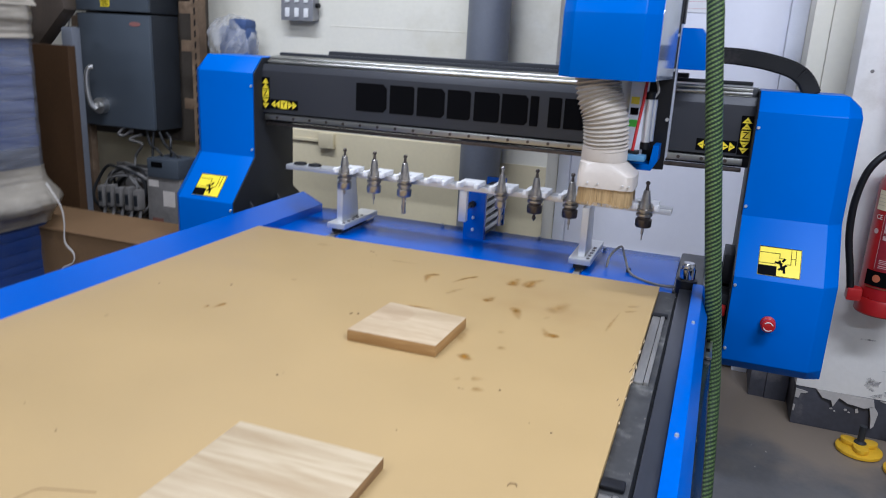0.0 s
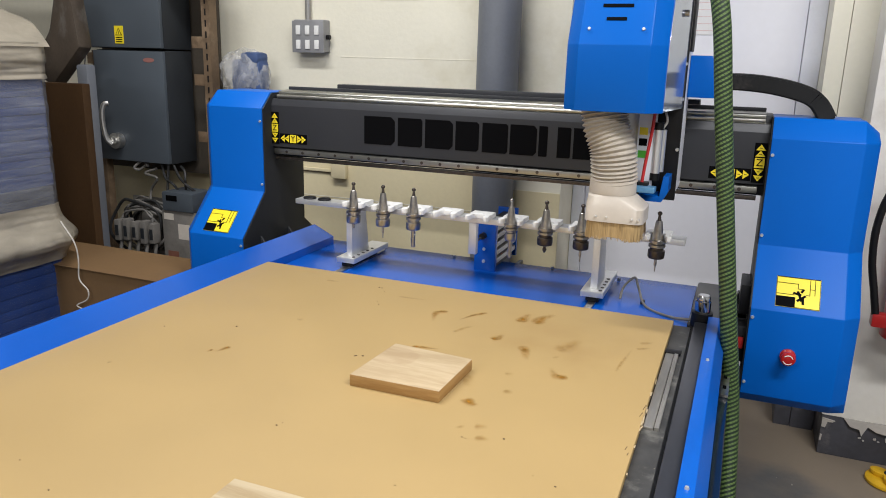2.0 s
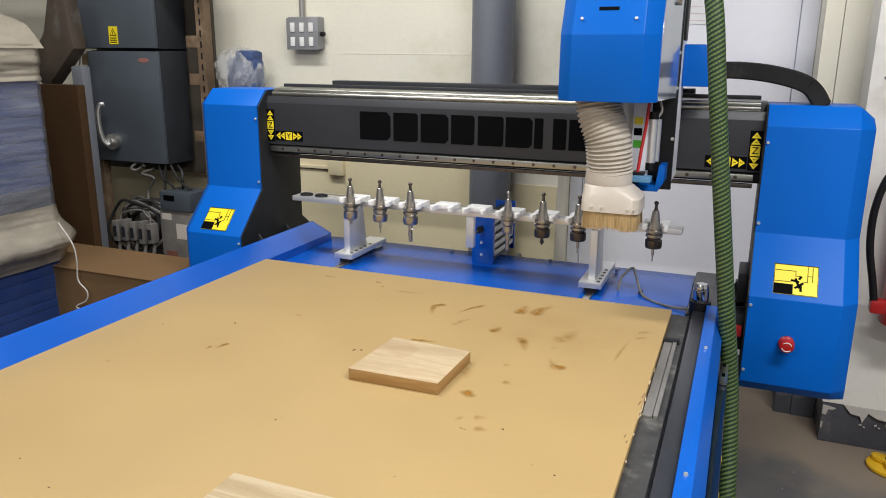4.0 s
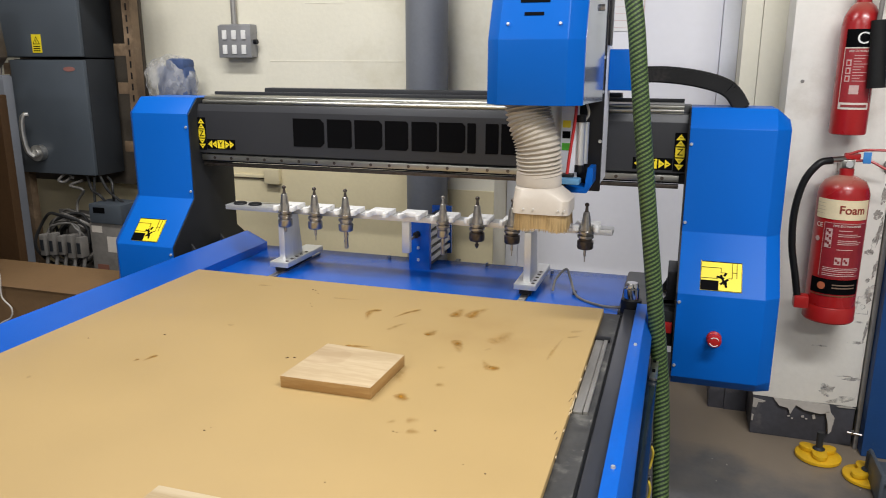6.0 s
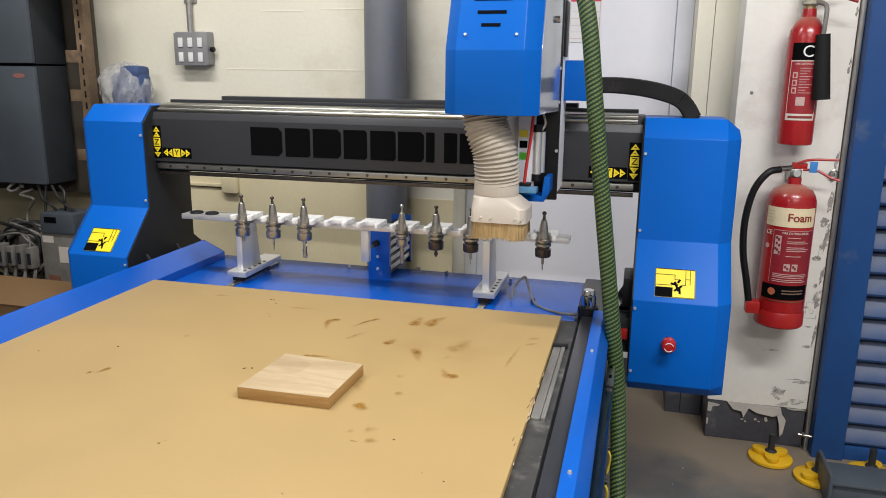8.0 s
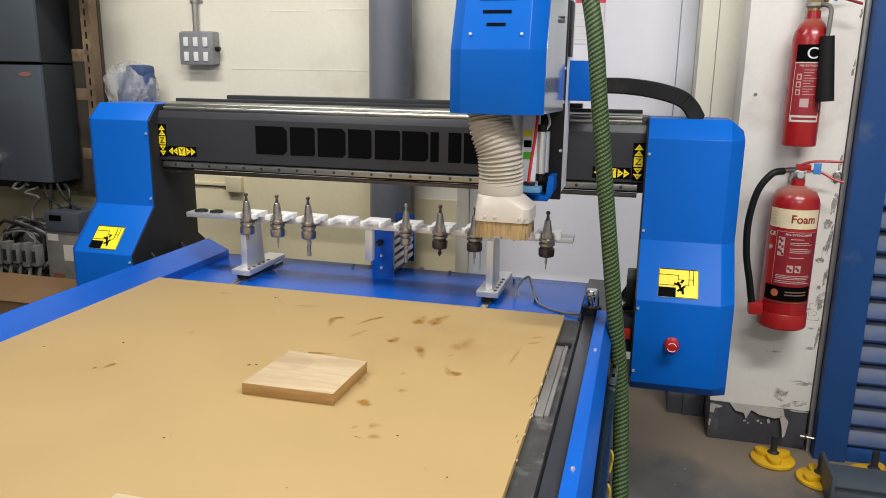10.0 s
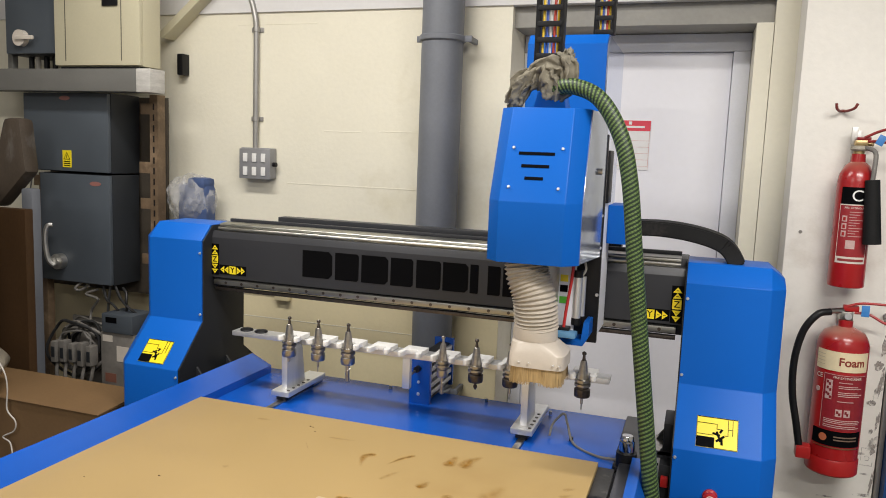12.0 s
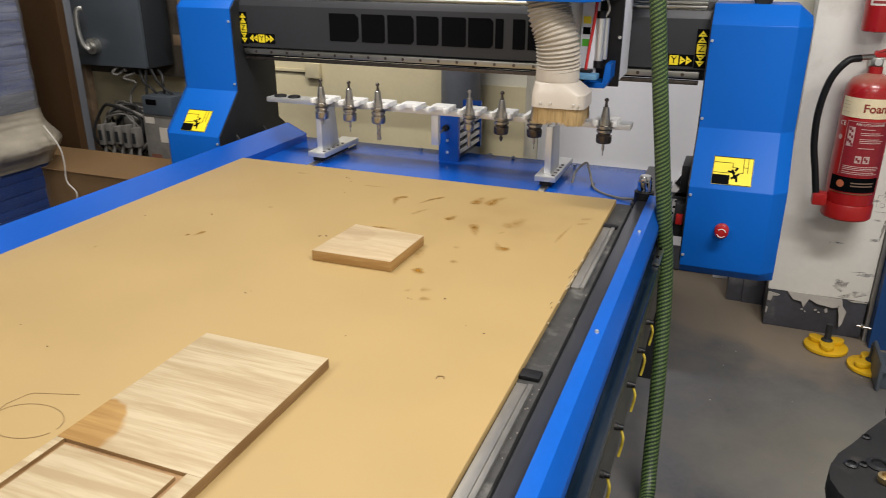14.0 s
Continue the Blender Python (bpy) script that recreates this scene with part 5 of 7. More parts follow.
for z in (1.068 + HZ, 1.030 + HZ):
    ring = []
    for i in range(48):
        a = 2 * math.pi * i / 48
        ring.append(bm.verts.new((HX + 0.025 + 0.0645 * math.copysign(abs(math.cos(a)) ** 0.4, math.cos(a)), NY + 0.0595 * math.copysign(abs(math.sin(a)) ** 0.4, math.sin(a)), z)))
    bb.append(ring)
for i in range(48):
    bm.faces.new((bb[0][i], bb[0][(i + 1) % 48], bb[1][(i + 1) % 48], bb[1][i]))
part("brush", bm, BRISTLE, head, "tan bristle brush skirt", 0)

# drag chain over the beam's top
ch = thing("drag_chain", (1.4, FY + 0.14, 1.30), "black fabric covered cable chain over the gantry beam", "cable chain")
bm = B()
line = smooth_line([(1.245, FY + 0.03, 1.385), (1.32, FY + 0.05, 1.385), (1.40, FY + 0.06, 1.376), (1.47, FY + 0.06, 1.358), (1.505, FY + 0.06, 1.335), (1.53, FY + 0.055, 1.295)], 5)
prev = None
for c in line:
    i = line.index(c)
    d = (line[min(i + 1, len(line) - 1)] - line[max(0, i - 1)]).normalized()
    up = Vector((-d.z, 0, d.x))
    ring = [bm.verts.new(c + up * h + Vector((0, w, 0))) for h, w in ((-0.022, -0.035), (0.022, -0.035), (0.024, 0.035), (-0.022, 0.035))]
    if prev:
        for k in range(4):
            bm.faces.new((prev[k], prev[(k + 1) % 4], ring[(k + 1) % 4], ring[k]))
    else:
        bm.faces.new(ring[::-1])
    prev = ring
bm.faces.new(prev)
bmesh.ops.bevel(bm, geom=[e_ for e_ in bm.edges], offset=0.004, segments=2, affect="EDGES")
part("sleeve", bm, RUBBER, ch, "black ribbed sleeve", 50)

# upright cable chains behind the rag
def upright_chain(x, y, z0, z1, w):
    c = thing("cable_chain", (x, y, z0), "black plastic cable chain holding coloured wires", "cable chain", "cable chains")
    z = z0
    for s in (-1, 1):
        part("side_link", bx((x + s * w / 2 - 0.006, y - 0.016, z0), (x + s * w / 2 + 0.006, y + 0.016, z1), 0.003), BLACK, c)
    while z < z1 - 0.01:
        part("cross_bar", bx((x - w / 2, y - 0.018, z), (x + w / 2, y - 0.012, z + 0.014), 0.002), BLACK, c)
        z += 0.040
    for i in range(5):
        xx = x - w / 2 + 0.012 + i * (w - 0.024) / 4
        part("wire", tube(B(), [(xx, y, z0), (xx + 0.003, y - 0.004, (z0 + z1) / 2), (xx, y, z1)], 0.0035, 8, 4), WIRE_MATS[(i * 3) % 4], c, "coloured wire")
    return c


upright_chain(1.022, 0.06, 1.785, 2.75, 0.062)
upright_chain(1.112, 0.36 + GY, 1.9405, 2.75, 0.05)

# rag knotted round the hose's end: folded strips of cloth with pleats, one mesh
bm = bmesh.new()


def cloth(path, w0, w1, pleats, depth, seed, out):
    """A strip of cloth along a line, pleated across, crumpled and rolled at its edges."""
    line = smooth_line(path, 8)
    face = Vector(out).normalized()
    rows = []
    for i, c in enumerate(line):
        t = i / (len(line) - 1)
        d = (line[min(i + 1, len(line) - 1)] - line[max(i - 1, 0)]).normalized()
        side = d.cross(face).normalized()
        nrm = side.cross(d)
        w = (w0 + (w1 - w0) * t) * (1 + 0.25 * noise.noise(Vector((seed, t * 4, 0))))
        row = []
        for j in range(29):
            u = j / 14 - 1
            k = noise.noise(Vector((seed + u * 1.3, t * 2.5, 3.0)))
            fold = math.cos(math.pi * pleats * (u + 0.35 * k) + seed)
            crease = 1 - 2.4 * abs(noise.noise(Vector((u * 2.2, t * 5.0, seed))))
            h = depth * (0.75 * fold + 0.5 * crease) - 0.018 * u * u
            edge = 0.006 * noise.noise(Vector((u * 3, t * 9, seed + 5)))
            row.append(bm.verts.new(c + side * (u * w * 0.5 + edge) + nrm * h + d * edge))
        rows.append(row)
    for a_, b_ in zip(rows, rows[1:]):
        for j in range(28):
            bm.faces.new((a_[j], a_[j + 1], b_[j + 1], b_[j]))


YR = -0.06 + GY
cloth([(1.030, YR + 0.02, 1.800), (1.000, YR, 1.792), (0.975, YR - 0.005, 1.755), (0.958, YR, 1.718), (0.940, YR + 0.005, 1.694)], 0.055, 0.034, 2.5, 0.007, 1.0, (0, -1, 0.2))
cloth([(0.985, YR + 0.02, 1.770), (1.010, YR - 0.012, 1.800), (1.045, YR - 0.020, 1.806), (1.085, YR, 1.790)], 0.045, 0.055, 2.0, 0.007, 3.4, (0, -1, 0.3))
cloth([(1.056, YR + 0.02, 1.832), (1.074, YR - 0.010, 1.818), (1.090, YR - 0.020, 1.795), (1.085, YR - 0.020, 1.755), (1.055, YR - 0.010, 1.728)], 0.040, 0.050, 2.2, 0.008, 6.1, (0, -1, 0))
cloth([(1.045, YR - 0.010, 1.812), (1.038, YR - 0.028, 1.780), (1.050, YR - 0.026, 1.748), (1.046, YR - 0.015, 1.716)], 0.040, 0.052, 1.8, 0.008, 9.7, (0.1, -1, 0))
cloth([(1.012, YR + 0.01, 1.795), (1.005, YR - 0.006, 1.770), (0.998, YR - 0.002, 1.742)], 0.040, 0.026, 1.6, 0.006, 12.3, (-0.2, -1, 0))
cloth([(1.088, YR + 0.03, 1.800), (1.086, YR + 0.0, 1.822), (1.080, YR + 0.005, 1.845)], 0.036, 0.022, 1.5, 0.005, 15.2, (0.2, -1, 0))
cloth([(0.992, YR - 0.004, 1.782), (0.968, YR - 0.012, 1.765), (0.953, YR - 0.012, 1.735), (0.948, YR - 0.006, 1.705)], 0.050, 0.046, 2.2, 0.009, 18.9, (-0.1, -1, 0.2))
got = bmesh.ops.create_icosphere(bm, subdivisions=4, radius=1.0)["verts"]
for v in got:
    n0 = v.co.normalized()
    k = 0.9 + 0.25 * noise.noise(n0 * 2.0) + 0.12 * (1 - 2 * abs(noise.noise(n0 * 4.0)))
    v.co = Vector((1.045 + n0.x * 0.036 * k, YR + 0.02 + n0.y * 0.03 * k, 1.765 + n0.z * 0.045 * k))
rag = solo("rag", bm, RAG, "crumpled grey cotton rag knotted round the hose", "rag", smooth=80)
thick_ = rag.modifiers.new("cloth_thickness", "SOLIDIFY")
thick_.thickness = 0.0016
# green suction hose from the rag down to the floor
pts = [(1.05, -0.06 + GY, 1.752 + HZ), (1.11, -0.08 + GY, 1.748), (1.175, -0.10 + GY, 1.715), (1.228, -0.11 + GY, 1.63), (1.257, -0.115 + GY, 1.52), (1.279, -0.115 + GY, 1.35),
       (1.308, -0.115 + GY, 1.13), (1.345, -0.12 + GY, 0.86), (1.378, -0.14 + GY, 0.62), (1.398, -0.20, 0.35), (1.41, -0.32, 0.15), (1.43, -0.50, FLOOR + 0.03), (1.55, -0.80, FLOOR + 0.025), (1.75, -1.3, FLOOR + 0.025)]
hose = thing("suction_hose", (1.75, -1.3, FLOOR), "green and black braided hose hanging from the spindle head", "hose")
part("sleeve", tube(B(), pts, 0.0198, 24, 16, uv=True), BRAID, hose, "", 60)
part("end_cuff", rod(B(), pts[-1], (1.82, -1.47, FLOOR + 0.025), 0.026), BLACK, hose, "black rubber end cuff")

# ---- tool rack and tools ----
RY = 0.162         # line of the tools along the bed
PITCH = 0.1035
rack = thing("tool_rack", (0.6, RY + 0.05, BED - 0.03), "aluminium tool changer rack with white plastic forks", "tool rack")
part("bar", bx((-0.02, RY + 0.03, 0.950), (1.215, RY + 0.085, 0.966), 0.001), ALU, rack, "brushed aluminium bar")
for i in range(10):
    x = 0.214 + i * PITCH
    bm = B()
    prong = [(0.0185, 0.002), (0.0205, -0.010), (0.0255, -0.0175), (0.0325, -0.017), (0.0365, -0.010), (0.0365, 0.004), (0.033, 0.013), (0.030, 0.022), (0.034, 0.030), (0.034, 0.072)]
    back = [(-0.012, 0.024), (0.012, 0.024), (0.0195, 0.014)]
    prism(bm, [(x - u, RY + v) for u, v in reversed(prong)] + [(x - 0.0195, RY + 0.014)] + [(x + u, RY + v) for u, v in back] + [(x + u, RY + v) for u, v in prong], "z", 0.9662, 0.981, 0.0022)
    part("fork", bm, WHITE_PL, rack, "white plastic tool fork")
for x in (0.20, 0.985):
    bm = B()
    prism(bm, [(RY - 0.004, 0.806), (RY + 0.112, 0.806), (RY + 0.088, 0.9495), (RY - 0.004, 0.9495)], "x", x - 0.010, x + 0.010, 0.001)
    part("upright", bm, ALU, rack, "aluminium upright plate")
    part("foot_block", bx((x - 0.032, RY - 0.030, 0.788), (x + 0.032, RY + 0.215, 0.8055), 0.002), ALU, rack, "aluminium foot block")
    for k in range(5):
        part("foot_screw", rod(B(), (x + 0.021, RY - 0.014 + k * 0.032, 0.8056), (x + 0.021, RY - 0.014 + k * 0.032, 0.8075), 0.005, seg=10), NUT, rack)
    part("rail_block", bx((x - 0.018, RY - 0.022, BED - 0.026), (x + 0.018, RY + 0.16, 0.7875), 0.002), BLACK, rack, "black slide block")
    part("slide_rail", bx((x - 0.010, 0.06, BED - 0.032), (x + 0.010, 0.40, BED - 0.0265), 0.001), STEEL, rack, "steel slide rail")
for xx in (0.02, 0.075):
    part("bar_plug", lathe(B(), [(0.020, 0.0), (0.022, 0.002), (0.020, 0.006), (0.012, 0.008)], (xx, RY + 0.055, 0.966), 20), BLACK, rack, "flat black plug")
part("middle_upright", bx((0.588, RY + 0.04, 0.850), (0.612, RY + 0.060, 0.9495), 0.001), ALU, rack, "aluminium upright tab")

act = thing("slide_actuator", (0.61, 0.33, BED - 0.03), "blue and aluminium pneumatic slide bolted to the deck", "actuator")
part("front_plate", bx((0.569, 0.315, BED - 0.032), (0.639, 0.335, 0.935), 0.002), BLUE_DECK, act, "blue steel front plate")
for z in (0.80, 0.84):
    screw(act, (0.601, 0.315, z), (0, -1, 0), 0.006)
part("port", rod(B(), (0.599, 0.316, 0.885), (0.599, 0.295, 0.885), 0.010), BLACK, act, "black round port")
part("piston_rod", rod(B(), (0.599, 0.32, 0.885), (0.584, 0.24, 0.868), 0.004), STEEL, act)
for k in range(5):
    part("fin", bx((0.584, 0.3352, 0.790 + k * 0.027), (0.636, 0.55, 0.806 + k * 0.027), 0.002), ALU_DULL, act, "grey aluminium fin")
part("core", bx((0.589, 0.3353, 0.772), (0.626, 0.549, 0.92)), DARK, act)
part("rear_plate", bx((0.569, 0.5505, BED - 0.032), (0.639, 0.565, 0.935), 0.002), BLUE_DECK, act)
for x, y in ((0.46, 0.42), (0.80, 0.43), (1.02, 0.40)):
    solo("deck_stud", rod(B(), (x, y, BED - 0.032), (x, y, BED - 0.022), 0.005, seg=8), STEEL, "small steel stud on the blue deck", "stud", "deck studs")


def tool(bit, dark, small=False):
    """A taper tool holder standing in its fork; the origin lies at the top of the flange."""
    t = thing("tool_holder", (0, 0, 0), "steel taper tool holder with collet nut in a white fork", "tool holder", "tools in the rack")
    top = 0.070
    part("taper", lathe(B(), [(0.0155, -0.002), (0.0155, 0.004), (0.0085, 0.046), (0.0075, 0.047)], seg=24), STEEL, t, "ground steel taper")
    part("stud", lathe(B(), [(0.0055, 0.046), (0.0045, 0.052), (0.0035, 0.060), (0.0062, 0.063), (0.0062, 0.067), (0.0025, 0.070)], seg=16), STEEL if small else NUT, t, "pull stud")
    part("flange", lathe(B(), [(0.020, -0.020), (0.0225, -0.018), (0.0225, -0.0125), (0.0165, -0.0105), (0.0165, -0.0085), (0.0225, -0.0065), (0.0225, -0.0015), (0.016, 0.0)], seg=28), STEEL, t, "grooved flange")
    r = 0.0185 if small else 0.0225
    part("collet_nut", lathe(B(), [(r * 0.62, -0.049), (r * 0.92, -0.047), (r, -0.043), (r, -0.027), (r * 0.8, -0.0245), (r * 0.8, -0.0205)], seg=18), NUT if dark else STEEL, t, "collet nut")
    if bit == "mill":
        bm = lathe(B(), [(0.0045, -0.098), (0.0062, -0.096), (0.0062, -0.070), (0.0066, -0.05)], seg=12)
        for k in range(14):
            a = k * 0.55
            rod(bm, (0.005 * math.cos(a), 0.005 * math.sin(a), -0.096 + k * 0.003), (0.005 * math.cos(a + .5), 0.005 * math.sin(a + .5), -0.0925 + k * 0.003), 0.0028, seg=6)
    elif bit == "thin":
        bm = lathe(B(), [(0.0015, -0.082), (0.002, -0.068), (0.0038, -0.066), (0.0038, -0.05)], seg=12)
    elif bit == "vee":
        bm = lathe(B(), [(0.0005, -0.070), (0.006, -0.062), (0.006, -0.058), (0.004, -0.056), (0.004, -0.05)], seg=12)
    else:
        bm = lathe(B(), [(0.0025, -0.064), (0.004, -0.062), (0.004, -0.05)], seg=12)
    part("cutter", bm, STEEL if bit != "vee" else NUT, t, "steel cutter")
    return t


kinds = [(0, "short", False, False), (1, "thin", False, False), (2, "mill", False, False), (5, "mill", False, True), (6, "vee", True, False), (7, "thin", True, False), (9, "thin", True, False)]
for slot, bit, dark, small in kinds:
    t = tool(bit, dark, small)
    t.location = (0.214 + slot * PITCH, RY, 0.968)
    t.scale = (0.90, 0.90, 1.06) if small else (1.0, 1.0, 1.1)
    if slot == 9:
        held = copy_thing(t, pose(HX + 0.015, NY, 1.102 + HZ))
        tagged(held, "steel taper tool holder held in the spindle inside the brush")
    if bit == "vee":
        tagged(t, "dark steel taper tool holder with a vee cutter")
    if bit == "mill" and not small:
        tagged(t, "steel taper tool holder with a fluted end mill")

# ---- on the cream wall ----
s = thing("switch_box", (-0.478, WY, 1.50), "grey metal switch box with six white rockers on the wall", "switch box")
part("box", bx((-0.547, WY - 0.055, 1.437), (-0.395, WY - 0.0, 1.572), 0.006), SOCKET, s)
part("plate", bx((-0.550, WY - 0.062, 1.434), (-0.392, WY - 0.0555, 1.567), 0.003), SOCKET, s)
for i in range(3):
    for j in range(2):
        x, z = -0.517 + i * 0.046, 1.468 + j * 0.060
        part("rocker", bx((x - 0.011, WY - 0.067, z - 0.019), (x + 0.011, WY - 0.0625, z + 0.019), 0.002), WHITE_PL, s, "white rocker")
part("side_gland", rod(B(), (-0.394, WY - 0.03, 1.50), (-0.378, WY - 0.03, 1.50), 0.010), BLACK, s, "black side gland")
c = thing("conduit", (-0.495, WY - 0.015, 1.58), "galvanised conduit running up the wall from the switch box", "conduit")
part("riser", tube(B(), [(-0.495, WY - 0.016, 1.567), (-0.495, WY - 0.016, 1.80), (-0.495, WY - 0.016, 2.06), (-0.498, WY - 0.016, 2.13), (-0.512, WY - 0.016, 2.19), (-0.528, WY - 0.016, 2.25), (-0.530, WY - 0.016, 2.40), (-0.530, WY - 0.016, CEIL)], 0.0125, 14, 8), CONDUIT, c)
for z in (1.70, 2.09):
    part("saddle", bx((-0.525, WY - 0.006, z - 0.010), (-0.465, WY, z + 0.010), 0.001), CONDUIT, c)
    part("saddle_strap", rod(B(), (-0.495, WY - 0.016, z - 0.010), (-0.495, WY - 0.016, z + 0.010), 0.016), CONDUIT, c)
p = thing("drain_pipe", (0.408, 0.98, FLOOR), "thick grey painted drain pipe fixed to the wall", "pipe")
part("pipe", rod(B(), (0.408, 0.975, FLOOR), (0.408, 0.975, CEIL), 0.083, seg=40), PIPE, p)
for z in (2.025, 0.60):
    part("collar", lathe(B(), [(0.088, -0.012), (0.092, -0.008), (0.092, 0.008), (0.088, 0.012)], (0.408, 0.975, z), 40), PIPE, p)
    part("bracket", bx((0.30, 0.97, z - 0.012), (0.53, 0.98, z + 0.012), 0.002), PIPE, p)
    part("standoff", bx((0.51, 0.981, z - 0.010), (0.525, WY, z + 0.010)), PIPE, p)
n_ = thing("notice", (1.14, 1.318, 1.64), "white paper notice with a red heading on the door", "notice")
part("sheet", bx((1.055, 1.3165, 1.541), (1.203, 1.3195, 1.742)), PAPER, n_)
part("heading", bx((1.055, 1.3155, 1.700), (1.203, 1.3163, 1.742)), PAPER_RED, n_, "red heading band")
part("heading_print", bx((1.105, 1.3148, 1.712), (1.180, 1.3153, 1.720)), PAPER, n_, "pale illegible print", 0)
part("heading_mark", bx((1.115, 1.3148, 1.725), (1.128, 1.3153, 1.738)), PAPER, n_, "pale mark", 0)
for k in range(5):
    part("rule_line", bx((1.060, 1.3158, 1.556 + k * 0.026), (1.200, 1.3163, 1.5568 + k * 0.026)), RED_LINE, n_, "red ruled line", 0)
for x in (1.0585, 1.2):
    part("rule_line", bx((x, 1.3158, 1.545), (x + 0.001, 1.3163, 1.70)), RED_LINE, n_, "red ruled line", 0)

# ---- fire extinguishers ----


def plate_on(cx, cy, r, a0, a1, z0, z1, steps=14):
    """A curved label on a cylinder, between two angles measured from the front towards +x."""
    bm = B()
    prev = None
    for i in range(steps + 1):
        a = radians(a0 + (a1 - a0) * i / steps)
        col = [bm.verts.new((cx + rr * math.sin(a), cy - rr * math.cos(a), z)) for rr, z in ((r, z0), (r, z1), (r - 0.002, z1), (r - 0.002, z0))]
        if prev:
            for k in range(4):
                bm.faces.new((prev[k], prev[(k + 1) % 4], col[(k + 1) % 4], col[k]))
        prev = col
    return bm


def bent(bm, cx, cy, r):
    """Wraps flat lettering (x across, z up, y = 0 plane) round a cylinder."""
    for v in bm.verts:
        a = v.co.x / r
        rr = r - v.co.y
        v.co = Vector((cx + rr * math.sin(a), cy - rr * math.cos(a), v.co.z))
    return bm


FX, FYY, FR = 1.893, 0.795, 0.077
ex = thing("foam_extinguisher", (FX, FYY, 0.585), "red foam fire extinguisher with a black hose hung on the wall", "fire extinguisher")
bm = lathe(B(), [(0.075, 0.585), (0.079, 0.59), (0.079, 0.635), (0.0765, 0.64)], (FX, FYY, 0), 48)
part("base_skirt", bm, RED_PL, ex, "red plastic base skirt")
bm = lathe(B(), [(0.070, 0.637), (FR - 0.0005, 0.641), (FR - 0.0005, 1.012), (FR - 0.006, 1.032), (0.060, 1.052), (0.035, 1.065), (0.022, 1.070), (0.022, 1.090)], (FX, FYY, 0), 48)
part("cylinder", bm, RED, ex, "glossy red steel cylinder", 40)
part("band_label", plate_on(FX, FYY, FR + 0.0008, -72, 58, 0.935, 0.998), LABEL_CREAM, ex, "cream label")
t_ = text_bm("Foam", 0.037, pose(0.020, 0, 0.966, 90), 0.0006, 0.0007)
part("word", bent(t_, FX, FYY, FR + 0.0012), mat("brown_red_print", (0.25, 0.035, 0.02), 0.5), ex, "dark red word", 0)
for k in range(4):
    part("band_print", plate_on(FX, FYY, FR + 0.0013, -70, -46, 0.950 + k * 0.011, 0.9515 + k * 0.011, 4), mat("faint_band_print", (0.55, 0.46, 0.30), 0.5), ex, "faint illegible print", 0)
lab = part("info_label", plate_on(FX, FYY, FR + 0.0006, -44, 58, 0.742, 0.925), mat("red_label_print", (0.25, 0.016, 0.022), 0.4, vary=0.1, scale=60), ex, "dark red information label")
part("word", bent(text_bm("CE", 0.021, pose(-0.078, 0, 0.912, 90), 0.0003), FX, FYY, FR + 0.0010), LABEL_W, ex, "white approval letters", 0)
part("seal", bent(lathe(B(), [(0.0085, 0.0), (0.0085, 0.0006)], (-0.080, 0, 0.866), 20, Matrix.Rotation(radians(90), 4, "X")), FX, FYY, FR + 0.0010), PRINT, ex, "pale round seal", 0)
for a0, a1, z0, z1 in ((-44, -43, 0.745, 0.923), (-43, 56, 0.9225, 0.9240), (-38, -23, 0.842, 0.905), (-12, 2, 0.788, 0.812), (6, 20, 0.788, 0.812)):
    part("label_patch", plate_on(FX, FYY, FR + 0.0014, a0, a1, z0, z1, 6), PRINT, lab, "pale print", 0)
DARK_RED = mat("dark_red_pictogram", (0.20, 0.02, 0.02), 0.5)
for a, z in ((-34, 0.898), (-29, 0.892), (-33, 0.879), (-27, 0.873), (-35, 0.861), (-30, 0.857), (-26, 0.849), (-8, 0.802), (-3, 0.796), (10, 0.803), (14, 0.797)):
    part("pictogram", plate_on(FX, FYY, FR + 0.0019, a - 2.4, a + 2.4, z - 0.0045, z + 0.0045, 3), DARK_RED, lab, "dark red pictogram", 0)
t_ = text_bm("FIRE EXTINGUISHER", 0.0098, pose(0.012, 0, 0.9145, 90), 0.0003)
part("heading", bent(t_, FX, FYY, FR + 0.0010), LABEL_W, lab, "small white words", 0)
for k, (z, a1) in enumerate(((0.900, 20), (0.888, 34), (0.882, 44), (0.868, 34), (0.862, 46), (0.856, 40), (0.838, 26), (0.776, 46), (0.7705, 50), (0.765, 44), (0.757, 38), (0.751, 48))):
    part("print_bar", plate_on(FX, FYY, FR + 0.0014, -10 if z > 0.8 else -36, a1, z - 0.0012, z + 0.0010, 6), PRINT, lab, "pale illegible print", 0)
part("dark_label", plate_on(FX, FYY, FR + 0.0008, -62, 58, 0.688, 0.738), INK, ex, "black label band")
part("flame_mark", bent(lathe(B(), [(0.0125, 0.0), (0.0125, 0.0006)], (-0.046, 0, 0.714), 20, Matrix.Rotation(radians(90), 4, "X")), FX, FYY, FR + 0.0016), mat("orange_print", (0.50, 0.14, 0.06), 0.5), ex, "round orange mark", 0)
for k in range(2):
    part("print_bar", plate_on(FX, FYY, FR + 0.0016, -10, 44, 0.708 + k * 0.010, 0.712 + k * 0.010, 6), mat("brown_print", (0.20, 0.13, 0.09), 0.5), ex, "illegible print", 0)
part("gold_line", plate_on(FX, FYY, FR + 0.0012, -58, 52, 0.681, 0.684), BRASS, ex, "thin gold line", 0)
part("neck", rod(B(), (FX, FYY, 1.068), (FX, FYY, 1.092), 0.020), RED_PL, ex, "red collar")
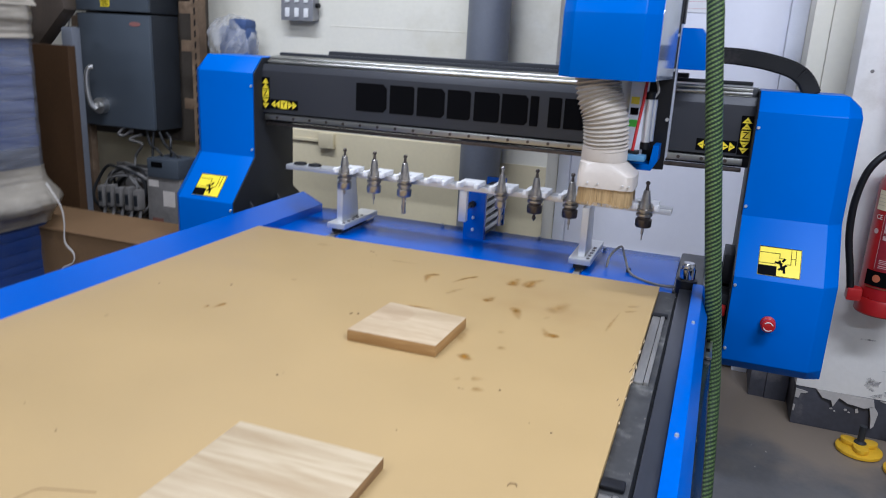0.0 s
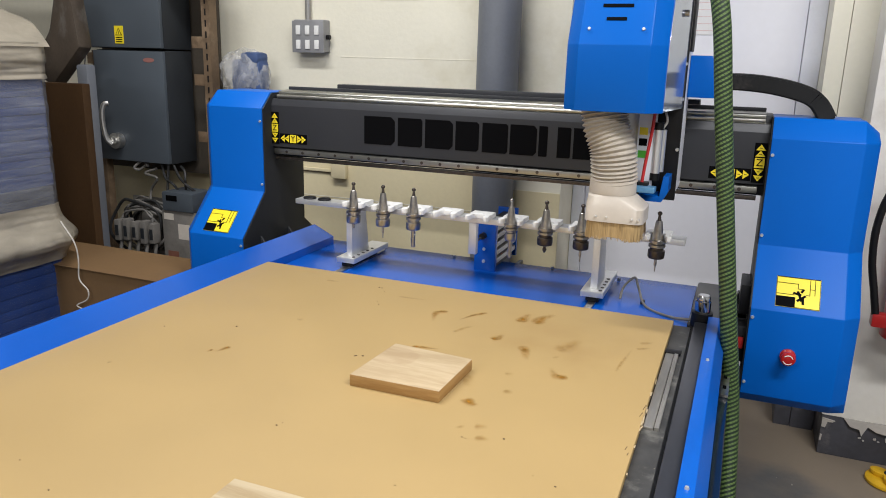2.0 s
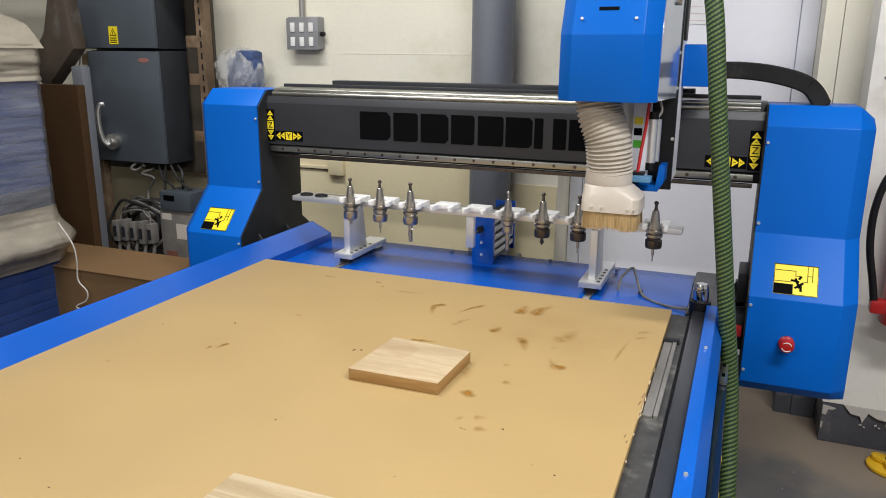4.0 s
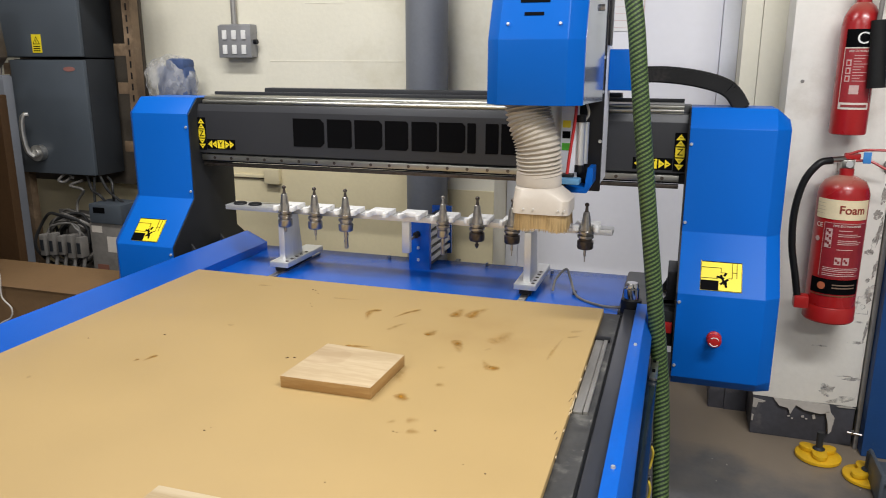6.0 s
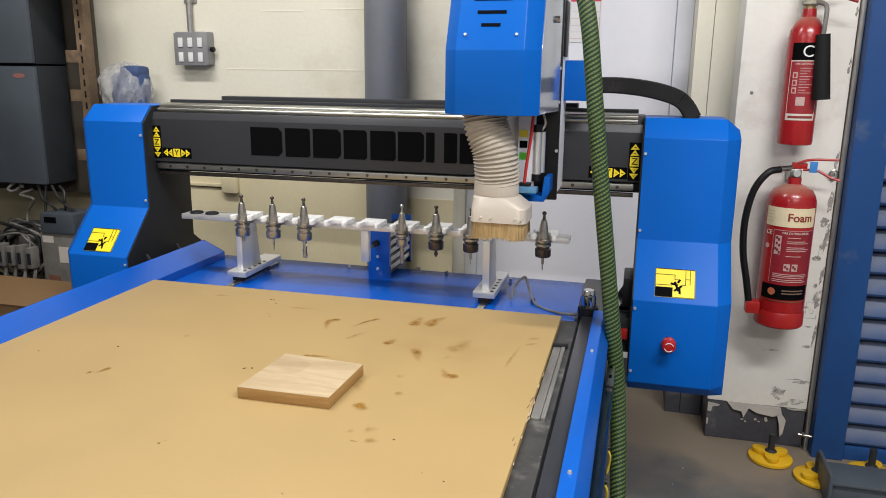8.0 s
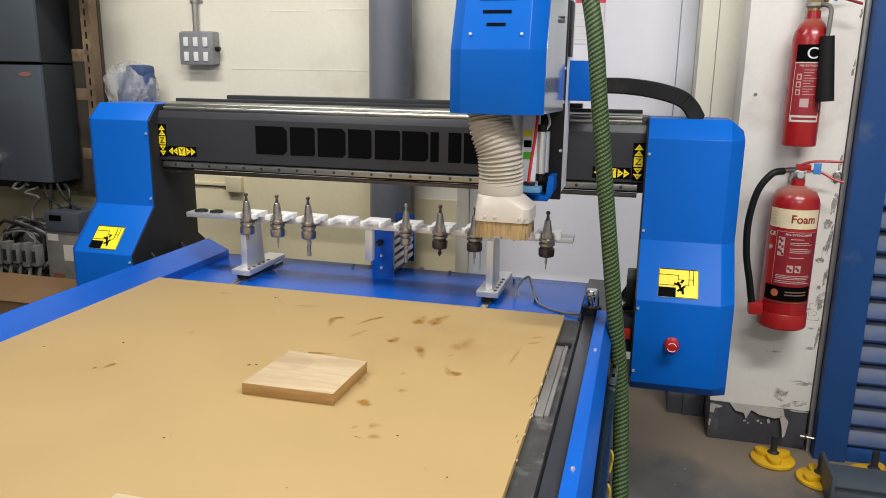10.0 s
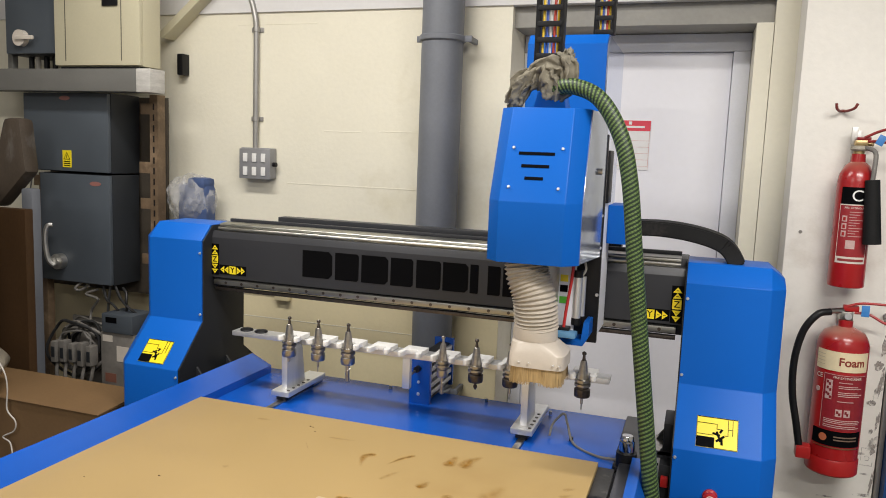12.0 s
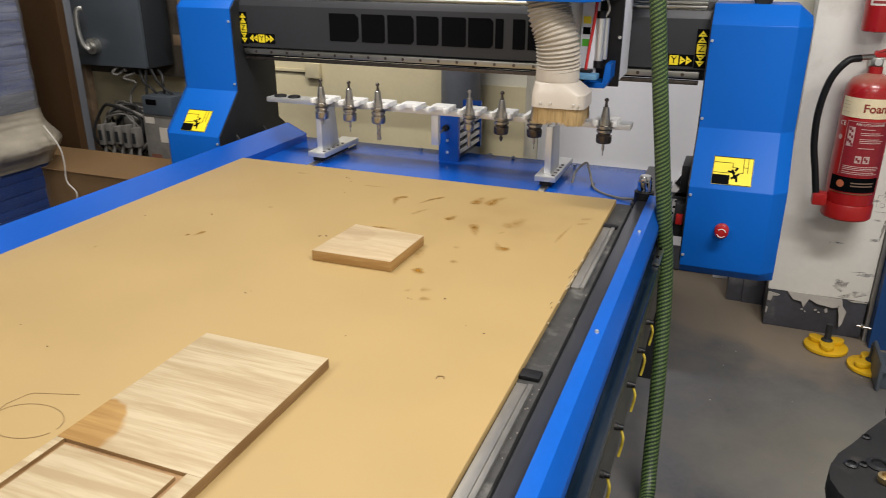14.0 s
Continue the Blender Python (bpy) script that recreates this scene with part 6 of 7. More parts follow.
valve = part("valve", bx((FX - 0.020, FYY - 0.016, 1.092), (FX + 0.018, FYY + 0.016, 1.120), 0.004), CHROME, ex, "chrome valve body")
part("gauge", rod(B(), (FX + 0.002, FYY - 0.0162, 1.106), (FX + 0.002, FYY - 0.024, 1.106), 0.011), ALU, valve, "small round gauge")
part("lever_root", bx((FX - 0.012, FYY - 0.013, 1.1205), (FX + 0.034, FYY + 0.013, 1.140), 0.005), RED_PL, ex, "red lever root")
part("top_lever", tube(B(), [(FX + 0.0, FYY - 0.012, 1.138), (FX + 0.04, FYY - 0.02, 1.152), (FX + 0.12, FYY - 0.03, 1.155)], 0.0042, 8, 5), RED_PL, ex, "red lever")
part("carry_handle", tube(B(), [(FX + 0.02, FYY - 0.012, 1.118), (FX + 0.06, FYY - 0.02, 1.118), (FX + 0.10, FYY - 0.03, 1.098), (FX + 0.13, FYY - 0.035, 1.09)], 0.0042, 8, 5), RED_PL, ex, "red carry handle")
part("tag", bx((FX + 0.035, FYY - 0.038, 1.112), (FX + 0.058, FYY - 0.034, 1.148), 0.001), mat("blue_tag", (0.05, 0.22, 0.55), 0.4), ex, "blue safety tag")
part("hose", tube(B(), [(FX - 0.052, FYY - 0.03, 1.118), (FX - 0.09, FYY - 0.045, 1.108), (FX - 0.128, FYY - 0.05, 1.05), (FX - 0.146, FYY - 0.05, 0.95), (FX - 0.142, FYY - 0.05, 0.84), (FX - 0.122, FYY - 0.05, 0.74), (FX - 0.108, FYY - 0.05, 0.668)], 0.0115, 14, 8), BLACK, ex, "black rubber hose")
part("hose_ferrule", rod(B(), (FX - 0.058, FYY - 0.031, 1.119), (FX - 0.012, FYY - 0.005, 1.122), 0.009), CHROME, ex, "chrome ferrule")
part("nozzle_clip", bx((FX - 0.118, FYY - 0.066, 0.628), (FX - 0.072, FYY - 0.02, 0.672), 0.008), RED_PL, ex, "red nozzle holder")
part("wall_hook", bx((FX - 0.012, FYY + 0.014, 1.07), (FX + 0.012, PY, 1.10), 0.002), STEEL, ex, "steel wall hook")

CX2, CYY, CR = 1.883, 0.815, 0.054
ex2 = thing("co2_extinguisher", (CX2, CYY, 1.197), "red gas fire extinguisher with a black horn hung on the wall", "fire extinguisher")
bm = lathe(B(), [(0.046, 1.197), (0.053, 1.200), (CR, 1.206), (CR, 1.535), (0.050, 1.560), (0.036, 1.588), (0.022, 1.600), (0.020, 1.625)], (CX2, CYY, 0), 40)
part("cylinder", bm, RED, ex2, "glossy red steel cylinder", 40)
part("black_label", plate_on(CX2, CYY, CR + 0.0008, -50, 50, 1.466, 1.520), INK, ex2, "black label")
t_ = text_bm("CO2", 0.050, pose(0.034, 0, 1.492, 90))
part("word", bent(t_, CX2, CYY, CR + 0.0013), WHITE_PL, ex2, "white word", 0)
lab2 = part("info_label", plate_on(CX2, CYY, CR + 0.0007, -50, 46, 1.300, 1.464), mat("red_label_print_b", (0.30, 0.020, 0.025), 0.4, vary=0.1, scale=60), ex2, "red label with white rim")
part("label_rim", plate_on(CX2, CYY, CR + 0.0013, -50, 46, 1.4625, 1.466, 8), LABEL_W, ex2, "white rim", 0)
part("heading", bent(text_bm("FIRE EXTINGUISHER", 0.0085, pose(0.004, 0, 1.4545, 90), 0.0003), CX2, CYY, CR + 0.0010), LABEL_W, lab2, "small white words", 0)
for z in (1.372, 1.396, 1.420):
    part("pictogram", plate_on(CX2, CYY, CR + 0.0012, -40, -24, z - 0.0095, z + 0.0095, 4), PRINT, lab2, "pale pictogram", 0)
    part("pictogram_mark", plate_on(CX2, CYY, CR + 0.0018, -36, -28, z - 0.006, z + 0.005, 3), RED_PL, lab2, "red mark", 0)
for k in range(10):
    part("print_bar", plate_on(CX2, CYY, CR + 0.0014, -18, 24 - (k % 3) * 10, 1.4405 - k * 0.0085, 1.4425 - k * 0.0085, 5), PRINT, lab2, "pale illegible print", 0)
part("label_patch", plate_on(CX2, CYY, CR + 0.0014, -22, 6, 1.325, 1.352, 6), PRINT, lab2, "pale pictogram patch", 0)
part("maker_band", plate_on(CX2, CYY, CR + 0.0009, -50, 46, 1.278, 1.299), LABEL_W, ex2, "white band with a dark bar")
part("maker_bar", plate_on(CX2, CYY, CR + 0.0016, -42, 40, 1.2845, 1.2925), mat("dark_red_print", (0.25, 0.03, 0.03), 0.5), ex2, "dark red bar", 0)
for a0, a1 in ((-51, -49), (45, 47)):
    part("label_rim", plate_on(CX2, CYY, CR + 0.0013, a0, a1, 1.278, 1.466, 2), LABEL_W, ex2, "white rim", 0)
part("neck", rod(B(), (CX2, CYY, 1.612), (CX2, CYY, 1.648), 0.016), BRASS, ex2, "brass valve neck")
part("collar", lathe(B(), [(0.020, 0), (0.026, 0.005), (0.024, 0.014), (0.018, 0.017)], (CX2, CYY, 1.634), 20), mat("braided_collar", (0.33, 0.30, 0.24), 0.7, vary=0.3, scale=60), ex2, "grey corded collar")
valve = part("valve", bx((CX2 - 0.016, CYY - 0.014, 1.6485), (CX2 + 0.022, CYY + 0.014, 1.668), 0.005), BRASS, ex2, "brass valve body")
part("outlet", rod(B(), (CX2 + 0.022, CYY - 0.004, 1.658), (CX2 + 0.036, CYY - 0.012, 1.656), 0.007), BRASS, valve, "brass outlet")
DARK_RED = mat("dark_red_lever_paint", (0.24, 0.012, 0.012), 0.35, vary=0.15, scale=20)
part("lever_root", bx((CX2 - 0.010, CYY - 0.012, 1.6685), (CX2 + 0.030, CYY + 0.012, 1.679), 0.004), DARK_RED, ex2, "dark red lever root")
part("top_lever", tube(B(), [(CX2 + 0.01, CYY - 0.01, 1.676), (CX2 + 0.05, CYY - 0.02, 1.697), (CX2 + 0.11, CYY - 0.03, 1.717)], 0.0044, 8, 5), DARK_RED, ex2, "dark red lever")
part("carry_handle", tube(B(), [(CX2 + 0.02, CYY - 0.01, 1.664), (CX2 + 0.06, CYY - 0.02, 1.664), (CX2 + 0.13, CYY - 0.03, 1.643)], 0.0044, 8, 5), DARK_RED, ex2, "dark red carry handle")
part("tag", box(B(), (-0.011, -0.002, -0.016), (0.011, 0.002, 0.016), 0.001, pose(CX2 + 0.052, CYY - 0.034, 1.668, 0, 25, 0)), mat("blue_tag_b", (0.05, 0.22, 0.55), 0.4), ex2, "blue safety tag")
part("swivel", tube(B(), [(CX2 + 0.015, CYY - 0.015, 1.645), (CX2 + 0.038, CYY - 0.045, 1.63), (CX2 + 0.038, CYY - 0.055, 1.58), (CX2 + 0.036, CYY - 0.058, 1.54)], 0.007, 10, 5), CABLE_GREY, ex2, "steel swivel pipe")
part("horn", rod(B(), (CX2 + 0.052, CYY - 0.060, 1.345), (CX2 + 0.036, CYY - 0.058, 1.545), 0.0265, 0.0205, 24), RUBBER, ex2, "black discharge horn")
part("back_bracket", bx((CX2 - 0.012, CYY + 0.054, 1.60), (CX2 + 0.012, PY, 1.70), 0.002), ALU_DULL, ex2, "steel wall bracket")
part("bracket_tab", bx((CX2 - 0.022, CYY + 0.02, 1.655), (CX2 - 0.004, CYY + 0.0305, 1.71), 0.002), ALU_DULL, ex2)
hk = B()
tube(hk, [(1.808, PY - 0.05, 1.785), (1.812, PY - 0.045, 1.768), (1.825, PY - 0.02, 1.762), (1.84, PY + 0.002, 1.765)], 0.0045, 8, 5)
tube(hk, [(1.87, PY - 0.05, 1.785), (1.862, PY - 0.045, 1.770), (1.845, PY - 0.02, 1.763), (1.832, PY + 0.002, 1.765)], 0.0045, 8, 5)
solo("wall_hook", hk, mat("dark_red_hook", (0.20, 0.03, 0.025), 0.4), "dark red steel double hook on the white wall", "hook")
solo("wall_plug", rod(B(), (1.745, PY + 0.002, 1.36), (1.745, PY - 0.002, 1.36), 0.006, seg=10), METER, "small grey wall plug in the white wall", "plug")

eye = B()
tube(eye, [(2.028 + 0.012 * math.cos(a), PY - 0.014, 1.098 + 0.012 * math.sin(a)) for a in [2 * math.pi * i / 12 for i in range(13)]], 0.003, 8, 3)
rod(eye, (2.028, PY + 0.002, 1.112), (2.028, PY - 0.014, 1.112), 0.003, seg=8)
solo("eye_hook", eye, STEEL, "small steel eye hook in the edge of the white wall", "hook")
sk = B()
for a, b in (((1.998, 0.640), (2.034, 0.642)), ((1.998, 0.580), (2.032, 0.578))):
    box(sk, (a[0], PY - 0.0012, a[1]), (b[0], PY + 0.001, a[1] + 0.0016))
for x, z0, z1 in ((1.998, 0.580, 0.640), (2.033, 0.579, 0.641)):
    box(sk, (x, PY - 0.0013, z0), (x + 0.0016, PY + 0.001, z1))
tube(sk, [(2.016 + 0.008 * math.cos(a), PY - 0.0008, 0.606 + 0.008 * math.sin(a)) for a in [2 * math.pi * i / 12 for i in range(13)]], 0.0008, 6, 3)
solo("pencil_sketch", sk, SCUFF, "faint square pencil sketch on the white wall", "drawing", smooth=0)
bolt = B()
rod(bolt, (2.015, 0.845, FLOOR + 0.075), (2.062, 0.842, FLOOR + 0.072), 0.0045, seg=10)
rod(bolt, (2.028, 0.845, FLOOR + 0.075), (2.034, 0.845, FLOOR + 0.075), 0.010, seg=6)
solo("floor_bolt", bolt, STEEL, "steel bolt through the foot of the shutter guide", "bolt")

# ---- left corner: switchgear, angle frame, cables ----


def cabinet(name, x0, x1, z0, z1, y, depth, label, material, lid=True):
    c = thing(name, ((x0 + x1) / 2, y + depth, z0), label, "electrical cabinet")
    part("body", bx((x0, y + 0.022, z0), (x1, y + depth, z1), 0.004), CABINET_SIDE if material is CABINET else material, c)
    part("door", bx((x0 - 0.002, y, z0 + 0.003), (x1 - (0.0), y + 0.0215, z1 - 0.003), 0.005), material, c)
    return c


c1 = cabinet("upper_cabinet", -1.545, -1.068, 1.432, 1.785, 0.775, 0.20, "slate grey steel cabinet with a yellow warning sticker", CABINET)
def oval(cx, cz, a, b, y):
    return prism(B(), [(cx + a * math.cos(radians(15 * i)), cz + b * math.sin(radians(15 * i))) for i in range(24)], "y", y - 0.0016, y + 0.001)


BADGE = mat("maker_badge", (0.30, 0.13, 0.11), 0.5)
part("oval_badge", oval(-1.305, 1.760, 0.030, 0.010, 0.775), BADGE, c1, "small oval red and grey badge", 0)
st_ = part("warning_sticker", bx((-1.322, 0.7728, 1.452), (-1.272, 0.7748, 1.528)), YELLOW, c1, "yellow warning sticker")
bm = B()
prism(bm, [(-1.297, 1.520), (-1.316, 1.487), (-1.278, 1.487)], "y", 0.7721, 0.7726)
part("triangle", bm, INK, st_, "black triangle", 0)
bm = B()
prism(bm, [(-1.297, 1.514), (-1.311, 1.490), (-1.283, 1.490)], "y", 0.7714, 0.7719)
part("triangle_fill", bm, YELLOW, st_, "", 0)
part("bolt_mark", bx((-1.2985, 0.7707, 1.493), (-1.2955, 0.7713, 1.507)), INK, st_, "", 0)
for k in range(3):
    part("print_bar", bx((-1.315, 0.7721, 1.458 + k * 0.009), (-1.279, 0.7726, 1.462 + k * 0.009)), INK, st_, "", 0)
c2 = cabinet("lower_cabinet", -1.46, -1.065, 0.925, 1.425, 0.775, 0.19, "slate grey steel cabinet with a lever handle", CABINET)
part("oval_badge", oval(-1.14, 1.384, 0.031, 0.010, 0.775), BADGE, c2, "small oval red and grey badge", 0)
hb = part("handle_boss", rod(B(), (-1.345, 0.775, 1.02), (-1.345, 0.745, 1.02), 0.036), ALU_DULL, c2, "grey round handle boss")
part("handle_hub", rod(B(), (-1.345, 0.7445, 1.02), (-1.345, 0.735, 1.02), 0.018), ALU_DULL, hb)
part("lever", tube(B(), [(-1.350, 0.735, 1.005), (-1.366, 0.722, 1.03), (-1.374, 0.716, 1.09), (-1.374, 0.716, 1.15), (-1.366, 0.722, 1.185), (-1.352, 0.735, 1.19)], 0.011, 10, 6), ALU_DULL, c2, "grey steel lever handle")
tr = thing("cable_trunking", (-1.2, 0.70, 1.79), "grey steel cable trunking with a white taped end", "trunking")
part("trunk", bx((-2.6, 0.70, 1.785), (-0.845, 0.79, 1.880), 0.003), TRUNKING, tr)
part("end_cap", bx((-0.844, 0.698, 1.783), (-0.772, 0.792, 1.8805), 0.004), mat("white_tape", (0.50, 0.485, 0.45), 0.6, vary=0.25, scale=14, stretch=(1, 1, 4)), tr, "white taped end")
c3 = cabinet("beige_cabinet", -1.295, -0.842, 1.893, 2.65, 0.72, 0.13, "beige steel cabinet standing over the trunking", BEIGE)
for x in (-1.235, -0.935):
    part("door_seam", bx((x - 0.002, 0.7185, 1.915), (x + 0.002, 0.7205, 2.64)), mat("seam_shadow", (0.12, 0.11, 0.08), 0.7), c3, "dark seam", 0)
part("latch", bx((-1.03, 0.712, 2.14), (-0.95, 0.7195, 2.20), 0.003), BLACK, c3, "black latch")
part("plinth", bx((-1.285, 0.74, 1.8805), (-0.86, 0.84, 1.8925)), DARK, c3)
c4 = cabinet("isolator_box", -1.62, -1.335, 1.95, 2.36, 0.76, 0.22, "dark grey isolator box with a round handle", CABINET)
part("handle", rod(B(), (-1.52, 0.76, 2.02), (-1.52, 0.735, 2.02), 0.036), LABEL_W, c4, "pale round handle")
part("handle_bar", bx((-1.53, 0.722, 2.010), (-1.43, 0.736, 2.028), 0.004), LABEL_W, c4, "pale handle bar")
part("oval_badge", bx((-1.46, 0.7585, 2.285), (-1.39, 0.7602, 2.305)), LABEL_W, c4, "oval badge")
for x in (-1.57, -1.53, -1.48, -1.43):
    part("gland", rod(B(), (x, 0.85, 1.8855), (x, 0.85, 1.951), 0.012), CABLE_WHITE if x == -1.53 else BLACK, c4)
part("side_strut", bx((-1.66, 0.80, 1.885), (-1.63, 0.83, 2.6), 0.002), TRUNKING, c4, "grey strut")
brc = B()
prism(brc, [(-0.985, 2.06), (-0.945, 2.05), (-0.55, 2.37), (-0.59, 2.38)], "y", 0.99, WY)
solo("brace", brc, BEIGE, "cream sloping steel brace on the wall", "brace")
solo("junction_box", bx((-0.893, 1.02, 1.890), (-0.862, WY, 1.985), 0.004), BLACK, "small black junction box", "junction box")

# board added to darken the gap between cabinets and angle frame
solo("backing_board", bx((-1.62, 0.985, 0.86), (-0.925, 1.003, 1.782), 0.002), mat("dark_gap_board", (0.060, 0.048, 0.034), 0.8, vary=0.3, scale=6), "dark brown board added behind the cabinets", "board")

fr = thing("angle_frame", (-0.89, 0.90, FLOOR), "rusty slotted steel angle upright with bolted plates", "steel frame")
bm = B()
box(bm, (-0.904, 0.85, FLOOR), (-0.862, 0.854, 1.785))
box(bm, (-0.8655, 0.8545, FLOOR), (-0.862, 0.90, 1.785))
part("upright", bm, ANGLE, fr)
slot_me = mesh_from("slot", bx((-0.887, 0.8492, 0), (-0.879, 0.8499, 0.028)), BLACK, 0)
for i in range(28):
    ob = new("slot", slot_me)
    ob.parent = fr
    ob.matrix_parent_inverse = Matrix.Translation(-fr.location)
    ob.location = (0, 0, 0.45 + i * 0.047)
for z, w in ((1.70, 0.04), (1.44, 0.05), (1.28, 0.045), (1.03, 0.04)):
    part("plate", bx((-0.92 - w, 0.857, z), (-0.905, 0.863, z + 0.035 + 0.3 * w), 0.002), ANGLE, fr, "rusty bolted plate")
fr2 = thing("angle_frame", (-1.4, 0.70, FLOOR), "rusty steel post with a grey sleeve beside the cabinet", "steel frame")
part("upright", bx((-1.495, 0.80, FLOOR), (-1.46, 0.84, 1.42), 0.002), ANGLE, fr2)
part("sleeve", bx((-1.36, 0.58, FLOOR), (-1.30, 0.63, 1.36), 0.01), PIPE, fr2, "grey plastic sleeve")
for z in (1.36, 1.15):
    part("plate", bx((-1.52, 0.795, z), (-1.46, 0.80, z + 0.05), 0.002), ANGLE, fr2)
part("cord", tube(B(), [(-1.49, 0.76, 1.40), (-1.50, 0.74, 1.25), (-1.48, 0.74, 1.15), (-1.47, 0.75, 1.05), (-1.44, 0.74, 1.0)], 0.003, 8, 5), CABLE_GREY, fr2, "pale cord")
bm = B()
prism(bm, [(-1.56, 1.28), (-1.50, 1.27), (-1.33, 1.43), (-1.36, 1.66), (-1.45, 1.66), (-1.50, 1.50), (-1.57, 1.42)], "y", 0.58, 0.66, 0.022)
# grey patches over the brown stand in for the duct's highlight
solo("pipe_elbow", bm, mat("mottled_duct_paint", (0.062, 0.046, 0.032), 0.6, vary=0.35, scale=6, tint=(0.15, 0.14, 0.125), amount=0.35, stretch=(1.6, 1, 0.7)), "mottled brown sloping duct elbow, grey patches for its highlight", "duct")

cab = thing("cable_coil", (-1.21, 0.80, 0.50), "coiled grey cables hanging in loops below the cabinet", "cables")
rng = random.Random(9)
for k in range(13):
    cx_, cz_ = -1.215 + rng.uniform(-0.025, 0.025), 0.635 + rng.uniform(-0.02, 0.02)
    r1 = 0.118 + rng.uniform(-0.03, 0.025)
    yy, ph = 0.715 + k * 0.010, rng.uniform(0, 6)
    ring = [(cx_ + r1 * (1 + 0.06 * math.sin(2 * a + ph)) * math.cos(a), yy + 0.016 * math.sin(3 * a + ph), cz_ + r1 * (0.95 + 0.07 * math.sin(3 * a + ph)) * math.sin(a)) for a in [2 * math.pi * i / 16 for i in range(17)]]
    part("loop", tube(B(), ring, 0.0055 + 0.0015 * (k % 2), 8, 4), (CABLE_GREY, CABLE_BLACK, CABLE_GREY, METER)[k % 4], cab)
TAILS = [((-1.16, 0.90), (-1.22, 0.875), (-1.14, 0.86), (-1.20, 0.80), (-1.20, 0.74)), ((-1.13, 0.92), (-1.10, 0.86), (-1.05, 0.84), (-1.03, 0.78), (-1.05, 0.70)),
         ((-1.06, 0.92), (-1.02, 0.87), (-0.97, 0.84), (-0.93, 0.79), (-0.92, 0.70)), ((-1.21, 0.92), (-1.25, 0.89), (-1.27, 0.90), (-1.24, 0.93), (-1.20, 0.91)),
         ((-1.09, 0.92), (-1.09, 0.85), (-1.085, 0.77), (-1.10, 0.70), (-1.09, 0.60)), ((-1.02, 0.92), (-0.99, 0.90), (-0.98, 0.86), (-1.0, 0.82), (-0.99, 0.76))]
for k, tl in enumerate(TAILS):
    part("tail", tube(B(), [(x, 0.80 - 0.012 * (i % 3), z) for i, (x, z) in enumerate(tl)], 0.006, 8, 6), CABLE_BLACK if k % 3 else CABLE_GREY, cab)
mt = thing("meter_boxes", (-1.2, 0.72, 0.45), "row of dusty grey meter boxes among coiled cables", "meter")
for k in range(5):
    x = -1.305 + k * 0.050
    m1 = part("meter", bx((x, 0.660, 0.575 + 0.006 * (k % 3)), (x + 0.030, 0.705, 0.672 + 0.008 * (k % 2)), 0.005), METER, mt)
    part("meter_slot", bx((x + 0.006, 0.6585, 0.600), (x + 0.024, 0.6602, 0.648)), CABINET_SIDE, m1, "dark window", 0)
    part("lead", tube(B(), [(x + 0.015, 0.69, 0.58), (x + 0.018, 0.675, 0.53), (x + 0.030 - 0.008 * k, 0.68, 0.46), (x + 0.03, 0.70, 0.36)], 0.008, 8, 5), METER if k % 2 else CABLE_GREY, mt, "grey lead")
part("back_board", bx((-1.40, 0.885, 0.20), (-0.93, 0.90, 0.74), 0.003), METER, mt, "grey mounting board")
bt = thing("charger_box", (-1.0, 0.74, FLOOR), "grey charger box with pale labels and a dark lid", "charger")
part("case", bx((-1.085, 0.73, 0.45), (-0.90, 0.86, 0.7275), 0.006), METER, bt)
part("stand", bx((-1.07, 0.74, FLOOR), (-0.92, 0.85, 0.4495), 0.004), CABINET_SIDE, bt, "dark stand")
part("lid", bx((-1.07, 0.72, 0.728), (-0.90, 0.86, 0.815), 0.008), CABINET, bt, "dark slate lid")
part("window", bx((-1.045, 0.7185, 0.775), (-0.985, 0.7202, 0.80)), INK, bt, "black display window", 0)
part("label", bx((-1.072, 0.7285, 0.685), (-1.018, 0.7302, 0.715)), LABEL_W, bt, "pale label", 0)
part("label", bx((-0.995, 0.7285, 0.60), (-0.93, 0.7302, 0.67)), LABEL_W, bt, "pale label", 0)
part("label", bx((-1.06, 0.7285, 0.50), (-1.00, 0.7302, 0.54)), mat("reddish_label", (0.22, 0.09, 0.06), 0.6), bt, "reddish label", 0)

# plastic-wrapped blue drum on a bracket behind the gantry
pb = thing("wrapped_parts", (-0.70, 0.97, FLOOR), "blue machine column wrapped in clear plastic film", "wrapped part")
WX = -0.055
bm = B()
box(bm, (-0.755 + WX, 0.91, 1.20), (-0.60 + WX, 0.99, 1.40), 0.025)
box(bm, (-0.70 + WX, 0.905, 1.38), (-0.605 + WX, 0.99, 1.43), 0.02)
part("core", bm, mat("dusty_blue_part", (0.05, 0.085, 0.20), 0.6, vary=0.3, scale=20), pb, "dusty blue metal part")
bm = bmesh.new()
bmesh.ops.create_icosphere(bm, subdivisions=4, radius=1.0)
for v in bm.verts:
    n0 = v.co.normalized()
    ridge = 1 - 2.2 * abs(noise.noise(n0 * 2.6)) + 0.5 * (1 - 2.2 * abs(noise.noise(n0 * 6.5 + Vector((3, 1, 2)))))
    k = 0.98 + 0.10 * noise.noise(n0 * 1.4) + 0.085 * ridge
    v.co = Vector((-0.705 + WX + n0.x * 0.118 * k, 0.955 + n0.y * 0.080 * k, 1.330 + n0.z * 0.110 * k))
part("film", bm, BAG, pb, "crinkled clear film", 22)
bm = B()
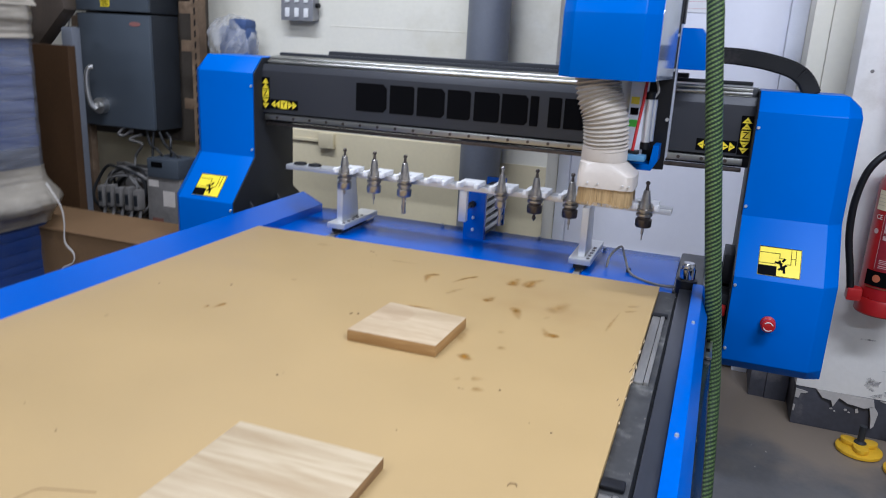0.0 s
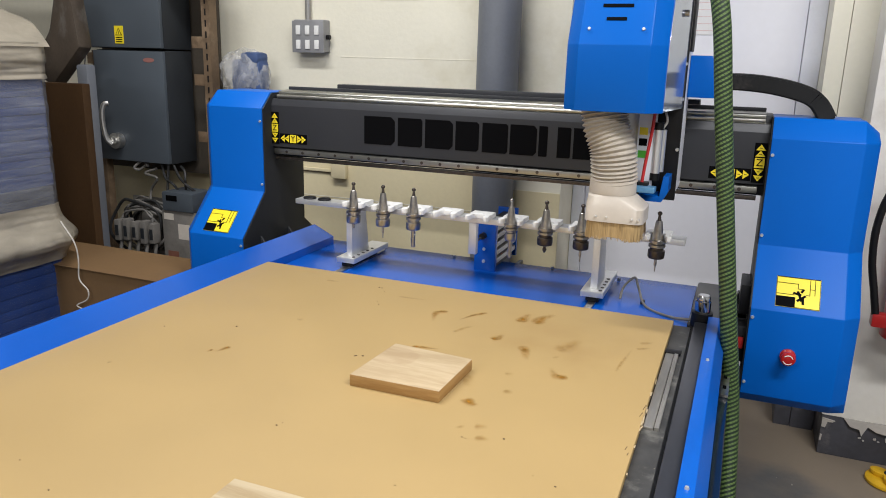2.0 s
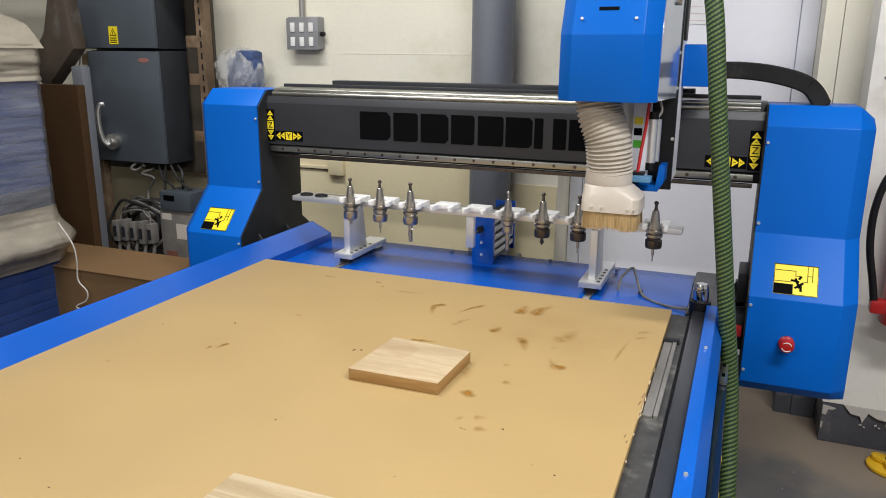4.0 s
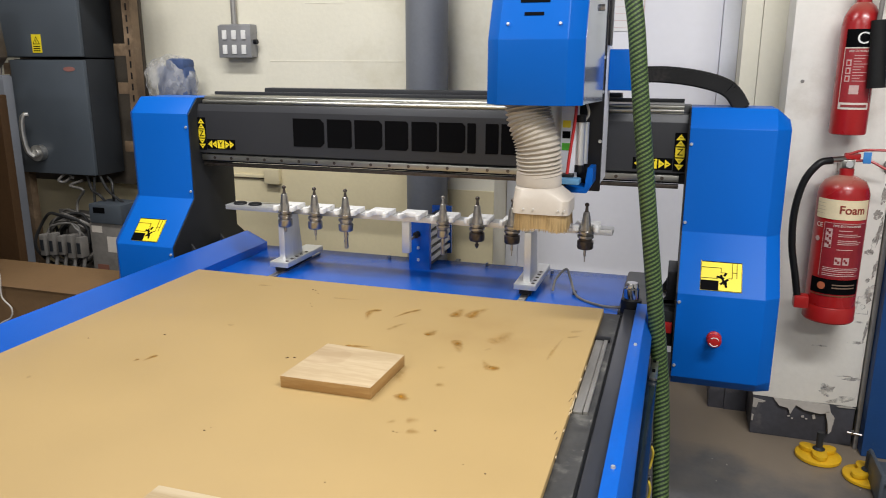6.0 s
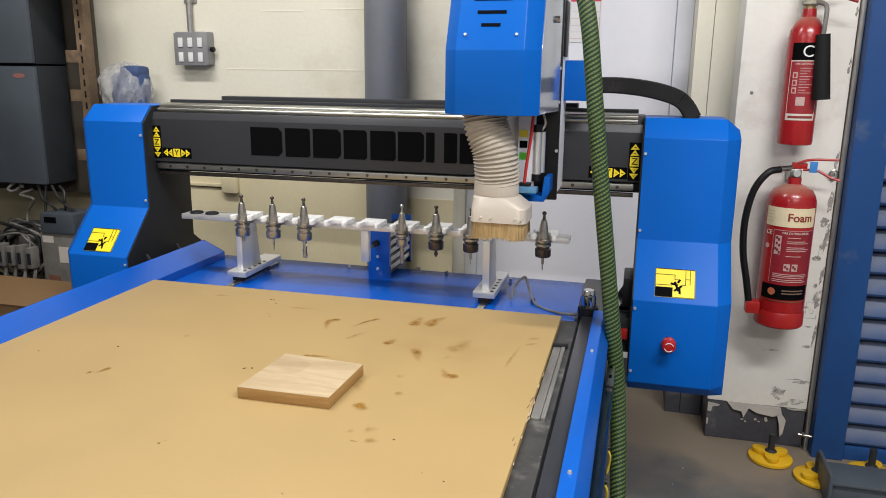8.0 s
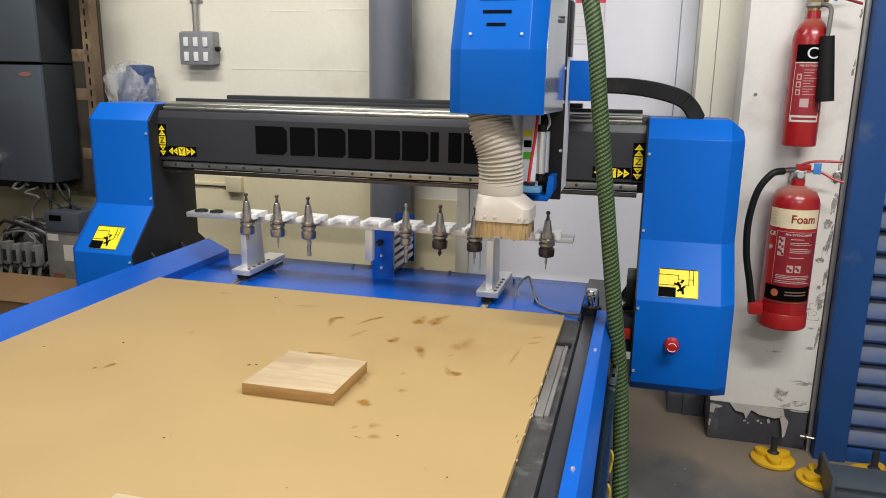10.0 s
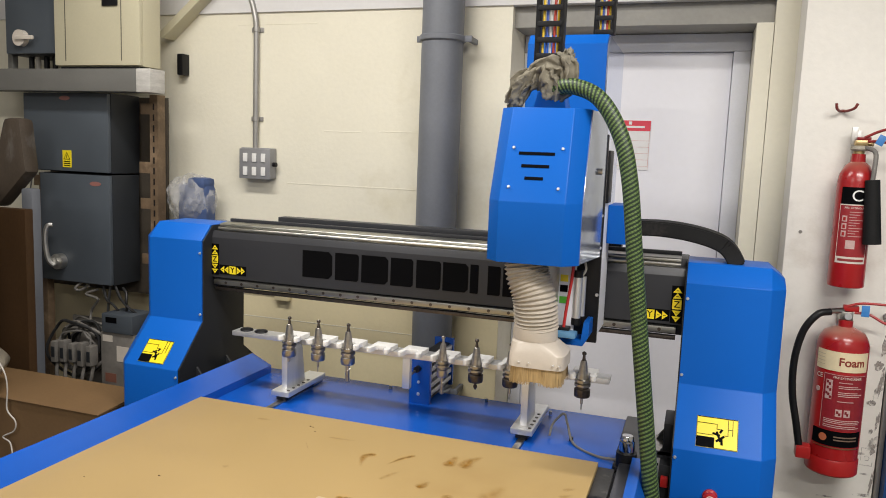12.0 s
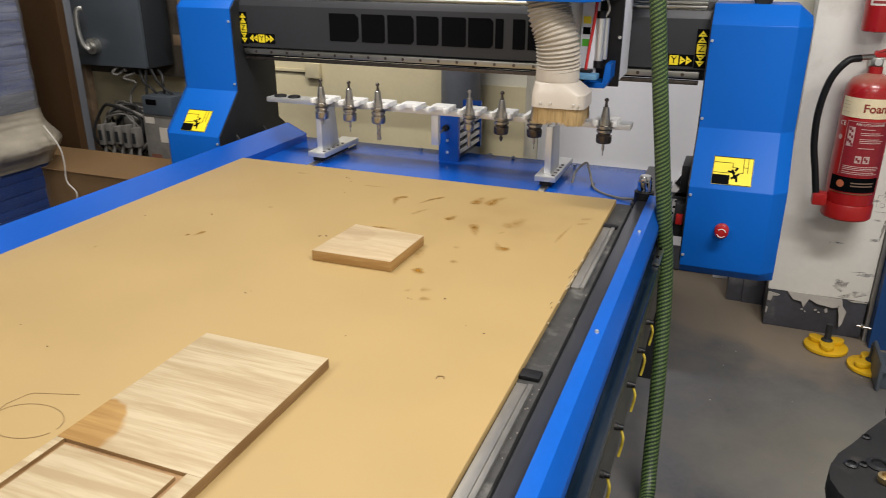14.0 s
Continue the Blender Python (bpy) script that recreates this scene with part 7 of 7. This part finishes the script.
lathe(bm, [(0.070, FLOOR), (0.075, FLOOR + 0.02), (0.075, 1.185), (0.070, 1.19)], (-0.68, 0.96, 0), 24)
part("column", bm, mat("blue_column_paint", (0.03, 0.07, 0.24), 0.45, vary=0.3, scale=10), pb, "blue painted column under the film")
bm = B()
rings = []
for j in range(46):
    zz = FLOOR + 0.02 + j * 0.0252
    ring = []
    for i in range(40):
        a = 2 * math.pi * i / 40
        r = 0.096 + 0.028 * noise.noise(Vector((1.6 * math.cos(a), 1.6 * math.sin(a), zz * 1.6))) + 0.012 * abs(noise.noise(Vector((4 * math.cos(a), 4 * math.sin(a), zz * 4))))
        ring.append(bm.verts.new((-0.68 + 1.15 * r * math.cos(a), 0.96 + r * math.sin(a), zz)))
    rings.append(ring)
for a_, b_ in zip(rings, rings[1:]):
    for i in range(40):
        bm.faces.new((a_[i], a_[(i + 1) % 40], b_[(i + 1) % 40], b_[i]))
part("film", bm, BAG, pb, "loose clear film sleeve", 70)

ORANGE = mat("orange_grip", (0.55, 0.16, 0.02), 0.5, vary=0.1, scale=20)
pl = thing("bar_clamp", (-0.87, 1.02, 0.55), "steel hand clamp with orange grips hanging on the wall", "clamp")
part("bar", bx((-0.905, 1.035, 0.50), (-0.893, 1.06, 0.95), 0.002), ALU_DULL, pl, "thin steel bar")
for x0, x1 in ((-0.885, -0.868), (-0.862, -0.842)):
    part("arm", tube(B(), [(x0 + 0.01, 1.03, 0.92), (x0, 1.03, 0.82), (x0 + 0.004, 1.03, 0.72)], 0.009, 10, 5), CABLE_GREY, pl, "grey steel arm")
    part("grip", tube(B(), [(x0 + 0.004, 1.03, 0.72), (x1 - 0.012, 1.03, 0.64), (x0 - 0.004, 1.03, 0.54)], 0.014, 12, 6), ORANGE, pl, "orange plastic grip")
part("hanger", bx((-0.91, 1.02, 0.93), (-0.85, WY, 0.955), 0.003), ALU_DULL, pl, "steel hanger")

# wrapped stack of sheet goods on the left
stk = thing("wrapped_stack", (-1.35, -0.2, FLOOR), "tall stack of blue sheet goods wrapped in clear stretch film", "wrapped pallet")
SX0, SX1, SY0, SY1 = -2.1, -1.00, -0.75, 0.10
part("pallet", bx((SX0, SY0, FLOOR), (SX1, SY1, FLOOR + 0.12), 0.004), CARD_DARK, stk, "dark timber pallet")
rng = random.Random(3)
z = FLOOR + 0.121
while z < 1.40:
    h = rng.uniform(0.02, 0.05)
    m_ = STACK_GREY if 0.69 < z < 0.93 or z > 1.33 else STACK
    part("sheet", bx((SX0, SY0 + rng.uniform(0, 0.004), z), (SX1 + rng.uniform(-0.004, 0.004), SY1 + rng.uniform(-0.004, 0.004), z + h - 0.001), 0.003), m_, stk)
    z += h


def sheet_film(z0, z1, out, material, seed, label, crinkle=0.005, flare=0.0, gather=0.0):
    """A band of film round three sides of the stack; flare: it stands off in a bunched fold, tucked in below."""
    bm = B()
    nz = 60
    grid = []
    loop = []
    per = [(SX0, SY0), (SX1, SY0), (SX1, SY1), (SX0, SY1)]
    for k in range(3):
        a, b = per[k], per[k + 1]
        for i in range(44):
            t = i / 44
            loop.append((a[0] + (b[0] - a[0]) * t, a[1] + (b[1] - a[1]) * t, k))
    for j in range(nz + 1):
        q = j / nz
        zz = z0 + (z1 - z0) * q
        row = []
        for x_, y_, k in loop:
            w = out + crinkle * (noise.fractal(Vector((x_ * 2.5 + seed, y_ * 2.5, zz * 16)), 1.0, 2.0, 3) + 0.7 * abs(noise.noise(Vector((x_ * 3, y_ * 3 + seed, zz * 45)))))
            if flare:
                w += flare * math.exp(-((q - 0.40) / 0.26) ** 2) * (0.8 + 0.4 * noise.noise(Vector((x_ * 4, y_ * 4, seed))))
                w += gather * math.exp(-((q - 0.3) / 0.3) ** 2) * noise.noise(Vector((x_ * 22, y_ * 22, zz * 5 + seed)))
            ox, oy = ((0, -1), (1, 0), (0, 1))[k]
            row.append(bm.verts.new((x_ + ox * w, y_ + oy * w, zz)))
        grid.append(row)
    for j in range(nz):
        for i in range(len(loop) - 1):
            bm.faces.new((grid[j][i], grid[j][i + 1], grid[j + 1][i + 1], grid[j + 1][i]))
    return part("film", bm, material, stk, label, 80)


sheet_film(0.86, 1.36, 0.012, FILM, 1.0, "clear wrinkled stretch film")
sheet_film(1.32, 1.445, 0.020, FILM_TAN, 3.0, "dusty film pulled down over the top edge", 0.012)
sheet_film(0.665, 0.875, 0.014, FILM_TAN, 5.0, "dusty bunched film", 0.006, 0.085, 0.014)
sheet_film(0.22, 0.68, 0.008, FILM_LOW, 8.0, "thin tight stretch film", 0.003)
bm = bmesh.new()
bmesh.ops.create_grid(bm, x_segments=70, y_segments=60, size=0.5)
for v in bm.verts:
    x_, y_ = SX0 + (v.co.x + 0.5) * (SX1 - SX0 + 0.025), SY0 + (v.co.y + 0.5) * (SY1 - SY0 + 0.025)
    rise = 1 - math.exp(-max(0.0, min(SX1 + 0.025 - x_, SY1 + 0.10 - y_)) / 0.16)
    v.co = Vector((x_, y_, 1.43 + 0.20 * rise + 0.035 * rise * noise.fractal(Vector((x_ * 4, y_ * 4, 2)), 1.0, 2.0, 4)))
part("film_top", bm, FILM_TAN, stk, "bunched dusty film over the top", 80)
part("cord", tube(B(), [(-0.93, 0.055, 0.82), (-0.873, 0.055, 0.747), (-0.861, 0.055, 0.685), (-0.866, 0.055, 0.61), (-0.829, 0.055, 0.572), (-0.837, 0.055, 0.535), (-0.890, 0.055, 0.505), (-0.857, 0.055, 0.488), (-0.84, 0.05, 0.44)], 0.0026, 8, 5), CABLE_WHITE, stk, "white tail of twisted film")
# brown board behind the stack, grey post, and an open cardboard box
solo("brown_board", bx((-1.46, 0.40, FLOOR), (-1.14, 0.44, 1.29), 0.004), CARD_DARK, "tall dark brown board leaning behind the stack", "board")
bxo = thing("cardboard_box", (-0.85, 0.3, FLOOR), "brown cardboard box with a folded top flap", "cardboard box")
part("back_panel", bx((-1.20, 0.34, FLOOR), (-0.47, 0.346, 0.640)), CARD, bxo)
part("front_panel", bx((-1.20, 0.07, FLOOR), (-0.47, 0.076, 0.640)), CARD, bxo)
part("side_panel", bx((-0.476, 0.0765, FLOOR), (-0.470, 0.3395, 0.640)), CARD, bxo)
part("side_panel", bx((-1.20, 0.0765, FLOOR), (-1.194, 0.3395, 0.640)), CARD, bxo)
bm = B()
prism(bm, [(0.066, 0.6405), (0.30, 0.660), (0.30, 0.665), (0.064, 0.646)], "x", -1.20, -0.468)
part("flap", bm, CARD, bxo, "folded cardboard flap", 0)
part("bottom", bx((-1.193, 0.0765, FLOOR), (-0.477, 0.3395, FLOOR + 0.005)), CARD, bxo)

# ---- lower right: suction lifters, grey beam, tool trolley ----


def lifter():
    t = thing("suction_lifter", (0, 0, 0), "yellow plastic suction lifter with a grey handle stem on the floor", "suction lifter", "lifters on the floor")
    part("disc", lathe(B(), [(0.066, 0.0), (0.074, 0.004), (0.074, 0.013), (0.067, 0.017), (0.030, 0.0185)], seg=40), YELLOW_PL, t, "yellow disc")
    bm = B()
    prism(bm, [((0.047 + 0.019 * math.cos(3 * a)) * math.cos(a + 0.5), (0.047 + 0.019 * math.cos(3 * a)) * math.sin(a + 0.5)) for a in [2 * math.pi * i / 42 for i in range(42)]], "z", 0.0185, 0.034, 0.004)
    part("spider", bm, YELLOW_PL, t, "yellow three-armed clamp")
    part("stem", rod(B(), (0, 0, 0.030), (0.0, 0, 0.098), 0.0115), CABINET_SIDE, t, "dark grey stem")
    part("stem_foot", lathe(B(), [(0.020, 0.0), (0.020, 0.006), (0.013, 0.012)], (0, 0, 0.030)), CABINET_SIDE, t)
    return t


l1 = lifter()
l1.location = (1.917, 0.768, FLOOR)
copy_thing(l1, pose(2.05, 0.665, FLOOR, 0, 0, 70))
copy_thing(l1, pose(2.235, 0.745, FLOOR, 0, 0, 150))
gb = thing("steel_beam", (2.4, 0.52, FLOOR), "grey painted steel bar with an end plate on the floor", "steel beam")
part("end_plate", bx((2.045, 0.505, FLOOR), (2.060, 0.685, FLOOR + 0.105), 0.01), CABINET, gb, "rounded grey end plate")
part("bar", bx((2.0605, 0.53, FLOOR), (3.4, 0.65, FLOOR + 0.062), 0.006), CABINET, gb)
part("top_flange", bx((2.0605, 0.518, FLOOR + 0.0625), (3.4, 0.662, FLOOR + 0.073), 0.003), CABINET, gb)

bm = B()
rng = random.Random(21)
for k in range(13):
    x, y, s_ = rng.uniform(1.45, 2.2), rng.uniform(-0.3, 0.86), rng.uniform(0.0010, 0.0032)
    box(bm, (-s_, -s_ * 0.6, 0), (s_, s_ * 0.6, s_ * 0.7), 0, pose(x, y, FLOOR, 0, 0, rng.uniform(0, 180)))
solo("floor_debris", bm, PEEL, "pale paint crumbs scattered on the floor by the wall", "debris", kind="stuff", smooth=0)

trl = thing("tool_trolley", (2.05, -1.2, FLOOR), "black plastic tool trolley with small tools in its moulded top", "trolley")
bm = B()
prism(bm, [(1.705, -1.06), (1.690, -1.035), (1.681, -1.01), (1.681, -0.99), (1.686, -0.968), (1.697, -0.94), (1.720, -0.904), (1.745, -0.86), (1.77, -0.82), (1.80, -0.78), (1.84, -0.735), (1.90, -0.68), (1.98, -0.63), (2.10, -0.60), (2.6, -0.58), (2.6, -1.6), (1.74, -1.6), (1.72, -1.10)], "z", 0.715, 0.750, 0.005)
part("top", bm, RUBBER, trl, "black moulded top")
part("body", bx((1.80, -1.58, FLOOR + 0.08), (2.58, -0.80, 0.7145), 0.02), RUBBER, trl, "black trolley body")
for x, y in ((1.88, -1.5), (1.88, -0.9), (2.5, -1.5), (2.5, -0.9)):
    part("castor", rod(B(), (x - 0.015, y, FLOOR + 0.04), (x + 0.015, y, FLOOR + 0.04), 0.04), BLACK, trl)
for x, y, r in ((1.748, -0.953, 0.010), (1.712, -0.965, 0.006), (1.728, -0.96, 0.004), (1.74, -0.885, 0.004), (1.80, -0.83, 0.010)):
    part("hole_ring", lathe(B(), [(r * 1.6, 0), (r * 1.6, 0.002), (r, 0.004), (r * 0.9, 0.0005)], (x, y, 0.7502), 16), BLACK, trl, "moulded hole")
part("moulded_rib", tube(B(), [(1.78, -0.80, 0.751), (1.82, -0.79, 0.753), (1.88, -0.74, 0.753), (1.95, -0.70, 0.751)], 0.010, 10, 5), RUBBER, trl, "moulded rib")
gr = thing("plastic_cap", (1.80, -0.872, 0.7505), "bright green plastic cap lying on the trolley top", "cap")
part("cap", box(B(), (-0.017, -0.007, 0.0), (0.017, 0.007, 0.014), 0.002, pose(1.797, -0.872, 0.7505, 0, 0, -45)), GREEN_PL, gr, "green plastic cap")
part("cap_base", box(B(), (-0.020, -0.010, -0.0003), (0.020, 0.010, 0.004), 0.001, pose(1.798, -0.874, 0.7505, 0, 0, -45)), BLACK, gr, "black foot")
bs = B()
lathe(bs, [(0.009, 0.0), (0.011, 0.003), (0.011, 0.010), (0.0065, 0.0115), (0.0055, 0.005)], (1.752, -0.990, 0.7502), 24)
solo("brass_bush", bs, BRASS, "worn brass bush lying on the trolley top", "bush")
solo("socket_bit", rod(B(), (1.770, -0.995, 0.7572), (1.80, -1.012, 0.7572), 0.007, seg=14), STEEL, "small steel socket bit on the trolley top", "socket bit")
